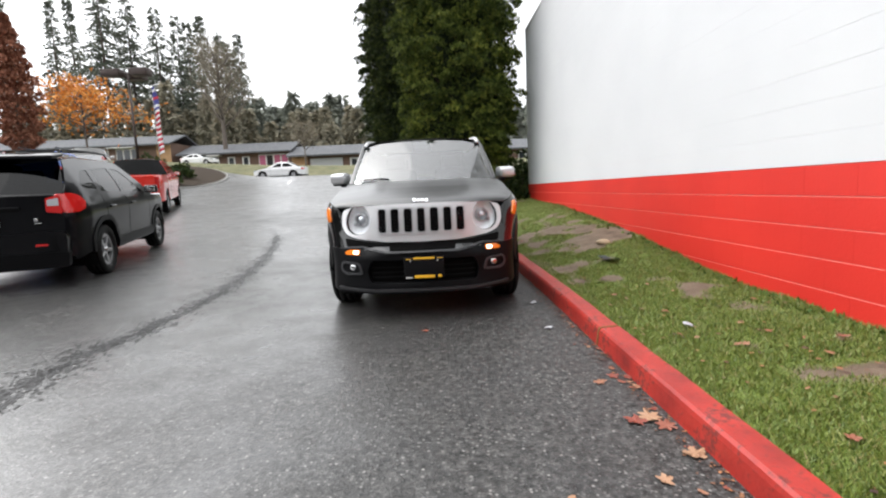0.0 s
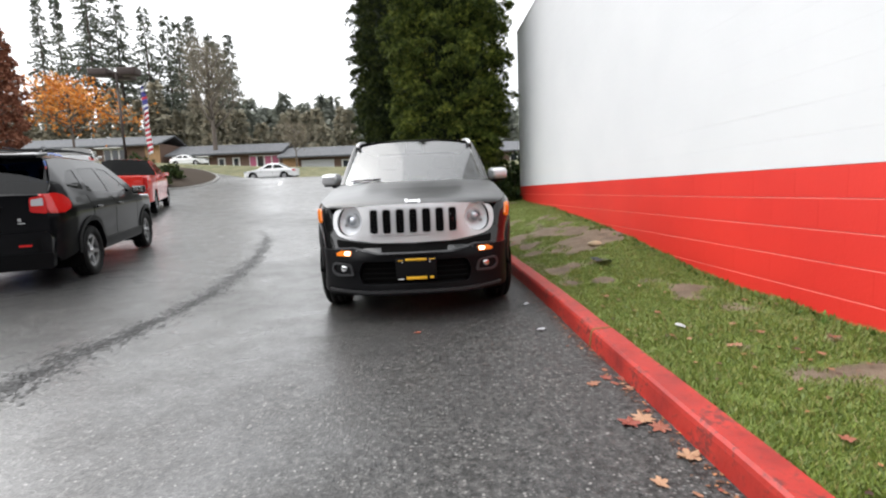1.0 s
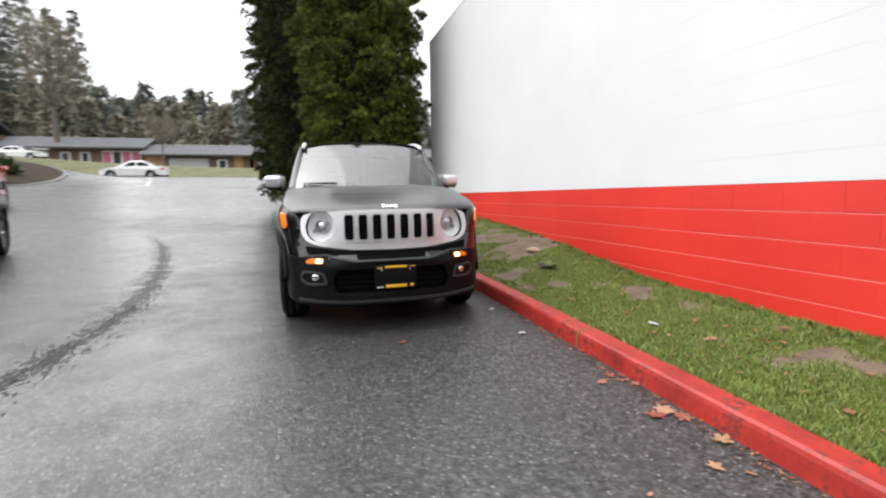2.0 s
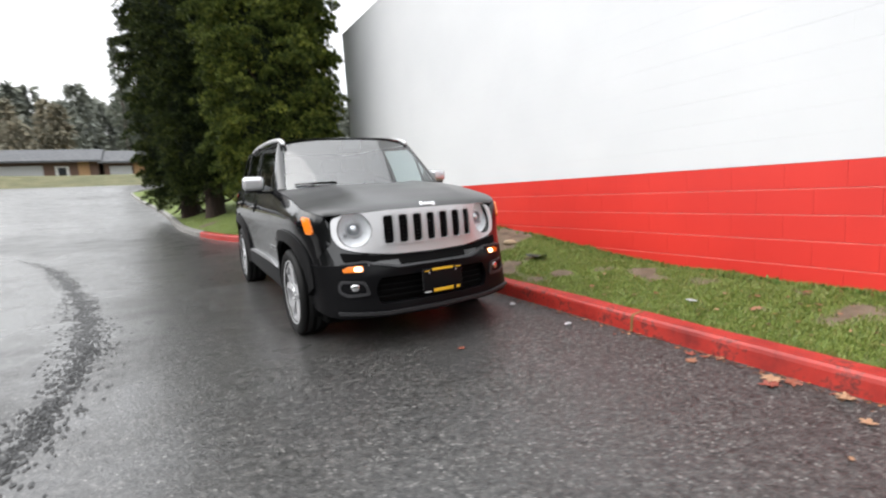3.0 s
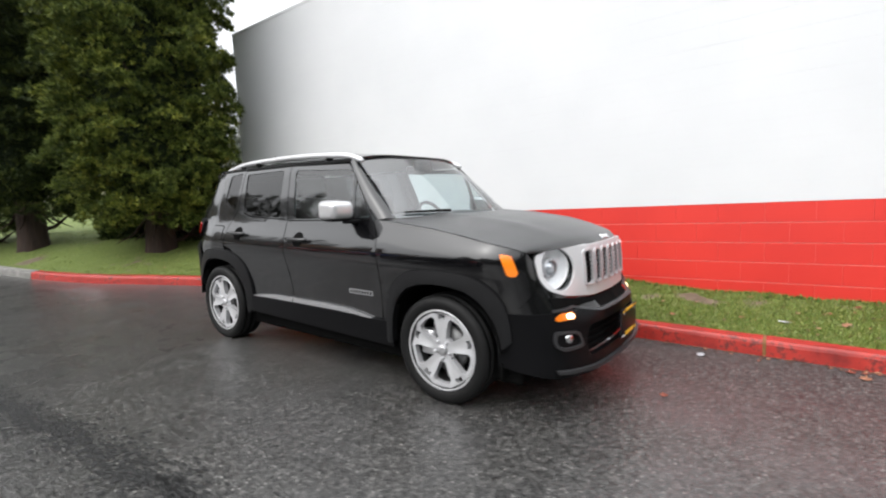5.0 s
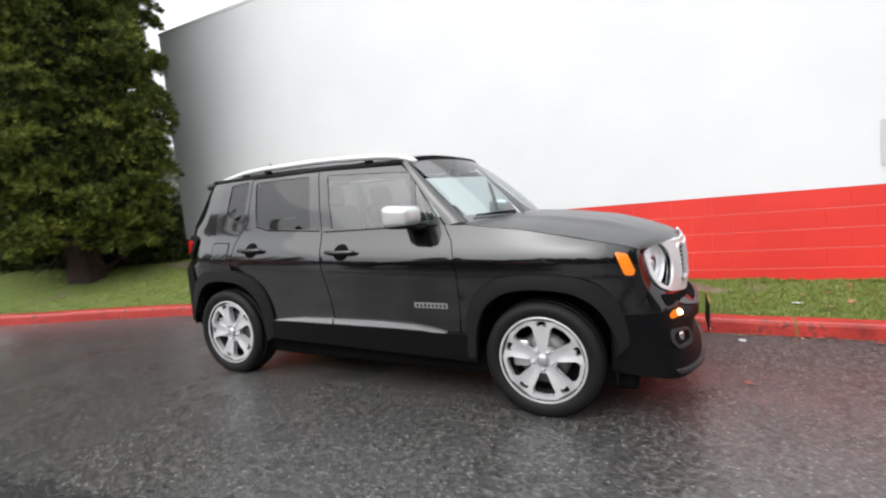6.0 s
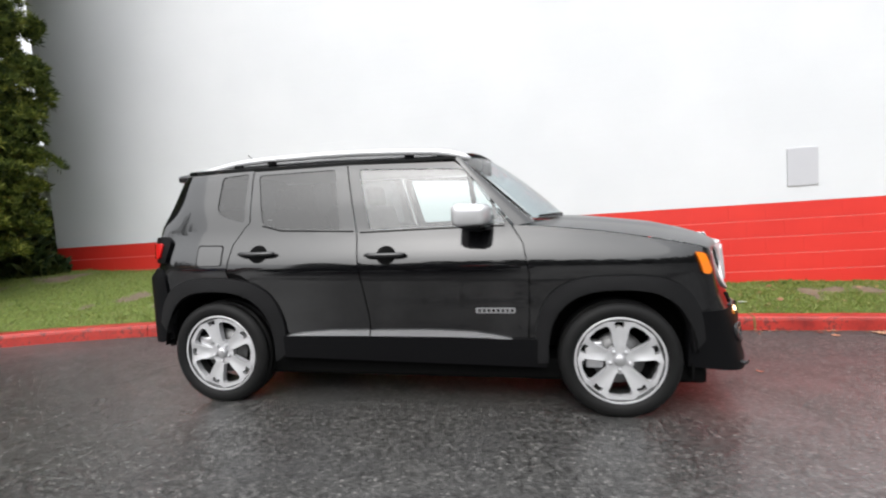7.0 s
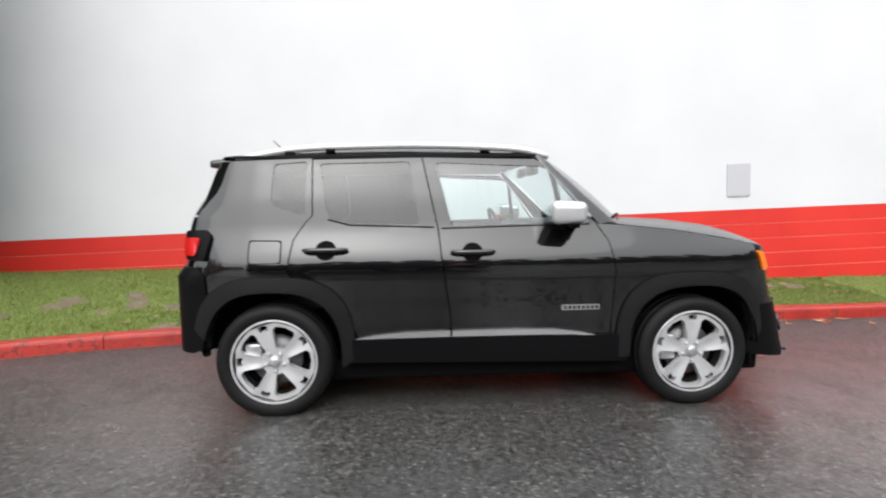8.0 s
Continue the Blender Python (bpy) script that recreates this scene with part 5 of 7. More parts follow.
LENS_WHITE = mat("pale_lamp_lens", (0.55, 0.57, 0.6), 0.12, 0.3, 1.0)
RED_PAINT = car_paint("red_car_paint", (0.62, 0.03, 0.02))
BLUE_PAINT = car_paint("blue_car_paint", (0.02, 0.09, 0.42))
WHITE_PAINT = car_paint("white_car_paint", (0.75, 0.75, 0.75))
MAROON_PAINT = car_paint("maroon_car_paint", (0.2, 0.03, 0.04))
CHARCOAL_PAINT = car_paint("charcoal_car_paint", (0.004, 0.004, 0.005))
bsdf(CHARCOAL_PAINT).inputs["Coat Weight"].default_value = 0.6
bsdf(CHARCOAL_PAINT).inputs["Coat IOR"].default_value = 1.36
bsdf(CHARCOAL_PAINT).inputs["Specular IOR Level"].default_value = 0.05


def build_crossover():
    """The black hatchback crossover, tail towards the lane."""
    spec = dict(width=1.78, nose=-0.92, tail=3.5, wb=2.635, wheel=0.338, rim=0.225, clear=0.3, own_tail=True, wide_tail=0.12,
                belt=[(-0.92, 0.74), (-0.7, 0.88), (0.2, 0.99), (1.2, 1.03), (2.6, 1.1), (3.5, 1.12)],
                house=((0.25, 1.0), (1.15, 1.57), (3.0, 1.59), (3.42, 1.12)),
                panes=[[(0.72, 1.07), (1.3, 1.42), (1.62, 1.45), (1.6, 1.09)], [(1.7, 1.095), (1.72, 1.45), (2.35, 1.43), (2.45, 1.13)], [(2.56, 1.15), (2.5, 1.42), (2.72, 1.40), (2.98, 1.25), (2.95, 1.2)]],
                handles=(1.45, 2.35), doors=(0.55, 1.64, 2.52), rim_mat=TWO_TONE, narrow=1.22)
    m = pose(-6.0, 8.59, lot_z(-6.0, 8.59) + 0.0, -2.7, 0, -163.7)
    car, shell = family_car("parked_crossover", m, CHARCOAL_PAINT, "black hatchback crossover with roof rails and red tail lamps", spec)
    tail = 3.5
    for side in (-1, 1):
        tl = shell_panel(car, shell, "tail_lamp", rounded([(3.1, 1.03), (3.19, 1.11), (3.34, 1.14), (3.495, 1.13), (3.495, 0.905), (3.33, 0.905), (3.17, 0.945)], 0.03), RED_LENS, side, "red wrap-around tail lamp", off=0.014, thick=0.03, step=0.05)
        inner = [(side * x, z) for x, z in ((0.74, 0.905), (0.59, 0.93), (0.6, 1.09), (0.74, 1.12))]
        part("lamp_inner", panel(rounded(inner, 0.02), lambda a, b, o: Vector((a, 3.5 + 0.07 * (1 - (abs(a) / 0.75) ** 2.4) + 0.012 + o, b)), 0.04, 0.02, 0.0), RED_LENS, tl)
        white = [(side * x, z) for x, z in ((0.72, 1.0), (0.61, 1.0), (0.615, 1.07), (0.72, 1.09))]
        part("reverse_lens", panel(rounded(white, 0.012), lambda a, b, o: Vector((a, 3.5 + 0.07 * (1 - (abs(a) / 0.75) ** 2.4) + 0.018 + o, b)), 0.04, 0.01, 0.0), LENS_WHITE, tl, "clear reversing lens")
        for u in (0.0, 2.635):
            fl = super_arc(u, 0.338, 0.47, 0.47, 176, 4, 2.2, 18) + super_arc(u, 0.338, 0.405, 0.405, 2, 178, 2.2, 18)
            shell_panel(car, shell, "wheel_arch", fl, TRIM, side, "black plastic arch", off=0.016, thick=0.04, step=0.05)
        shell_panel(car, shell, "sill", [(0.42, 0.31), (0.45, 0.45), (2.2, 0.46), (2.22, 0.32)], TRIM, side, off=0.014, thick=0.03)
        rail = [(side * 0.545, 1.25, 1.615), (side * 0.55, 1.34, 1.665), (side * 0.55, 2.0, 1.685), (side * 0.54, 2.75, 1.675), (side * 0.535, 2.9, 1.62)]
        part("roof_rail", tube(rail, 0.016, 8), TRIM, car, "black roof rail")
        refl = [(side * 0.58, 0.54), (side * 0.46, 0.54), (side * 0.46, 0.563), (side * 0.58, 0.563)]
        pod = [(side * 0.67, 0.47), (side * 0.36, 0.47), (side * 0.33, 0.55), (side * 0.4, 0.61), (side * 0.66, 0.63)]
        pd = part("reflector_pod", panel(rounded(pod, 0.03), lambda a, b, o: Vector((a, 3.53 + 0.06 * (1 - (abs(a) / 0.7) ** 2.4) + o, b)), 0.05, 0.03, 0.03), TRIM, car)
        part("reflector", panel(rounded(refl, 0.01), lambda a, b, o: Vector((a, 3.53 + 0.06 * (1 - (abs(a) / 0.7) ** 2.4) + o, b)), 0.05, 0.01, 0.036), RED_LENS, pd, "red reflector")
    for x in (1.7, 2.35):
        part("cross_bar", tube([(-0.55, x, 1.69), (0.55, x, 1.695)], 0.011, 6), TRIM, car)
    # hatch: lip spoiler, wiper, plate, script bars, lower bumper
    sp = box(1.26, 0.32, 0.045, (0, 3.12, 1.6), 0.018, 3)
    for v in sp.verts:
        v.co.z += 0.055 * (1 - (v.co.x / 0.63) ** 2) - 0.12 * (v.co.y - 3.0)
    part("spoiler", sp, CHARCOAL_PAINT, car)
    part("rear_wiper", tube([(0.0, 3.49, 1.14), (0.2, 3.475, 1.165), (0.36, 3.46, 1.18)], [0.016, 0.01, 0.006], 6), TRIM, car)
    lowb = part("rear_bumper", panel(rounded([(-0.74, 0.4), (0.74, 0.4), (0.76, 0.62), (0.74, 0.7), (-0.74, 0.7), (-0.76, 0.62)], 0.04), lambda a, b, o: Vector((a, 3.5 + 0.09 * (1 - (abs(a) / 0.78) ** 3) + o, b)), 0.08, 0.1, 0.03), CHARCOAL_PAINT, car)
    part("bumper_skirt", panel(rounded([(-0.74, 0.27), (0.74, 0.27), (0.76, 0.46), (-0.76, 0.46)], 0.04), lambda a, b, o: Vector((a, 3.5 + 0.09 * (1 - (abs(a) / 0.78) ** 3) + o, b)), 0.08, 0.08, 0.04), TRIM, car, "black plastic skirt")
    pl = part("number_plate", box(0.31, 0.012, 0.16, (0, 3.592, 0.86), 0.004), WHITE_BAR, car, "white number plate with plain bars")
    for k in range(6):
        part("plate_bar", box(0.028, 0.003, 0.07, (-0.11 + 0.044 * k, 3.6, 0.86), 0.001), GAP, pl)
    for x, z, w, h in ((-0.47, 0.845, 0.06, 0.035), (-0.40, 0.845, 0.06, 0.035), (-0.43, 0.805, 0.2, 0.012)):
        part("badge_bar", box(w, 0.004, h, (x, 3.545, z), 0.001), BADGE, car, "plain silver badge bar")
    part("plate_garnish", box(0.72, 0.02, 0.035, (0, 3.585, 0.985), 0.008), TRIM, car)


TWO_TONE = mat("machined_two_tone_alloy", (0.42, 0.42, 0.43), 0.3, 0.8)


def build_pickup():
    spec = dict(width=2.0, nose=-1.0, tail=4.75, wb=3.56, wheel=0.4, rim=0.25, clear=0.42, own_tail=True,
                belt=[(-1.0, 0.95), (-0.85, 1.1), (0.4, 1.2), (1.5, 1.24), (2.55, 1.28), (2.6, 1.3), (4.75, 1.33)],
                house=((0.55, 1.2), (1.15, 1.83), (2.45, 1.85), (2.58, 1.3)),
                panes=[[(0.9, 1.28), (1.3, 1.72), (1.72, 1.75), (1.72, 1.3)], [(1.82, 1.31), (1.82, 1.75), (2.3, 1.74), (2.4, 1.34)]],
                handles=(1.6, 2.35), doors=(0.75, 1.77, 2.5))
    m = pose(-11.47, 19.46, lot_z(-11.47, 19.46), -3.6, 0, -157.7)
    car, shell = family_car("parked_pickup", m, RED_PAINT, "bright red pickup truck with black tailgate window and chrome wheels", spec)
    part("tailgate", box(1.6, 0.05, 0.52, (0, 4.83, 1.06), 0.02, 3), RED_PAINT, car)
    part("rear_bumper", box(1.8, 0.16, 0.18, (0, 4.86, 0.66), 0.03, 3), CHROME, car, "chrome step bumper")
    for side in (-1, 1):
        part("tail_lamp", box(0.13, 0.12, 0.4, (side * 0.86, 4.74, 1.08), 0.02, 3), RED_LENS, car, "tall red tail lamp")


SEDAN = dict(width=1.8, nose=-0.9, tail=3.75, wb=2.75, wheel=0.325, clear=0.22,
             belt=[(-0.9, 0.66), (-0.7, 0.76), (0.3, 0.92), (1.4, 0.96), (2.9, 1.0), (3.75, 0.96)],
             house=((0.35, 0.93), (1.25, 1.43), (2.35, 1.43), (3.2, 0.99)),
             panes=[[(0.85, 0.99), (1.35, 1.32), (1.72, 1.34), (1.7, 1.0)], [(1.8, 1.0), (1.82, 1.34), (2.3, 1.32), (2.75, 1.05), (2.72, 1.02)]],
             handles=(1.55, 2.5), doors=(0.7, 1.75))
WAGON = dict(width=1.85, nose=-0.9, tail=3.6, wb=2.7, wheel=0.36, clear=0.28,
             belt=[(-0.9, 0.78), (-0.7, 0.92), (0.2, 1.05), (1.2, 1.08), (2.6, 1.12), (3.6, 1.14)],
             house=((0.3, 1.06), (1.05, 1.62), (3.1, 1.66), (3.5, 1.14)),
             panes=[[(0.75, 1.12), (1.2, 1.5), (1.65, 1.54), (1.64, 1.13)], [(1.74, 1.13), (1.76, 1.54), (2.5, 1.54), (2.52, 1.15)], [(2.64, 1.16), (2.62, 1.53), (3.05, 1.5), (3.2, 1.2)]],
             handles=(1.45, 2.4), doors=(0.6, 1.69, 2.58), rim_mat=RIM_SILVER)

build_crossover()
build_pickup()
blue, _sh = family_car("parked_wagon", pose(-16.7, 22.0, lot_z(-16.7, 22.0), -2, 0, -160), BLUE_PAINT, "blue wagon with roof rack parked in the far row", WAGON)
for sx in (-1, 1):
    part("roof_rail", tube([(sx * 0.6, 1.3, 1.72), (sx * 0.6, 1.4, 1.77), (sx * 0.6, 2.8, 1.79), (sx * 0.6, 2.9, 1.73)], 0.018, 8), TRIM, blue)
family_car("parked_hatchback", pose(-19.2, 21.0, lot_z(-19.2, 21.0), -2, 0, -160), MAROON_PAINT, "maroon family car parked behind the black crossover", WAGON)
family_car("parked_sedan", pose(-20.3, 29.0, lot_z(-20.3, 29.0), -2, 0, -150), WHITE_PAINT, "white sedan parked near the lamp post", SEDAN)
family_car("parked_sedan", pose(-28.6, 62.0, lot_z(-28.6, 62.0) - 0.05, 0, 0, 80), WHITE_PAINT, "white sedan parked before the low houses", SEDAN)
family_car("passing_sedan", pose(-15.2, 43.6, ground_z(43.6), 0, 0, -90), WHITE_PAINT, "white sedan on the road below the bank", SEDAN)

# ---- trees ----
rng = np.random.default_rng(7)


def sprays(points, dirs, length, width, blades, spread, seed, droop=0.0):
    """Tufts of pointed blades that share a root each; one mesh's verts and faces."""
    g = np.random.default_rng(seed)
    P, D = np.array(points, float), np.array(dirs, float)
    D /= np.linalg.norm(D, axis=1, keepdims=True) + 1e-9
    n = len(P)
    B = D[:, None, :] + spread * g.normal(size=(n, blades, 3))
    B /= np.linalg.norm(B, axis=2, keepdims=True) + 1e-9
    ln = length * g.uniform(0.6, 1.15, size=(n, blades, 1))
    S = np.cross(B, g.normal(size=(n, blades, 3)))
    S /= np.linalg.norm(S, axis=2, keepdims=True) + 1e-9
    mid = P[:, None, :] + B * ln * 0.55
    tip = P[:, None, :] + B * ln - np.array((0, 0, droop)) * ln
    quad = np.stack([mid + S * width * 0.5, tip, mid - S * width * 0.5], axis=2).reshape(n, blades * 3, 3)
    verts = np.concatenate([P[:, None, :], quad], axis=1).reshape(-1, 3)
    root = np.arange(n)[:, None] * (1 + 3 * blades)
    first = root + 1 + 3 * np.arange(blades)[None, :]
    faces = np.stack([np.broadcast_to(root, first.shape), first, first + 1, first + 2], axis=2).reshape(-1, 4)
    return verts.tolist(), faces.tolist()


def trunk_mesh(base_r, height, lean=(0, 0), flare=1.5, sides=14, rings=18, seed=0):
    verts, faces = [], []
    for i in range(rings + 1):
        k = i / rings
        z = height * k ** 1.5
        r = base_r * (1 - 0.93 * (z / height)) * (1 + (flare - 1) * math.exp(-z / 0.35))
        for j in range(sides):
            a = 2 * math.pi * j / sides
            rr = r * (1 + 0.09 * math.sin(5 * a + seed) * math.exp(-z / 0.8) + 0.05 * noise.noise(Vector((math.cos(a) * 2, math.sin(a) * 2, z + seed))))
            verts.append((rr * math.cos(a) + lean[0] * z, rr * math.sin(a) + lean[1] * z, z - 0.1))
    for i in range(rings):
        for j in range(sides):
            faces.append((i * sides + j, i * sides + (j + 1) % sides, (i + 1) * sides + (j + 1) % sides, (i + 1) * sides + j))
    return verts, faces


def big_conifer(at, radius, height, low, seed, label, billow_n=210, per=115, leaf=SEQUOIA):
    """A broad garden conifer: a fluted trunk, limbs, and upturned sprays in rounded billows with dark hollows between."""
    x, y, z = at
    tree = thing("conifer", pose(x, y, z), label, "tree", "conifers by the lot")
    v, f = trunk_mesh(0.24, height, flare=1.2, seed=seed)
    raw_part("trunk", v, f, BARK, tree, "fluted red-brown trunk")
    g = np.random.default_rng(seed)
    pts, dirs, billows = [], [], []
    for k in range(billow_n):
        # close billows where the crown is near, fewer towards the top
        q = (k + g.uniform()) / billow_n
        h = low + (8.5 - low) * q / 0.86 if q < 0.86 else 8.5 + (height - 8.5) * (q - 0.86) / 0.14
        billows.append((h, k * 2.39996 + g.uniform(-0.35, 0.35), g.uniform(0.82, 1.0), g.uniform(0.7, 1.25)))

    def crown_r(h):
        k = (h - low) / (height - low)
        return radius * (0.74 + 0.26 * min(1, k / 0.1)) * (1 - max(0, (k - 0.3) / 0.7) ** 1.5 * 0.95)
    for h, a, s, size in billows:
        size *= (0.33 if h < 8.5 else 0.6) * (0.45 + 0.55 * radius / 1.6)
        r = max(0.1, crown_r(h) * s - 0.45 * size)
        c = np.array((r * math.cos(a), r * math.sin(a), h - 0.05))
        lobes = [c + size * 0.55 * g.normal(size=3) * np.array((0.8, 0.8, 0.5)) for _ in range(4)]
        for i in range(per):
            q = g.normal(size=3)
            q /= np.linalg.norm(q)
            if q[2] < -0.2:
                q[2] *= -0.6
            if q[0] * math.cos(a) + q[1] * math.sin(a) < -0.35:
                q[:2] *= -1
            p = lobes[i % 4] + q * size * np.array((0.72, 0.72, 0.62)) * g.uniform(0.7, 1.0)
            out = np.array((math.cos(a), math.sin(a), 0.0))
            pts.append(p)
            dirs.append(0.7 * q + 0.35 * out + np.array((0, 0, 0.75)))
    # sparser sprays deeper in
    for i in range(int(per * billow_n * 0.3)):
        h, a = low + (9.0 - low) * g.uniform(), g.uniform(0, 2 * math.pi)
        r = crown_r(h) * g.uniform(0.62, 0.84)
        pts.append((r * math.cos(a), r * math.sin(a), h))
        dirs.append((math.cos(a), math.sin(a), 0.6))
    # an added inner shell closes the crown, foliage shade put into its colour
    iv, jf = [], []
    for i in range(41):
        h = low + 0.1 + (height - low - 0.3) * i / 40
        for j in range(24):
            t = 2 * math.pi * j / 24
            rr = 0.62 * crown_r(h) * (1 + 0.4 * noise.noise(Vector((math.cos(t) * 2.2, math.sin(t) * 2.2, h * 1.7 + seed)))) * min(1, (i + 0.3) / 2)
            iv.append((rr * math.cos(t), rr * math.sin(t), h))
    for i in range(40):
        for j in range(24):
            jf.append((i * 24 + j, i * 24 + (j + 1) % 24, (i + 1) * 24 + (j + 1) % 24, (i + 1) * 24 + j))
    raw_part("inner_foliage", iv, jf, CROWN_SHADE, tree)
    v, f = sprays(pts, dirs, 0.1, 0.015, 10, 0.55, seed + 1)
    raw_part("crown", v, f, leaf, tree, "dense dark green upturned sprays", smooth=False)
    for k in range(0, billow_n, 8):
        h, a, s, size = billows[k]
        r = crown_r(h) * 0.75
        part("limb", tube([(0.1 * math.cos(a), 0.1 * math.sin(a), h - 0.35), (0.5 * r * math.cos(a), 0.5 * r * math.sin(a), h - 0.3), (r * math.cos(a), r * math.sin(a), h)], [0.06, 0.04, 0.015], 6), BARK, tree)
    for k in range(7):
        a = 2.4 * k + seed
        r = radius * g.uniform(0.35, 0.6)
        part("dead_limb", tube([(0.12 * math.cos(a), 0.12 * math.sin(a), low + 0.25), (r * 0.6 * math.cos(a), r * 0.6 * math.sin(a), low - 0.15), (r * math.cos(a), r * math.sin(a), low - 0.3)], [0.03, 0.02, 0.006], 5), BARK, tree)
    return tree


# near-black greens that stand in for the shade deep in a crown
CROWN_SHADE = leafage("crown_shade_green", (0.008, 0.013, 0.005), (0.01, 0.016, 0.006), (0.012, 0.02, 0.007), 0.9)


def verge_z(x, y):
    return lerp_table(FOOT, y) * 0.75 + ground_z(y) * 0.25 + 0.05


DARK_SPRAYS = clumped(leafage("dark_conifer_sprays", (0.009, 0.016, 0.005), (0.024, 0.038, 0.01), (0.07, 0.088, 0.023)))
for x, y, r, h, low, seed, label, n, per, leaf in (
        (0.84, 12.35, 1.47, 16.0, 0.5, 11, "tall dense green conifer beside the lot kerb", 330, 130, SEQUOIA),
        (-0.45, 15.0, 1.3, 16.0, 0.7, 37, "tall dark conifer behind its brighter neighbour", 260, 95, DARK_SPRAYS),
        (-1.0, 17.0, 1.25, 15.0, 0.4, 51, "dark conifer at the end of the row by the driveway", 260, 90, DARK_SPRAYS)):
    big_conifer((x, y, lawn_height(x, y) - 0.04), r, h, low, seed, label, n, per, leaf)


def fir_data(height, radius, bare, count, blade, seed, thin=1.0):
    g = np.random.default_rng(seed)
    k = g.uniform(size=count) ** 0.8
    h = height * (bare + (1 - bare) * k)
    env = radius * (1 - k) ** 0.95 * (0.4 + 0.75 * np.abs(np.sin(h * 1.3 + seed + 0.6 * np.sin(h * 0.7)))) * thin + 0.12
    a = g.uniform(0, 2 * math.pi, size=count)
    r = env * np.sqrt(g.uniform(0.05, 1, size=count))
    pts = np.stack([r * np.cos(a), r * np.sin(a), h], axis=1)
    dirs = np.stack([np.cos(a), np.sin(a), np.full(count, -0.12)], axis=1)
    return sprays(pts, dirs, blade, blade * 0.3, 6, 0.42, seed + 5, 0.12)


def layered_fir(height, radius, bare, seed):
    """Whorls of drooping boughs with gaps between."""
    g = np.random.default_rng(seed)
    pts, dirs = [], []
    h = height * bare
    while h < height * 0.985:
        k = (h / height - bare) / (1 - bare)
        env = (radius * (1 - k) ** 0.85 + 0.25) * min(1, 0.55 + 2.2 * k)
        for b in range(int(g.integers(4, 8))):
            a = g.uniform(0, 2 * math.pi)
            ln = env * g.uniform(0.45, 1.1)
            n = max(2, int(ln / 0.5))
            for j in range(n):
                t = (j + 0.6) / n
                pts.append((ln * t * math.cos(a), ln * t * math.sin(a), h - 0.28 * ln * t * t + g.uniform(-0.15, 0.15)))
                dirs.append((math.cos(a), math.sin(a), -0.25))
        h += g.uniform(0.35, 0.75)
    return sprays(pts, dirs, 0.75, 0.2, 6, 0.45, seed + 5, 0.15)


def fir(x, y, height, radius, bare, seed, leaf=FIR_HAZED, label="tall dark fir on the skyline"):
    tree = thing("fir", pose(x, y, lot_z(x, y) - 0.2), label, "tree", "skyline firs")
    v, f = trunk_mesh(height * 0.011 + 0.1, height * 0.98, flare=1.1, sides=8, rings=8, seed=seed)
    raw_part("trunk", v, f, GREY_BARK, tree)
    v, f = layered_fir(height, radius, bare, seed)
    raw_part("crown", v, f, leaf, tree, smooth=False)


for x, y, h, r, bare, n in ((-78, 92, 34, 3.4, 0.3, 0), (-71, 95, 33, 2.6, 0.25, 0), (-65.5, 92, 31.5, 2.0, 0.2, 0), (-58.0, 89, 36, 4.6, 0.3, 0), (-55.0, 92, 33, 4.0, 0.3, 0), (-48.9, 90, 29, 3.6, 0.3, 0), (-46.2, 92, 28, 3.0, 0.25, 0), (-43.8, 91, 26.5, 2.6, 0.25, 0),
                            (-41.0, 90, 28, 3.0, 0.22, 0), (-38.6, 92, 25, 2.4, 0.2, 0), (-36.6, 91, 23.5, 2.2, 0.2, 0), (-34.4, 90, 25, 2.2, 0.2, 0), (-5.0, 82, 20.5, 1.6, 0.25, 0), (-3.0, 84, 22, 1.9, 0.2, 0), (-1.2, 83, 16, 1.4, 0.2, 0)):
    fir(x, y, h, r * 1.3, bare, int(abs(x) * 10), FIR_HAZED)


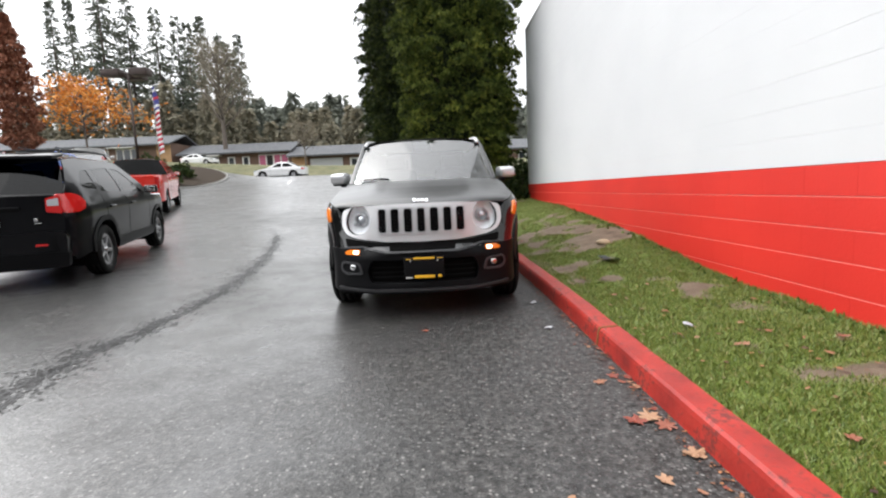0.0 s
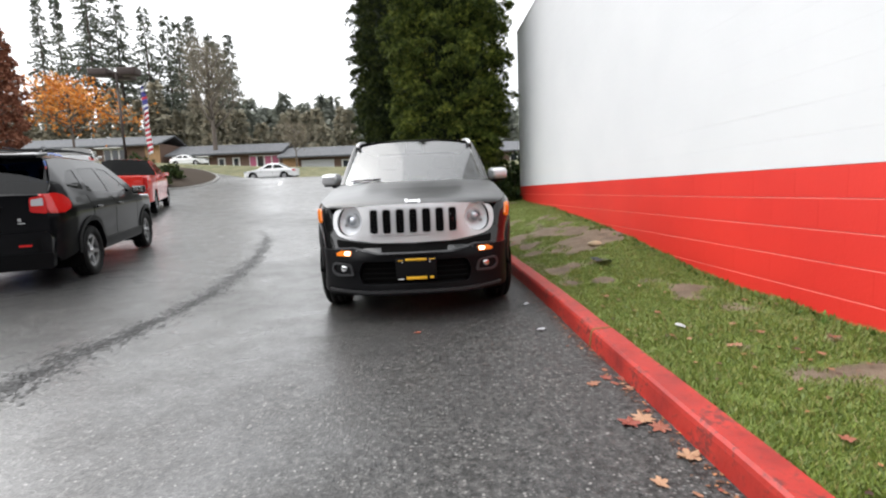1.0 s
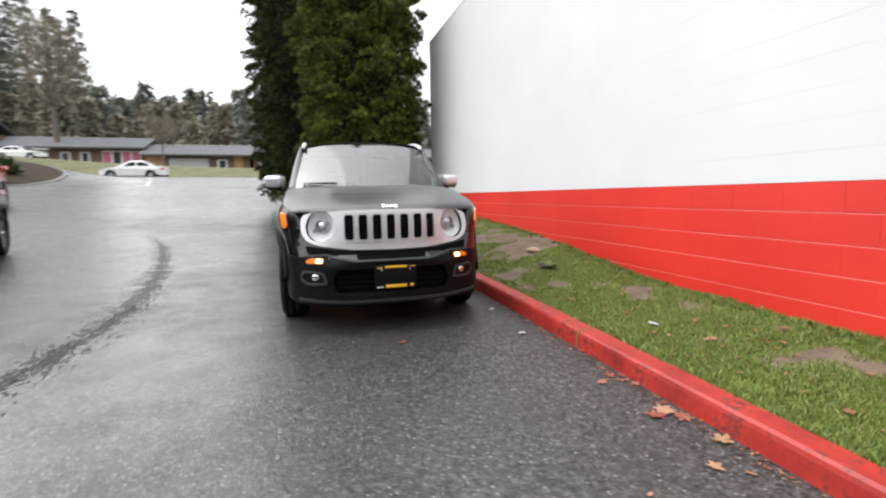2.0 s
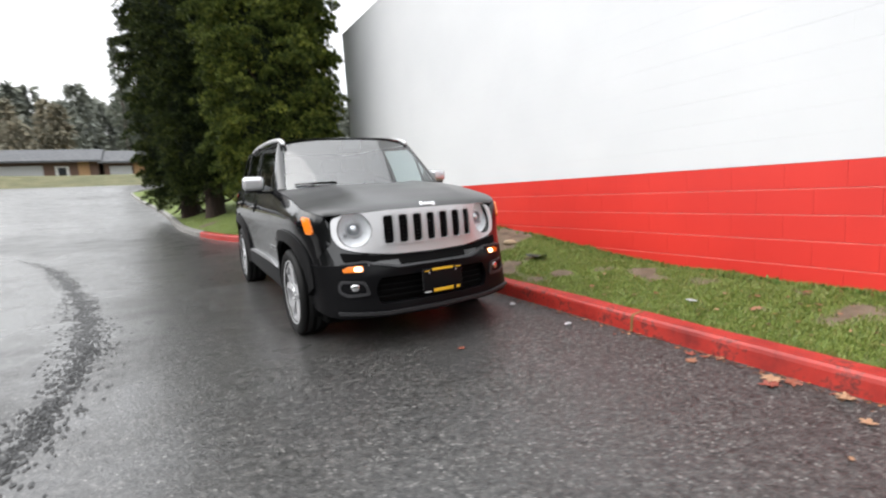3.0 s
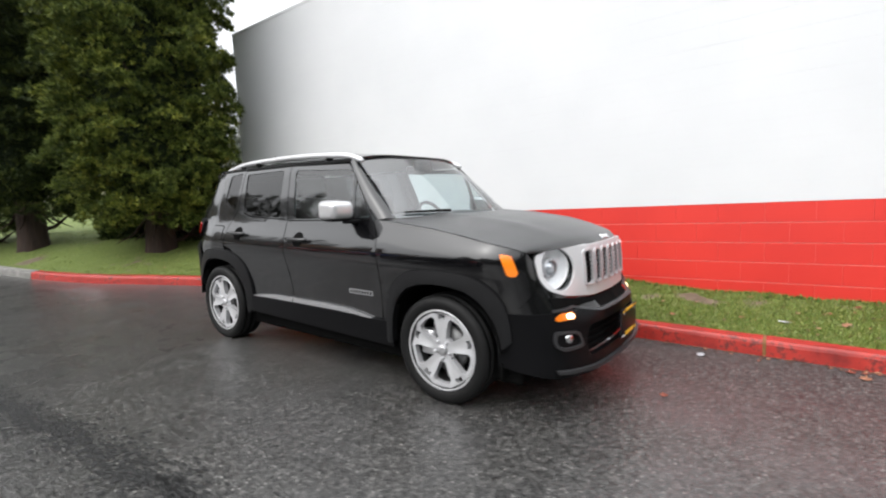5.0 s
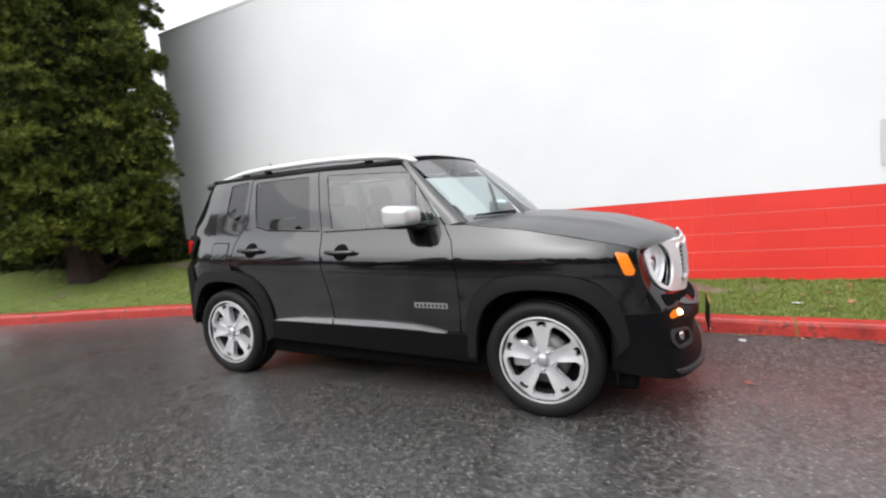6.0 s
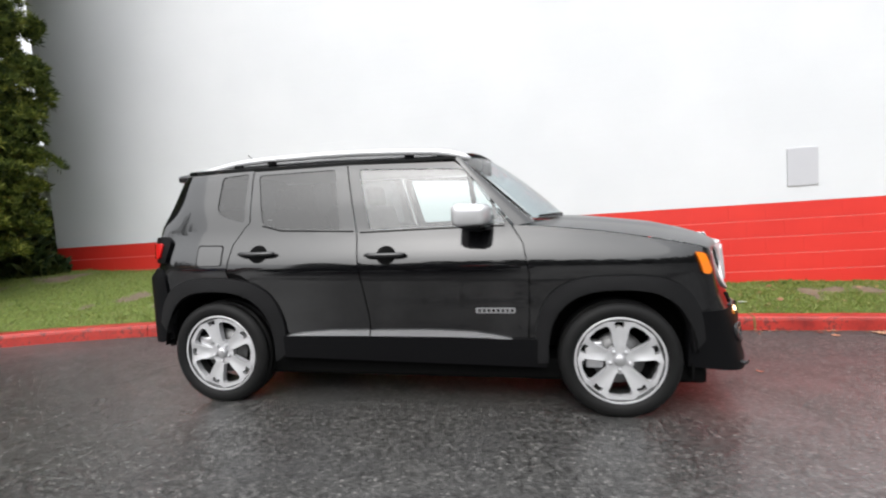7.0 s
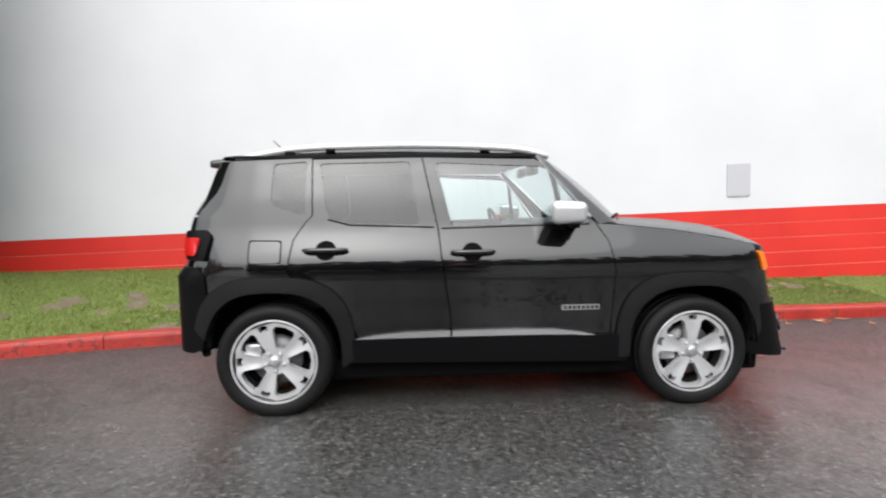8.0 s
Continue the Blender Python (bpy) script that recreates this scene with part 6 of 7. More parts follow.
def branchy(name, x, y, z, height, spread_r, seed, leaf=None, leaf_n=0, leaf_size=0.2, trunk_r=0.14, low=0.35, label="", bark=GREY_BARK, squash=0.6, up=0.5, twigs=500):
    """A broadleaf tree: trunk, forked limbs, and twigs or leaves at their ends."""
    g = np.random.default_rng(seed)
    tree = thing(name, pose(x, y, z), label, "tree")
    v, f = trunk_mesh(trunk_r, height * 0.92, flare=1.3, sides=8, rings=8, seed=seed)
    raw_part("trunk", v, f, bark, tree)
    ends = []
    for k in range(16):
        a = k * 2.4 + g.uniform(-0.3, 0.3)
        h0 = height * (low + (0.85 - low) * k / 16)
        ln = spread_r * (1 - 0.55 * (k / 16)) * g.uniform(0.8, 1.1)
        p0 = Vector((0, 0, h0))
        p1 = p0 + Vector((math.cos(a) * ln * 0.5, math.sin(a) * ln * 0.5, ln * up * 0.5))
        p2 = p0 + Vector((math.cos(a) * ln, math.sin(a) * ln, ln * up * 1.2))
        part("limb", tube([p0, p1, p2], [trunk_r * 0.4, trunk_r * 0.25, trunk_r * 0.07], 5), bark, tree)
        ends += [(p1, ln), (p2, ln), (p1.lerp(p2, 0.5), ln)]
    pts, dirs = [], []
    if leaf:
        for _ in range(leaf_n):
            e, ln = ends[g.integers(len(ends))]
            q = g.normal(size=3) * ln * 0.28 * np.array((1, 1, squash))
            pts.append(np.array(e) + q)
            dirs.append(g.normal(size=3))
        v, f = sprays(pts, dirs, leaf_size, leaf_size * 0.75, 4, 0.9, seed + 2)
        raw_part("crown", v, f, leaf, tree, smooth=False)
    else:
        for _ in range(twigs):
            e, ln = ends[g.integers(len(ends))]
            pts.append(np.array(e) + g.normal(size=3) * ln * 0.2)
            dirs.append(g.normal(size=3) + np.array((0, 0, 1.2)))
        v, f = sprays(pts, dirs, height * 0.11, 0.05, 4, 0.45, seed + 2)
        raw_part("twig_crown", v, f, TWIG, tree, smooth=False)
    return tree


branchy("maple", -28.4, 40.0, lot_z(-28.4, 40), 8.2, 4.2, 5, ORANGE_LEAF, 1200, 0.2, 0.13, 0.42, "autumn maple with bright orange leaves", squash=0.5, up=0.35)
branchy("bare_tree", -29.0, 68.0, lot_z(-29, 68) - 0.1, 17.5, 4.2, 9, None, trunk_r=0.4, low=0.3, label="leafless grey tree before the low houses", up=1.0, twigs=700)
branchy("bare_tree", -16.2, 61.5, lot_z(-16.2, 61.5) - 0.1, 5.4, 2.2, 15, None, trunk_r=0.12, low=0.4, label="small leafless tree on the bank", up=0.8, twigs=260)

# a columnar oak with rust-brown leaves
oak = thing("columnar_oak", pose(-28.6, 34.0, lot_z(-28.6, 34)), "narrow columnar oak with rust-brown leaves", "tree")
v, f = trunk_mesh(0.16, 9.5, flare=1.2, sides=8, rings=8, seed=3)
raw_part("trunk", v, f, GREY_BARK, oak)
o_pts, o_dirs = [], []
og = np.random.default_rng(41)
for _ in range(3000):
    k = og.uniform()
    h = 1.6 + 9.2 * k
    r = 1.75 * math.sin(math.pi * (0.12 + 0.88 * k)) ** 0.7 * (1 - 0.45 * k) * math.sqrt(og.uniform(0.1, 1)) * (0.85 + 0.25 * math.sin(6 * h))
    a = og.uniform(0, 2 * math.pi)
    o_pts.append((r * math.cos(a), r * math.sin(a), h))
    o_dirs.append((math.cos(a), math.sin(a), 0.6))
v, f = sprays(o_pts, o_dirs, 0.24, 0.17, 4, 0.7, 43)
raw_part("crown", v, f, RUST_LEAF, oak, smooth=False)

# far woods, and the woods that stand round the rest of the lot
def woods(name, spots, leaf, blade, label, count):
    V, F = [], []
    for i, (x, y, z, h, r, bare) in enumerate(spots):
        v, f = fir_data(h, r, bare, count, blade, 900 + i * 3)
        n = len(V)
        V += [(a + x, b + y, c + z) for a, b, c in v]
        F += [tuple(k + n for k in q) for q in f]
    return tagged(raw_ob(name, V, F, leaf, smooth=False), label, "woods", kind="stuff")


wg = np.random.default_rng(77)
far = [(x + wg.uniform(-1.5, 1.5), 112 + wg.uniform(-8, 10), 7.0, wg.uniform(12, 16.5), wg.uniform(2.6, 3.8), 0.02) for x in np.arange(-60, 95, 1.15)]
woods("far_woods", far, FIR_FAR_HAZED, 1.7, "treeline beyond the houses, haze put into its grey-green colour", 170)
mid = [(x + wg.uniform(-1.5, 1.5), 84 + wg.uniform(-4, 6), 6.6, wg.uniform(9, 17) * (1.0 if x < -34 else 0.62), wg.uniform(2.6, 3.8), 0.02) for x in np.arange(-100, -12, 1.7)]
# the thicket's twig colours are paled to carry the haze over it
woods("thicket", mid, leafage("haze_paled_thicket_twigs", (0.2, 0.19, 0.145), (0.27, 0.25, 0.185), (0.34, 0.3, 0.22)), 1.1, "brown-green thicket behind the low houses", 200)
ring = []
for k in range(70):
    a = radians(150 + 190 * k / 69)
    d = 46 + wg.uniform(-5, 8)
    ring.append((d * math.cos(a) * 1.1, 4 + d * math.sin(a), -0.6, wg.uniform(11, 18), wg.uniform(2.6, 4.0), 0.02))
woods("surrounding_woods", ring, FIR_HAZED, 2.0, "dark fir woods that ring the lot", 150)

# shrubs
def shrub(x, y, z, r, h, seed, leaf=SHRUB, n=420, label="low rounded evergreen shrub"):
    g = np.random.default_rng(seed)
    pts, dirs = [], []
    for _ in range(n):
        q = g.normal(size=3)
        q /= np.linalg.norm(q)
        q[2] = abs(q[2])
        k = g.uniform(0.55, 1.0) * (1 + 0.2 * math.sin(4 * q[0] + seed) * math.cos(3 * q[1]))
        pts.append((q[0] * r * k, q[1] * r * k, q[2] * h * k))
        dirs.append(q + np.array((0, 0, 0.4)))
    s = thing("shrub", pose(x, y, z), label, "shrub", "shrubs")
    v, f = sprays(pts, dirs, 0.2, 0.07, 6, 0.6, seed + 1)
    raw_part("leaves", v, f, leaf, s, smooth=False)
    for k in range(3):
        a = 2.1 * k + seed
        part("stem", tube([(0, 0, -0.1), (0.3 * r * math.cos(a), 0.3 * r * math.sin(a), h * 0.5), (0.5 * r * math.cos(a), 0.5 * r * math.sin(a), h * 0.8)], [0.03, 0.02, 0.01], 5), GREY_BARK, s)


for i, (x, y, r, h) in enumerate(((1.7, 13.2, 0.7, 1.0), (2.6, 13.7, 0.8, 1.25), (3.5, 14.0, 0.8, 1.2), (2.2, 12.4, 0.45, 0.55), (4.4, 14.6, 0.9, 1.4), (1.2, 14.2, 0.7, 0.9))):
    shrub(x, y, verge_z(x, y) - 0.1, r, h, 50 + i, label="dark evergreen shrub at the building's corner")
for i, (x, y, r, h) in enumerate(((-16.0, 28.5, 0.9, 0.9), (-17.2, 29.5, 1.0, 1.1), (-16.6, 31.5, 0.9, 0.8), (-18.4, 31.0, 1.1, 1.0))):
    shrub(x, y, lot_z(x, y) + 0.1, r, h, 80 + i, label="clipped green shrub in the planted island")

# ---- planted island, lamp post, banner, low houses ----
ISLAND = [(-15.4, 27.2), (-14.7, 28.6), (-14.5, 31), (-14.8, 34), (-15.8, 37), (-18, 38.5), (-22, 38.5), (-22, 28), (-18, 26.6)]
isl = smooth_line(ISLAND + [ISLAND[0]], 0.4)
cx, cy = -18.3, 32.5
iv, ifc = [], []
prof = [(1.0, -0.1), (1.0, 0.13), (0.985, 0.15), (0.955, 0.15), (0.95, 0.12)]
for p in isl:
    for k, h in prof:
        x, y = cx + (p.x - cx) * k, cy + (p.y - cy) * k
        iv.append((x, y, lot_z(p.x, p.y) + h))
m_ = len(prof)
for i in range(len(isl) - 1):
    for j in range(m_ - 1):
        ifc.append((i * m_ + j, (i + 1) * m_ + j, (i + 1) * m_ + j + 1, i * m_ + j + 1))
tagged(raw_ob("island_kerb", iv, ifc, CONCRETE), "grey concrete kerb round a planted island", "kerb", kind="structure")
bv, bf = [], []
for p in isl:
    for k in (0.95, 0.6, 0.25):
        x, y = cx + (p.x - cx) * k, cy + (p.y - cy) * k
        bv.append((x, y, lot_z(x, y) + 0.13 + 0.1 * (1 - k)))
for i in range(len(isl) - 1):
    for j in range(2):
        bf.append((i * 3 + j, (i + 1) * 3 + j, (i + 1) * 3 + j + 1, i * 3 + j + 1))
tagged(raw_ob("island_bed", bv, bf, mat("bark_mulch", (0.04, 0.03, 0.022), 0.95, 0.0, 0.0, 0.1)), "bark mulch bed in the island", "planting bed", kind="structure")

LAMP_BROWN = mat("dark_bronze_metal", (0.045, 0.03, 0.025), 0.45, 0.3)
lx, ly = -18.6, 30.5
lamp = thing("street_lamp", pose(lx, ly, lot_z(lx, ly)), "dark bronze lot lamp post with three shoebox heads", "lamp post")
part("pole", tube([(0, 0, 0), (0, 0, 6.1)], [0.085, 0.06], 10), LAMP_BROWN, lamp)
part("base_block", lathe([(0.0005, 0.45), (0.25, 0.45), (0.28, 0.42), (0.28, -0.1)], 20, "Z"), CONCRETE, lamp)
for dx, dy in ((-0.85, -0.1), (0.85, -0.1), (0.0, 0.85)):
    head = box(1.15, 0.7, 0.42, (dx, dy, 6.15), 0.03)
    for v in head.verts:
        if v.co.z < 6.05:
            v.co.x = dx + (v.co.x - dx) * 0.92
    hd = part("lamp_head", head, LAMP_BROWN, lamp)
    part("lamp_glass", box(0.8, 0.46, 0.02, (dx, dy, 5.975), 0.004), LENS_WHITE, hd)
    part("lamp_arm", tube([(0, 0, 6.12), (dx * 0.6, dy * 0.6, 6.15)], 0.04, 8), LAMP_BROWN, lamp)

fx_, fy_ = -20.6, 36.5
flag = thing("feather_banner", pose(fx_, fy_, lot_z(fx_, fy_)), "tall feather banner in red, white and blue", "banner")
part("pole", tube([(0, 0, 0), (0, 0, 5.3), (0.1, 0, 5.8), (0.4, 0, 6.0)], [0.03, 0.02, 0.015, 0.01], 8), SATIN, flag)
FLAG_RED, FLAG_WHITE, FLAG_BLUE = mat("banner_red", (0.5, 0.03, 0.05), 0.7), mat("banner_white", (0.75, 0.75, 0.75), 0.7), mat("banner_blue", (0.06, 0.06, 0.25), 0.7)
for k in range(26):
    z0, z1 = 1.0 + 0.19 * k, 1.0 + 0.19 * (k + 1)
    wgt = 0.36 if z1 < 5.2 else 0.36 - 0.25 * (z1 - 5.2)
    m__ = FLAG_BLUE if z0 > 4.1 and k % 3 else (FLAG_RED if k % 2 else FLAG_WHITE)
    st = grid_bm(lambda a, b: Vector((0.02 + a * wgt, 0.06 * math.sin(5 * a + z0 * 2), z0 + (z1 - z0) * b + 0.16 * a)), 6, 1, 0.004)
    part("stripe", st, m__, flag)

ROOF_GREY = mat("grey_shingles", (0.13, 0.13, 0.135), 0.9, 0.0, 0.0, 0.15)
plug(ROOF_GREY, ramp(ROOF_GREY, noise_tex(ROOF_GREY, 3, 5), (0.3, (0.085, 0.088, 0.093)), (0.7, (0.14, 0.143, 0.15))), "Base Color")
TAN_SIDING = mat("tan_wood_siding", (0.42, 0.25, 0.12), 0.8)
plug(TAN_SIDING, ramp(TAN_SIDING, noise_tex(TAN_SIDING, 5, 4, stretch=(6, 1, 0.3)), (0.3, (0.34, 0.2, 0.1)), (0.7, (0.5, 0.31, 0.16))), "Base Color")
BROWN_WALL = mat("brown_wall", (0.16, 0.1, 0.075), 0.85)
WHITE_TRIM = mat("white_trim", (0.72, 0.72, 0.7), 0.6)
DARK_PANE = mat("dark_window_pane", (0.03, 0.035, 0.04), 0.08, 0.0, 0.6)
PINK_PANE = mat("pink_curtained_pane", (0.5, 0.12, 0.22), 0.4)
GREY_PANEL = mat("pale_grey_panel", (0.5, 0.51, 0.52), 0.7)


def low_house(x0, x1, y, label, bays, end_right=True):
    """One long low unit: walls, shallow roof with eaves, windows and doors in the front; bays: (kind, from, to)."""
    z = lot_z((x0 + x1) / 2, y) - 0.85
    h = thing("low_house", pose(x0, y, z), label, "house", "row of low houses")
    L = x1 - x0
    wl_ = part("wall", box(L, 7, 2.9, (L / 2, 3.5, 1.45), 0.02), BROWN_WALL, h, "brown front wall", smooth=False)
    rf = bmesh.new()
    sec = [(-1.1, 2.5), (-1.1, 2.7), (3.6, 4.3), (8.3, 2.7), (8.3, 2.5), (3.6, 4.1)]
    a_ = [rf.verts.new((-0.4, yy, zz)) for yy, zz in sec]
    b_ = [rf.verts.new((L + 0.4, yy, zz)) for yy, zz in sec]
    for k in range(6):
        rf.faces.new((a_[k], a_[(k + 1) % 6], b_[(k + 1) % 6], b_[k]))
    rf.faces.new(a_[::-1])
    rf.faces.new(b_)
    bmesh.ops.recalc_face_normals(rf, faces=rf.faces[:])
    part("roof", rf, ROOF_GREY, h, "grey shingled roof", smooth=False)
    if end_right:
        part("end_panel", box(1.9, 0.12, 2.75, (L - 0.95, -0.08, 1.38), 0.01), TAN_SIDING, h, "tan wood siding", smooth=False)
    for kind, a, b in bays:
        w = b - a
        if kind == "window" or kind == "pink":
            fr = part("window", box(w, 0.1, 1.75, ((a + b) / 2, -0.06, 1.45), 0.01), WHITE_TRIM, h, "white-framed window", smooth=False)
            n = max(1, int(w / 0.95))
            for k in range(n):
                px = a + w * (k + 0.5) / n
                part("pane", box(w / n - 0.22, 0.02, 1.45, (px, -0.125, 1.45)), PINK_PANE if kind == "pink" and k % 3 != 1 else DARK_PANE, fr, smooth=False)
        elif kind == "door":
            dr = part("door", box(w, 0.08, 2.1, ((a + b) / 2, -0.05, 1.1), 0.01), WHITE_TRIM, h, "white door", smooth=False)
            part("door_pane", box(w * 0.6, 0.02, 1.3, ((a + b) / 2, -0.1, 1.35)), DARK_PANE, dr, smooth=False)
        elif kind == "tan":
            part("wall_panel", box(w, 0.1, 2.6, ((a + b) / 2, -0.06, 1.3), 0.01), TAN_SIDING, h, "tan wood siding", smooth=False)
        elif kind == "grey":
            part("garage_panel", box(w, 0.12, 2.2, ((a + b) / 2, -0.07, 1.15), 0.01), GREY_PANEL, h, "pale grey panel", smooth=False)
        elif kind == "awning":
            part("awning", box(w, 1.2, 0.1, ((a + b) / 2, -0.65, 2.35), 0.02), WHITE_TRIM, h, "white awning", smooth=False)
    return h


low_house(-66, -35.6, 66, "long low brown house with grey roof and tan end", (("window", 3, 6), ("tan", 9, 11), ("window", 14.5, 19.8), ("awning", 14, 20), ("tan", 12, 14), ("door", 21, 22), ("awning", 22.5, 26), ("window", 23, 26)))
low_house(-34.6, -19.6, 67, "low brown house with pink-curtained window and awning", (("awning", 0.6, 5.5), ("window", 1, 5), ("door", 6.2, 7.2), ("door", 8.2, 9.2), ("pink", 10.5, 14.6)), False)
low_house(-19.2, -7.4, 65.5, "low house with tan wall and pale grey panel", (("tan", 0.1, 2.2), ("grey", 2.6, 7.0), ("door", 8.0, 9.2), ("tan", 10, 11)), False)
low_house(-6.9, 9.0, 65.5, "low brown house with grey roof beyond the conifers", (("grey", 0.5, 2.6), ("tan", 2.8, 4), ("window", 5, 7.5), ("door", 9, 10), ("window", 11.5, 14)), True)
low_house(11.0, 30.0, 66.0, "low brown house with grey roof beyond the building", (("window", 1, 4), ("tan", 5, 7), ("door", 9, 10), ("window", 12, 16)), True)

# lane marks at the lot's mouth
LINE_WHITE = mat("worn_white_road_paint", (0.55, 0.55, 0.54), 0.6)
for k, (xa, ya, xb, yb) in enumerate(((-9.6, 31.5, -10.4, 35.0), (-11.0, 37.2, -11.2, 38.2), (-6.0, 38.9, -3.2, 39.2))):
    d = Vector((xb - xa, yb - ya, 0)).normalized()
    n_ = Vector((-d.y, d.x, 0)) * 0.07
    q = [Vector((xa, ya, 0)) + n_, Vector((xa, ya, 0)) - n_, Vector((xb, yb, 0)) - n_, Vector((xb, yb, 0)) + n_]
    ln = raw_ob("lane_mark", [(p.x, p.y, lot_z(p.x, p.y) + 0.012) for p in q], [(0, 1, 2, 3)], LINE_WHITE)
    tagged(ln, "short worn white lane mark on wet asphalt", "road marking", kind="structure")

# ---- grass blades, cracks, leaves, litter ----
gg = np.random.default_rng(5)


BLADES_V, BLADES_F = [], []
count = 0
while count < 185000:
    y = 0.6 + 11.4 * float(gg.uniform()) ** 1.5 if gg.uniform() < 0.84 else float(gg.choice((gg.uniform(12.0, 17.0), gg.uniform(-6.0, 0.7))))
    x1 = WALL_X - 0.01 if y < WALL_END else 3.2
    x = float(gg.uniform(kerb_x(y) + KERB_W + 0.005, x1))
    b = bare_patch(x, y)
    if b > 0.36 or (b > 0.2 and gg.uniform() < 0.6):
        continue
    z = lawn_height(x, y)
    h = float(gg.uniform(0.01, 0.03)) * (1.5 if x > x1 - 0.12 else 1.0)
    a = float(gg.uniform(0, 6.283))
    w = 0.0024 + 0.0024 * float(gg.uniform())
    lx_, ly_ = float(gg.normal(0, 0.6)) * h, float(gg.normal(0, 0.6)) * h
    i = len(BLADES_V)
    c, s = math.cos(a) * w, math.sin(a) * w
    BLADES_V += [(x - c, y - s, z - 0.004), (x + c, y + s, z - 0.004), (x + lx_, y + ly_, z + h)]
    BLADES_F.append((i, i + 1, i + 2))
    count += 1
tagged(raw_ob("grass", BLADES_V, BLADES_F, GRASS, smooth=False), "short damp green grass over patchy soil", "grass", kind="stuff")

# broad weeds at the wall's foot
wv, wf = [], []
w_pts, w_dirs = [], []
for _ in range(110):
    y = float(gg.uniform(0.5, 9))
    x = WALL_X - abs(float(gg.normal(0, 0.06))) - 0.02
    w_pts.append((x, y, lawn_height(x, y)))
    w_dirs.append((float(gg.normal(-0.4, 0.5)), float(gg.normal(0, 0.6)), 1.0))
wv, wf = sprays(w_pts, w_dirs, 0.05, 0.02, 5, 0.6, 71)
tagged(raw_ob("weeds", wv, wf, leafage("weed_leaves", (0.04, 0.08, 0.015), (0.08, 0.14, 0.03), (0.14, 0.2, 0.05)), smooth=False), "small broad-leaved weeds along the wall foot", "weeds", kind="stuff")

# the long tar-dark crack that curves across the lane
CRACK = smooth_line([(-2.55, 0.6), (-2.5, 2.4), (-2.45, 3.0), (-2.3, 4.4), (-2.45, 6.2), (-2.85, 8.2), (-3.3, 9.8), (-3.9, 11.2)], 0.03)
cv, cf = [], []
# crumbs and dark wet pores that fray its edges
for _ in range(10500):
    k = float(gg.uniform()) ** 1.15
    p = CRACK[int(k * (len(CRACK) - 1))]
    fade = min(1, (1 - k) / 0.3) * (0.6 + 0.7 * noise.noise(Vector((p.y * 2.3, 4, 0))))
    x, y = p.x + float(gg.normal(0, 0.036 if gg.uniform() < 0.5 else 0.095)) * (1.3 - 0.6 * k) + 0.05 * noise.noise(Vector((p.y * 3, 9, 0))), p.y + float(gg.uniform(-0.03, 0.03))
    if gg.uniform() > fade:
        continue
    r = float(gg.uniform(0.004, 0.017))
    a0 = float(gg.uniform(0, 6.28))
    i = len(cv)
    for j in range(5):
        a = a0 + j * 1.2566
        q = r * float(gg.uniform(0.5, 1.2))
        cx_, cy_ = x + 0.9 * q * math.cos(a), y + 1.9 * q * math.sin(a)
        cv.append((cx_, cy_, lot_z(cx_, cy_) + 0.004))
    cf.append((i, i + 1, i + 2, i + 3, i + 4))
tagged(raw_ob("tar_seam", cv, cf, TAR), "dark wet crack filled with tar across the asphalt", "crack", kind="structure")


def leaf_mesh(seed, lobes):
    g = np.random.default_rng(seed)
    n = 40
    bm = bmesh.new()
    c = bm.verts.new((0, 0, 0.004))
    ring_ = []
    for k in range(n):
        a = 2 * math.pi * k / n
        r = 0.55 + 0.45 * abs(math.cos(lobes * a / 2)) ** 1.4
        if lobes == 1:
            r = 0.5 + 0.15 * math.cos(2 * a)
        r *= 1 + 0.08 * float(g.normal())
        ring_.append(bm.verts.new((0.055 * r * math.cos(a) * 1.15, 0.055 * r * math.sin(a), 0.004 + 0.012 * (r ** 2) * float(g.uniform(0, 1)) * abs(math.sin(a + seed)))))
    for k in range(n):
        bm.faces.new((c, ring_[k], ring_[(k + 1) % n]))
    me = bpy.data.meshes.new("fallen_leaf")
    bm.to_mesh(me)
    bm.free()
    me.materials.append(FALLEN)
    return me


LEAF_MESHES = [leaf_mesh(k, l) for k, l in ((1, 5), (2, 7), (3, 5), (4, 1), (5, 7))]


def drop_leaf(x, y, z, size, kind, turn, tilt=0.0):
    ob = new("fallen_leaf", LEAF_MESHES[kind])
    ob.matrix_world = pose(x, y, z + 0.004, tilt, tilt * 0.6, turn) @ Matrix.Diagonal((size * 0.64, size * 0.64, size * 0.8, 1))
    tagged(ob, "fallen brown autumn leaf lying flat" if z < 0.04 else "fallen reddish leaf on the grass", "leaf", "fallen leaves")


# on the asphalt along the kerb
drop_leaf(-0.02, 3.3, lot_z(0, 3.3), 0.8, 0, 20)
for x, y, s, k in ((1.08, 1.86, 1.5, 1), (1.0, 1.83, 1.35, 2), (1.12, 1.78, 1.3, 4), (1.13, 1.55, 1.3, 0), (0.98, 2.26, 1.0, 1), (1.08, 2.33, 0.9, 0), (1.1, 2.25, 1.0, 3), (0.93, 1.4, 0.9, 2), (0.55, 1.33, 0.7, 3), (1.03, 1.32, 0.8, 3)):
    drop_leaf(x, y, lot_z(x, y), s, k, float(gg.uniform(0, 360)), float(gg.uniform(-6, 6)))
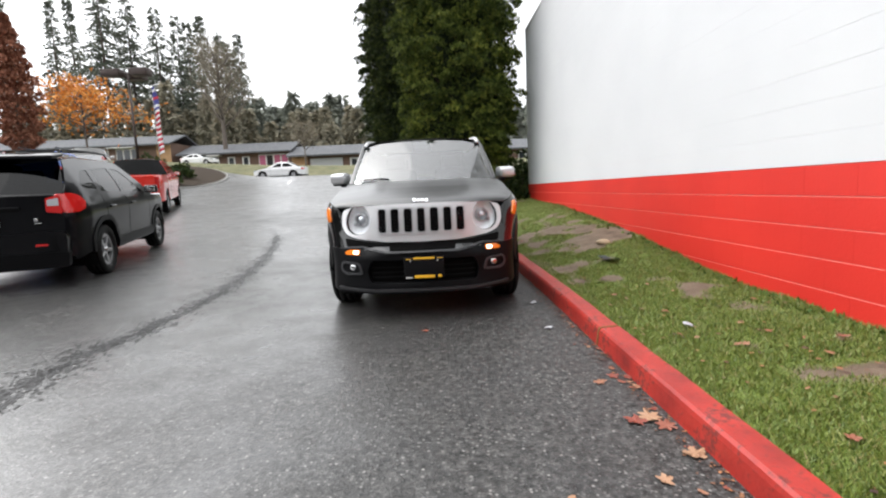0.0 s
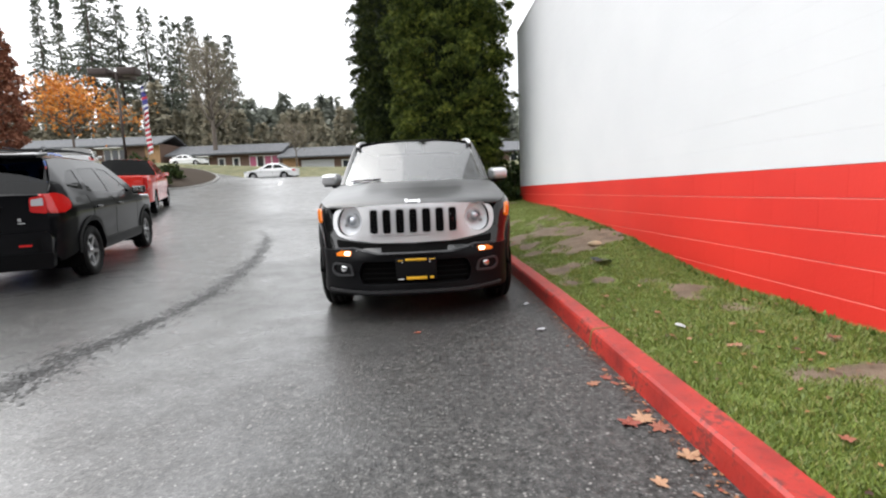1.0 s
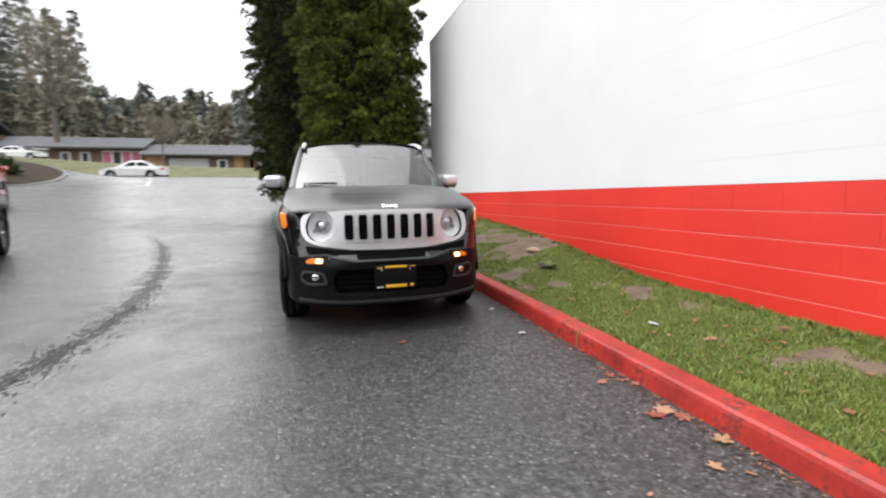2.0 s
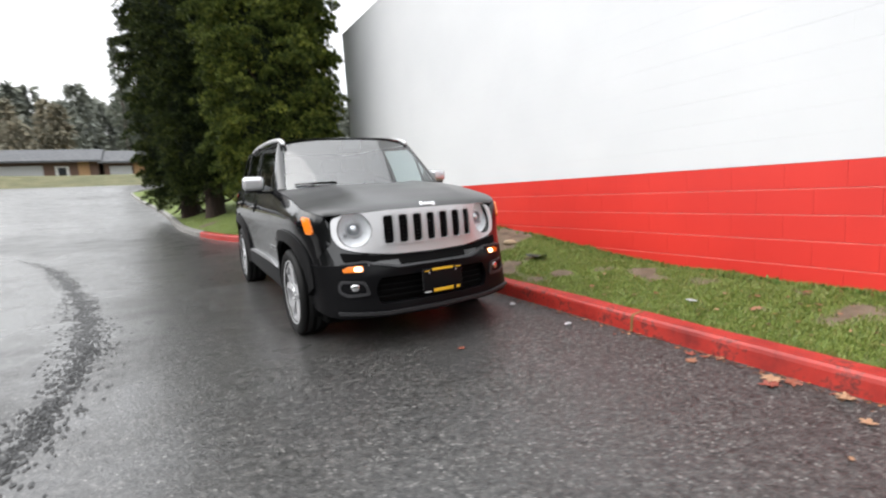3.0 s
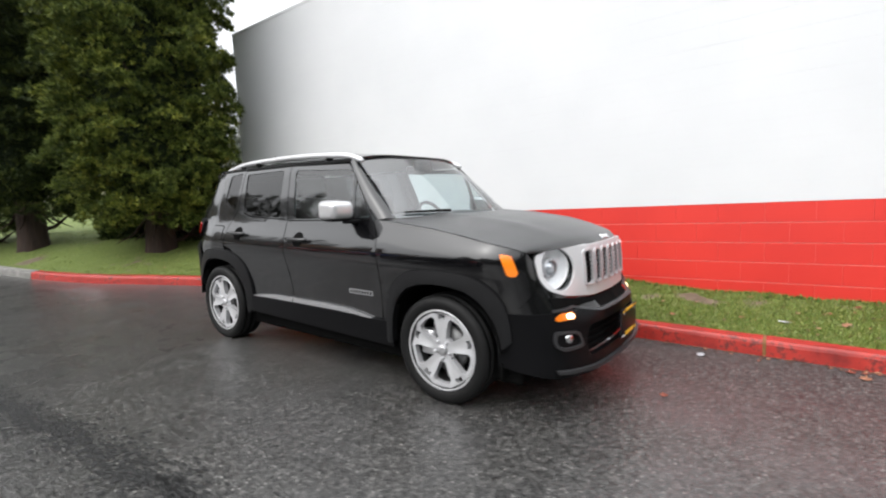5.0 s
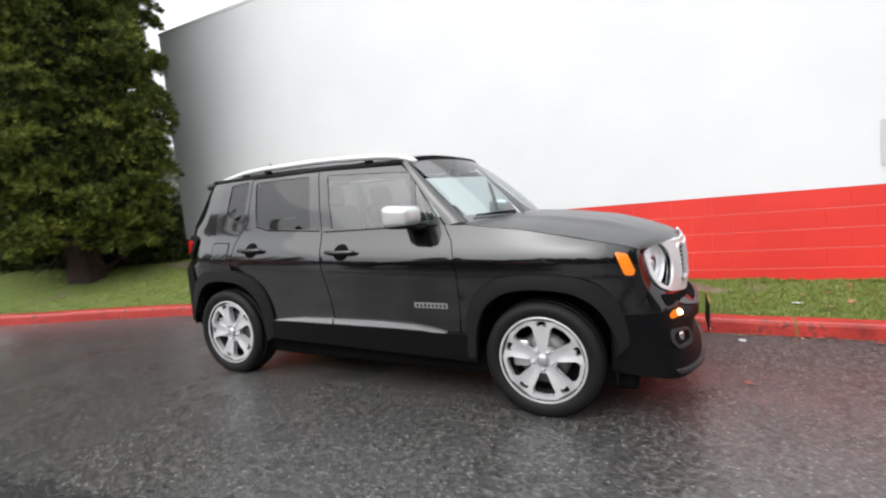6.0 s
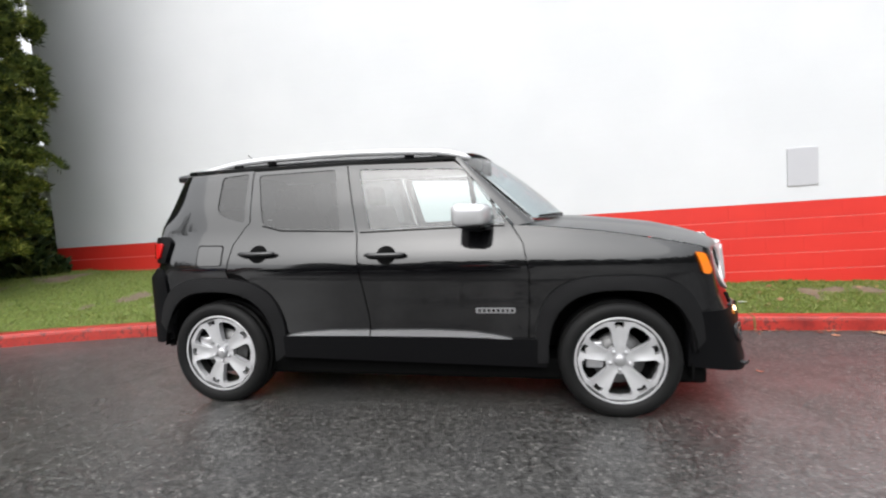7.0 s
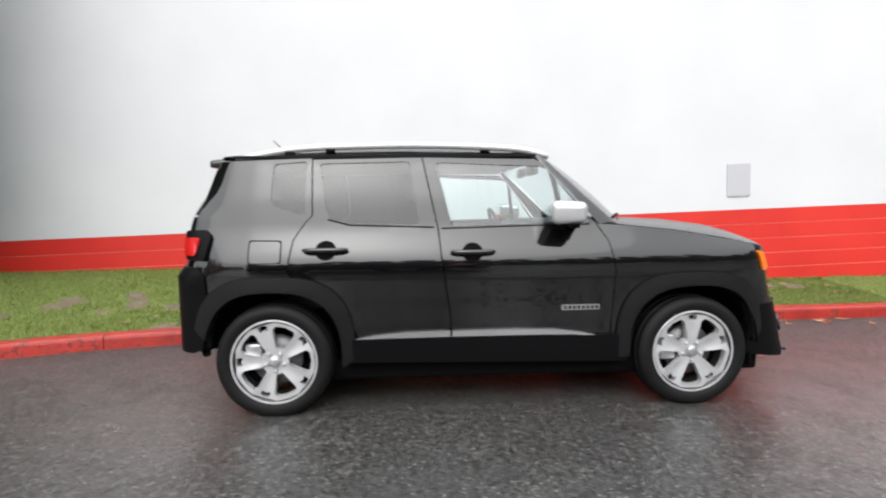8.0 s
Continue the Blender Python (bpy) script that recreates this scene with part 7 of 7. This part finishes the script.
for k in range(46):
    y = float(gg.uniform(0.9, 4.6))
    p, nr = kerb_at(kerb_s_of_y(y))
    x = p.x - abs(float(gg.normal(0, 0.055))) - 0.015
    drop_leaf(x, y, lot_z(x, y), float(gg.uniform(0.25, 0.7)), int(gg.integers(5)), float(gg.uniform(0, 360)), float(gg.uniform(-12, 12)))
# on the lawn
for x, y, s, k in ((1.72, 3.02, 0.8, 0), (1.83, 2.3, 0.75, 2), (1.55, 3.55, 0.8, 1), (1.75, 1.75, 0.6, 3), (2.1, 2.05, 0.7, 1), (2.3, 2.2, 0.9, 4), (2.05, 1.55, 0.8, 3), (1.5, 4.2, 0.8, 2), (1.6, 1.35, 0.7, 0), (2.2, 1.35, 0.8, 2), (1.45, 2.5, 0.5, 3), (1.9, 3.7, 0.5, 1), (2.35, 3.0, 0.6, 0), (2.05, 1.15, 0.8, 1)):
    drop_leaf(x, y, lawn_height(x, y) + 0.018, s, k, float(gg.uniform(0, 360)), float(gg.uniform(-14, 14)))
for k in range(34):
    y = float(gg.uniform(0.8, 11))
    p, nr = kerb_at(kerb_s_of_y(y))
    x = float(gg.uniform(p.x + 0.25, WALL_X - 0.1))
    drop_leaf(x, y, lawn_height(x, y) + 0.016, float(gg.uniform(0.35, 0.75)), int(gg.integers(5)), float(gg.uniform(0, 360)), float(gg.uniform(-16, 16)))


# crumbs of leaf and twig washed into the gutter and blown over the lawn
bv, bf = [], []
for k in range(1500):
    y = float(gg.uniform(0.4, 9.5)) if k < 1000 else float(gg.uniform(0.6, 10))
    p, nr = kerb_at(kerb_s_of_y(y))
    if k < 1000:
        x = p.x - abs(float(gg.normal(0, 0.05))) - 0.004
        z, r = lot_z(x, y) + 0.003, float(gg.uniform(0.003, 0.012))
    else:
        x = float(gg.uniform(p.x + 0.18, WALL_X - 0.03))
        z, r = lawn_height(x, y) + 0.02, float(gg.uniform(0.006, 0.02))
    a0, i = float(gg.uniform(0, 6.28)), len(bv)
    for j in range(4):
        a = a0 + j * 1.5708
        q = r * float(gg.uniform(0.4, 1.3))
        bv.append((x + q * math.cos(a), y + q * math.sin(a), z + 0.004 * float(gg.uniform())))
    bf.append((i, i + 1, i + 2, i + 3))
CRUMB = mat("rotting_leaf_crumbs", (0.12, 0.05, 0.03), 0.6)
plug(CRUMB, ramp(CRUMB, per_island(CRUMB), (0.0, (0.03, 0.018, 0.012)), (0.6, (0.14, 0.06, 0.03)), (1.0, (0.32, 0.14, 0.06))), "Base Color")
tagged(raw_ob("leaf_litter", bv, bf, CRUMB, smooth=False), "small rotting leaf crumbs along the kerb and lawn", "litter", kind="stuff")


def scrap(x, y, z, r, seed, material, label):
    g = np.random.default_rng(seed)
    bm = bmesh.new()
    n = 11
    c = bm.verts.new((0, 0, r * 0.25))
    ring_ = [bm.verts.new((r * (0.7 + 0.5 * float(g.uniform())) * math.cos(2 * math.pi * k / n), 0.6 * r * (0.7 + 0.5 * float(g.uniform())) * math.sin(2 * math.pi * k / n), r * 0.3 * float(g.uniform()))) for k in range(n)]
    for k in range(n):
        bm.faces.new((c, ring_[k], ring_[(k + 1) % n]))
    bmesh.ops.solidify(bm, geom=bm.faces[:], thickness=0.002)
    ob = mesh_ob("litter", bm, material, False)
    ob.matrix_world = pose(x, y, z + 0.003, 0, 0, 30 * seed)
    tagged(ob, label, "litter")


PAPER = mat("wet_paper", (0.62, 0.63, 0.65), 0.5)
scrap(0.93, 3.23, lot_z(0.93, 3.23), 0.045, 1, PAPER, "crumpled wet white paper scrap on the asphalt")
scrap(0.96, 3.95, lot_z(0.96, 3.95), 0.05, 2, PAPER, "crumpled wet white paper scrap by the kerb")
scrap(1.72, 2.72, lawn_height(1.72, 2.72) + 0.012, 0.05, 3, PAPER, "small pale plastic scrap on the grass")
scrap(1.94, 4.7, lawn_height(1.94, 4.7) + 0.015, 0.13, 4, mat("dark_rag", (0.05, 0.055, 0.06), 0.6), "dark grey crumpled rag on the grass")
rock = bmesh.new()
bmesh.ops.create_icosphere(rock, subdivisions=2, radius=0.09)
for v in rock.verts:
    v.co *= 1 + 0.25 * noise.noise(v.co * 14)
    v.co.z *= 0.45
ro = mesh_ob("stone", rock, mat("tan_stone", (0.33, 0.25, 0.16), 0.9))
ro.matrix_world = pose(2.15, 5.45, lawn_height(2.15, 5.45) + 0.01)
tagged(ro, "flat tan stone half sunk in the lawn", "stone")

# grey cover panel on the white wall
VENT_GREY = mat("pale_grey_cover", (0.44, 0.44, 0.46), 0.7, 0.0, 0.0, 0.2)
vent = thing("wall_cover", Matrix(), "pale grey square cover panel fixed to the white wall", "cover panel")
part("plate", box(0.014, 0.325, 0.44, (WALL_X - 0.0105, 1.695, 1.505), 0.006), VENT_GREY, vent, smooth=False)
for dy in (-0.145, 0.145):
    for dz in (-0.2, 0.2):
        part("screw", lathe([(0.0005, -0.004), (0.006, -0.003), (0.007, 0.003)], 10), SATIN, vent).location = (WALL_X - 0.018, 1.695 + dy, 1.505 + dz)

# ---- the wall's blocks ----
def block_mesh(name, length, material, gap, d=0.006, e=0.003):
    """One block's face: proud of the joints, its edges eased, lying in the plane x = 0 and facing -x."""
    h, l = (COURSE - gap) / 2, length / 2
    v = [(0.004, -l, -h), (0.004, l, -h), (0.004, l, h), (0.004, -l, h), (-d + e, -l, -h), (-d + e, l, -h), (-d + e, l, h), (-d + e, -l, h),
         (-d, -l, -h + e), (-d, l, -h + e), (-d, l, h - e), (-d, -l, h - e)]
    f = [(0, 4, 5, 1), (1, 5, 6, 2), (2, 6, 7, 3), (3, 7, 4, 0), (4, 8, 9, 5), (5, 9, 10, 6), (6, 10, 11, 7), (7, 11, 8, 4), (8, 11, 10, 9)]
    me = bpy.data.meshes.new(name)
    me.from_pydata(v, [], f)
    me.materials.append(material)
    return me, v, f


red_full, rv, rf_ = block_mesh("block", BLOCK - 0.0015, RED_BLOCK, 0.007, 0.003, 0.0015)
red_half, _, _ = block_mesh("block", BLOCK / 2 - 0.0015, RED_BLOCK, 0.007, 0.003, 0.0015)
RED_ROWS = 7
bg = np.random.default_rng(12)
for r in range(RED_ROWS):
    zc = RED_TOP - COURSE * (r + 0.5)
    y = WALL_END
    first = True
    while y > -3.0:
        half = first and r % 2 == 1
        ln = BLOCK / 2 if half else BLOCK
        yc = y - ln / 2
        y -= ln
        first = False
        if zc + COURSE / 2 < lerp_table(FOOT, yc) - 0.06:
            continue
        ob = new("block", red_half if half else red_full)
        ob.parent = building
        ob.location = (WALL_X, yc, zc)

# the white courses, thickly painted so that few joints show
white_full, wv_, wf_ = block_mesh("white_block", BLOCK - 0.0002, WHITE_BLOCK, 0.0004, 0.004, 0.0007)
V, F = [], []
rows = int((WALL_TOP - RED_TOP) / COURSE + 0.999)
for r in range(rows):
    z0 = RED_TOP + COURSE * r
    hh = min(COURSE, WALL_TOP - z0)
    y = WALL_END
    k0 = BLOCK / 2 if r % 2 else BLOCK
    while y > WALL_START:
        ln = k0
        k0 = BLOCK
        yc = y - ln / 2
        y -= ln
        if r < 13 and 1.0 < yc < 10.2:
            ob = new("white_block", white_full)
            ob.parent = building
            ob.location = (WALL_X, yc, z0 + COURSE / 2)
            continue
        i = len(V)
        for a, b, c in wv_:
            V.append((WALL_X + a, yc + b * ln / BLOCK, z0 + hh / 2 + c * hh / COURSE))
        F += [tuple(i + q for q in face) for face in wf_]
wb_ = raw_part("upper_blocks", V, F, WHITE_BLOCK, building, "white painted block courses", smooth=False)
wb_["kind"] = "stuff"
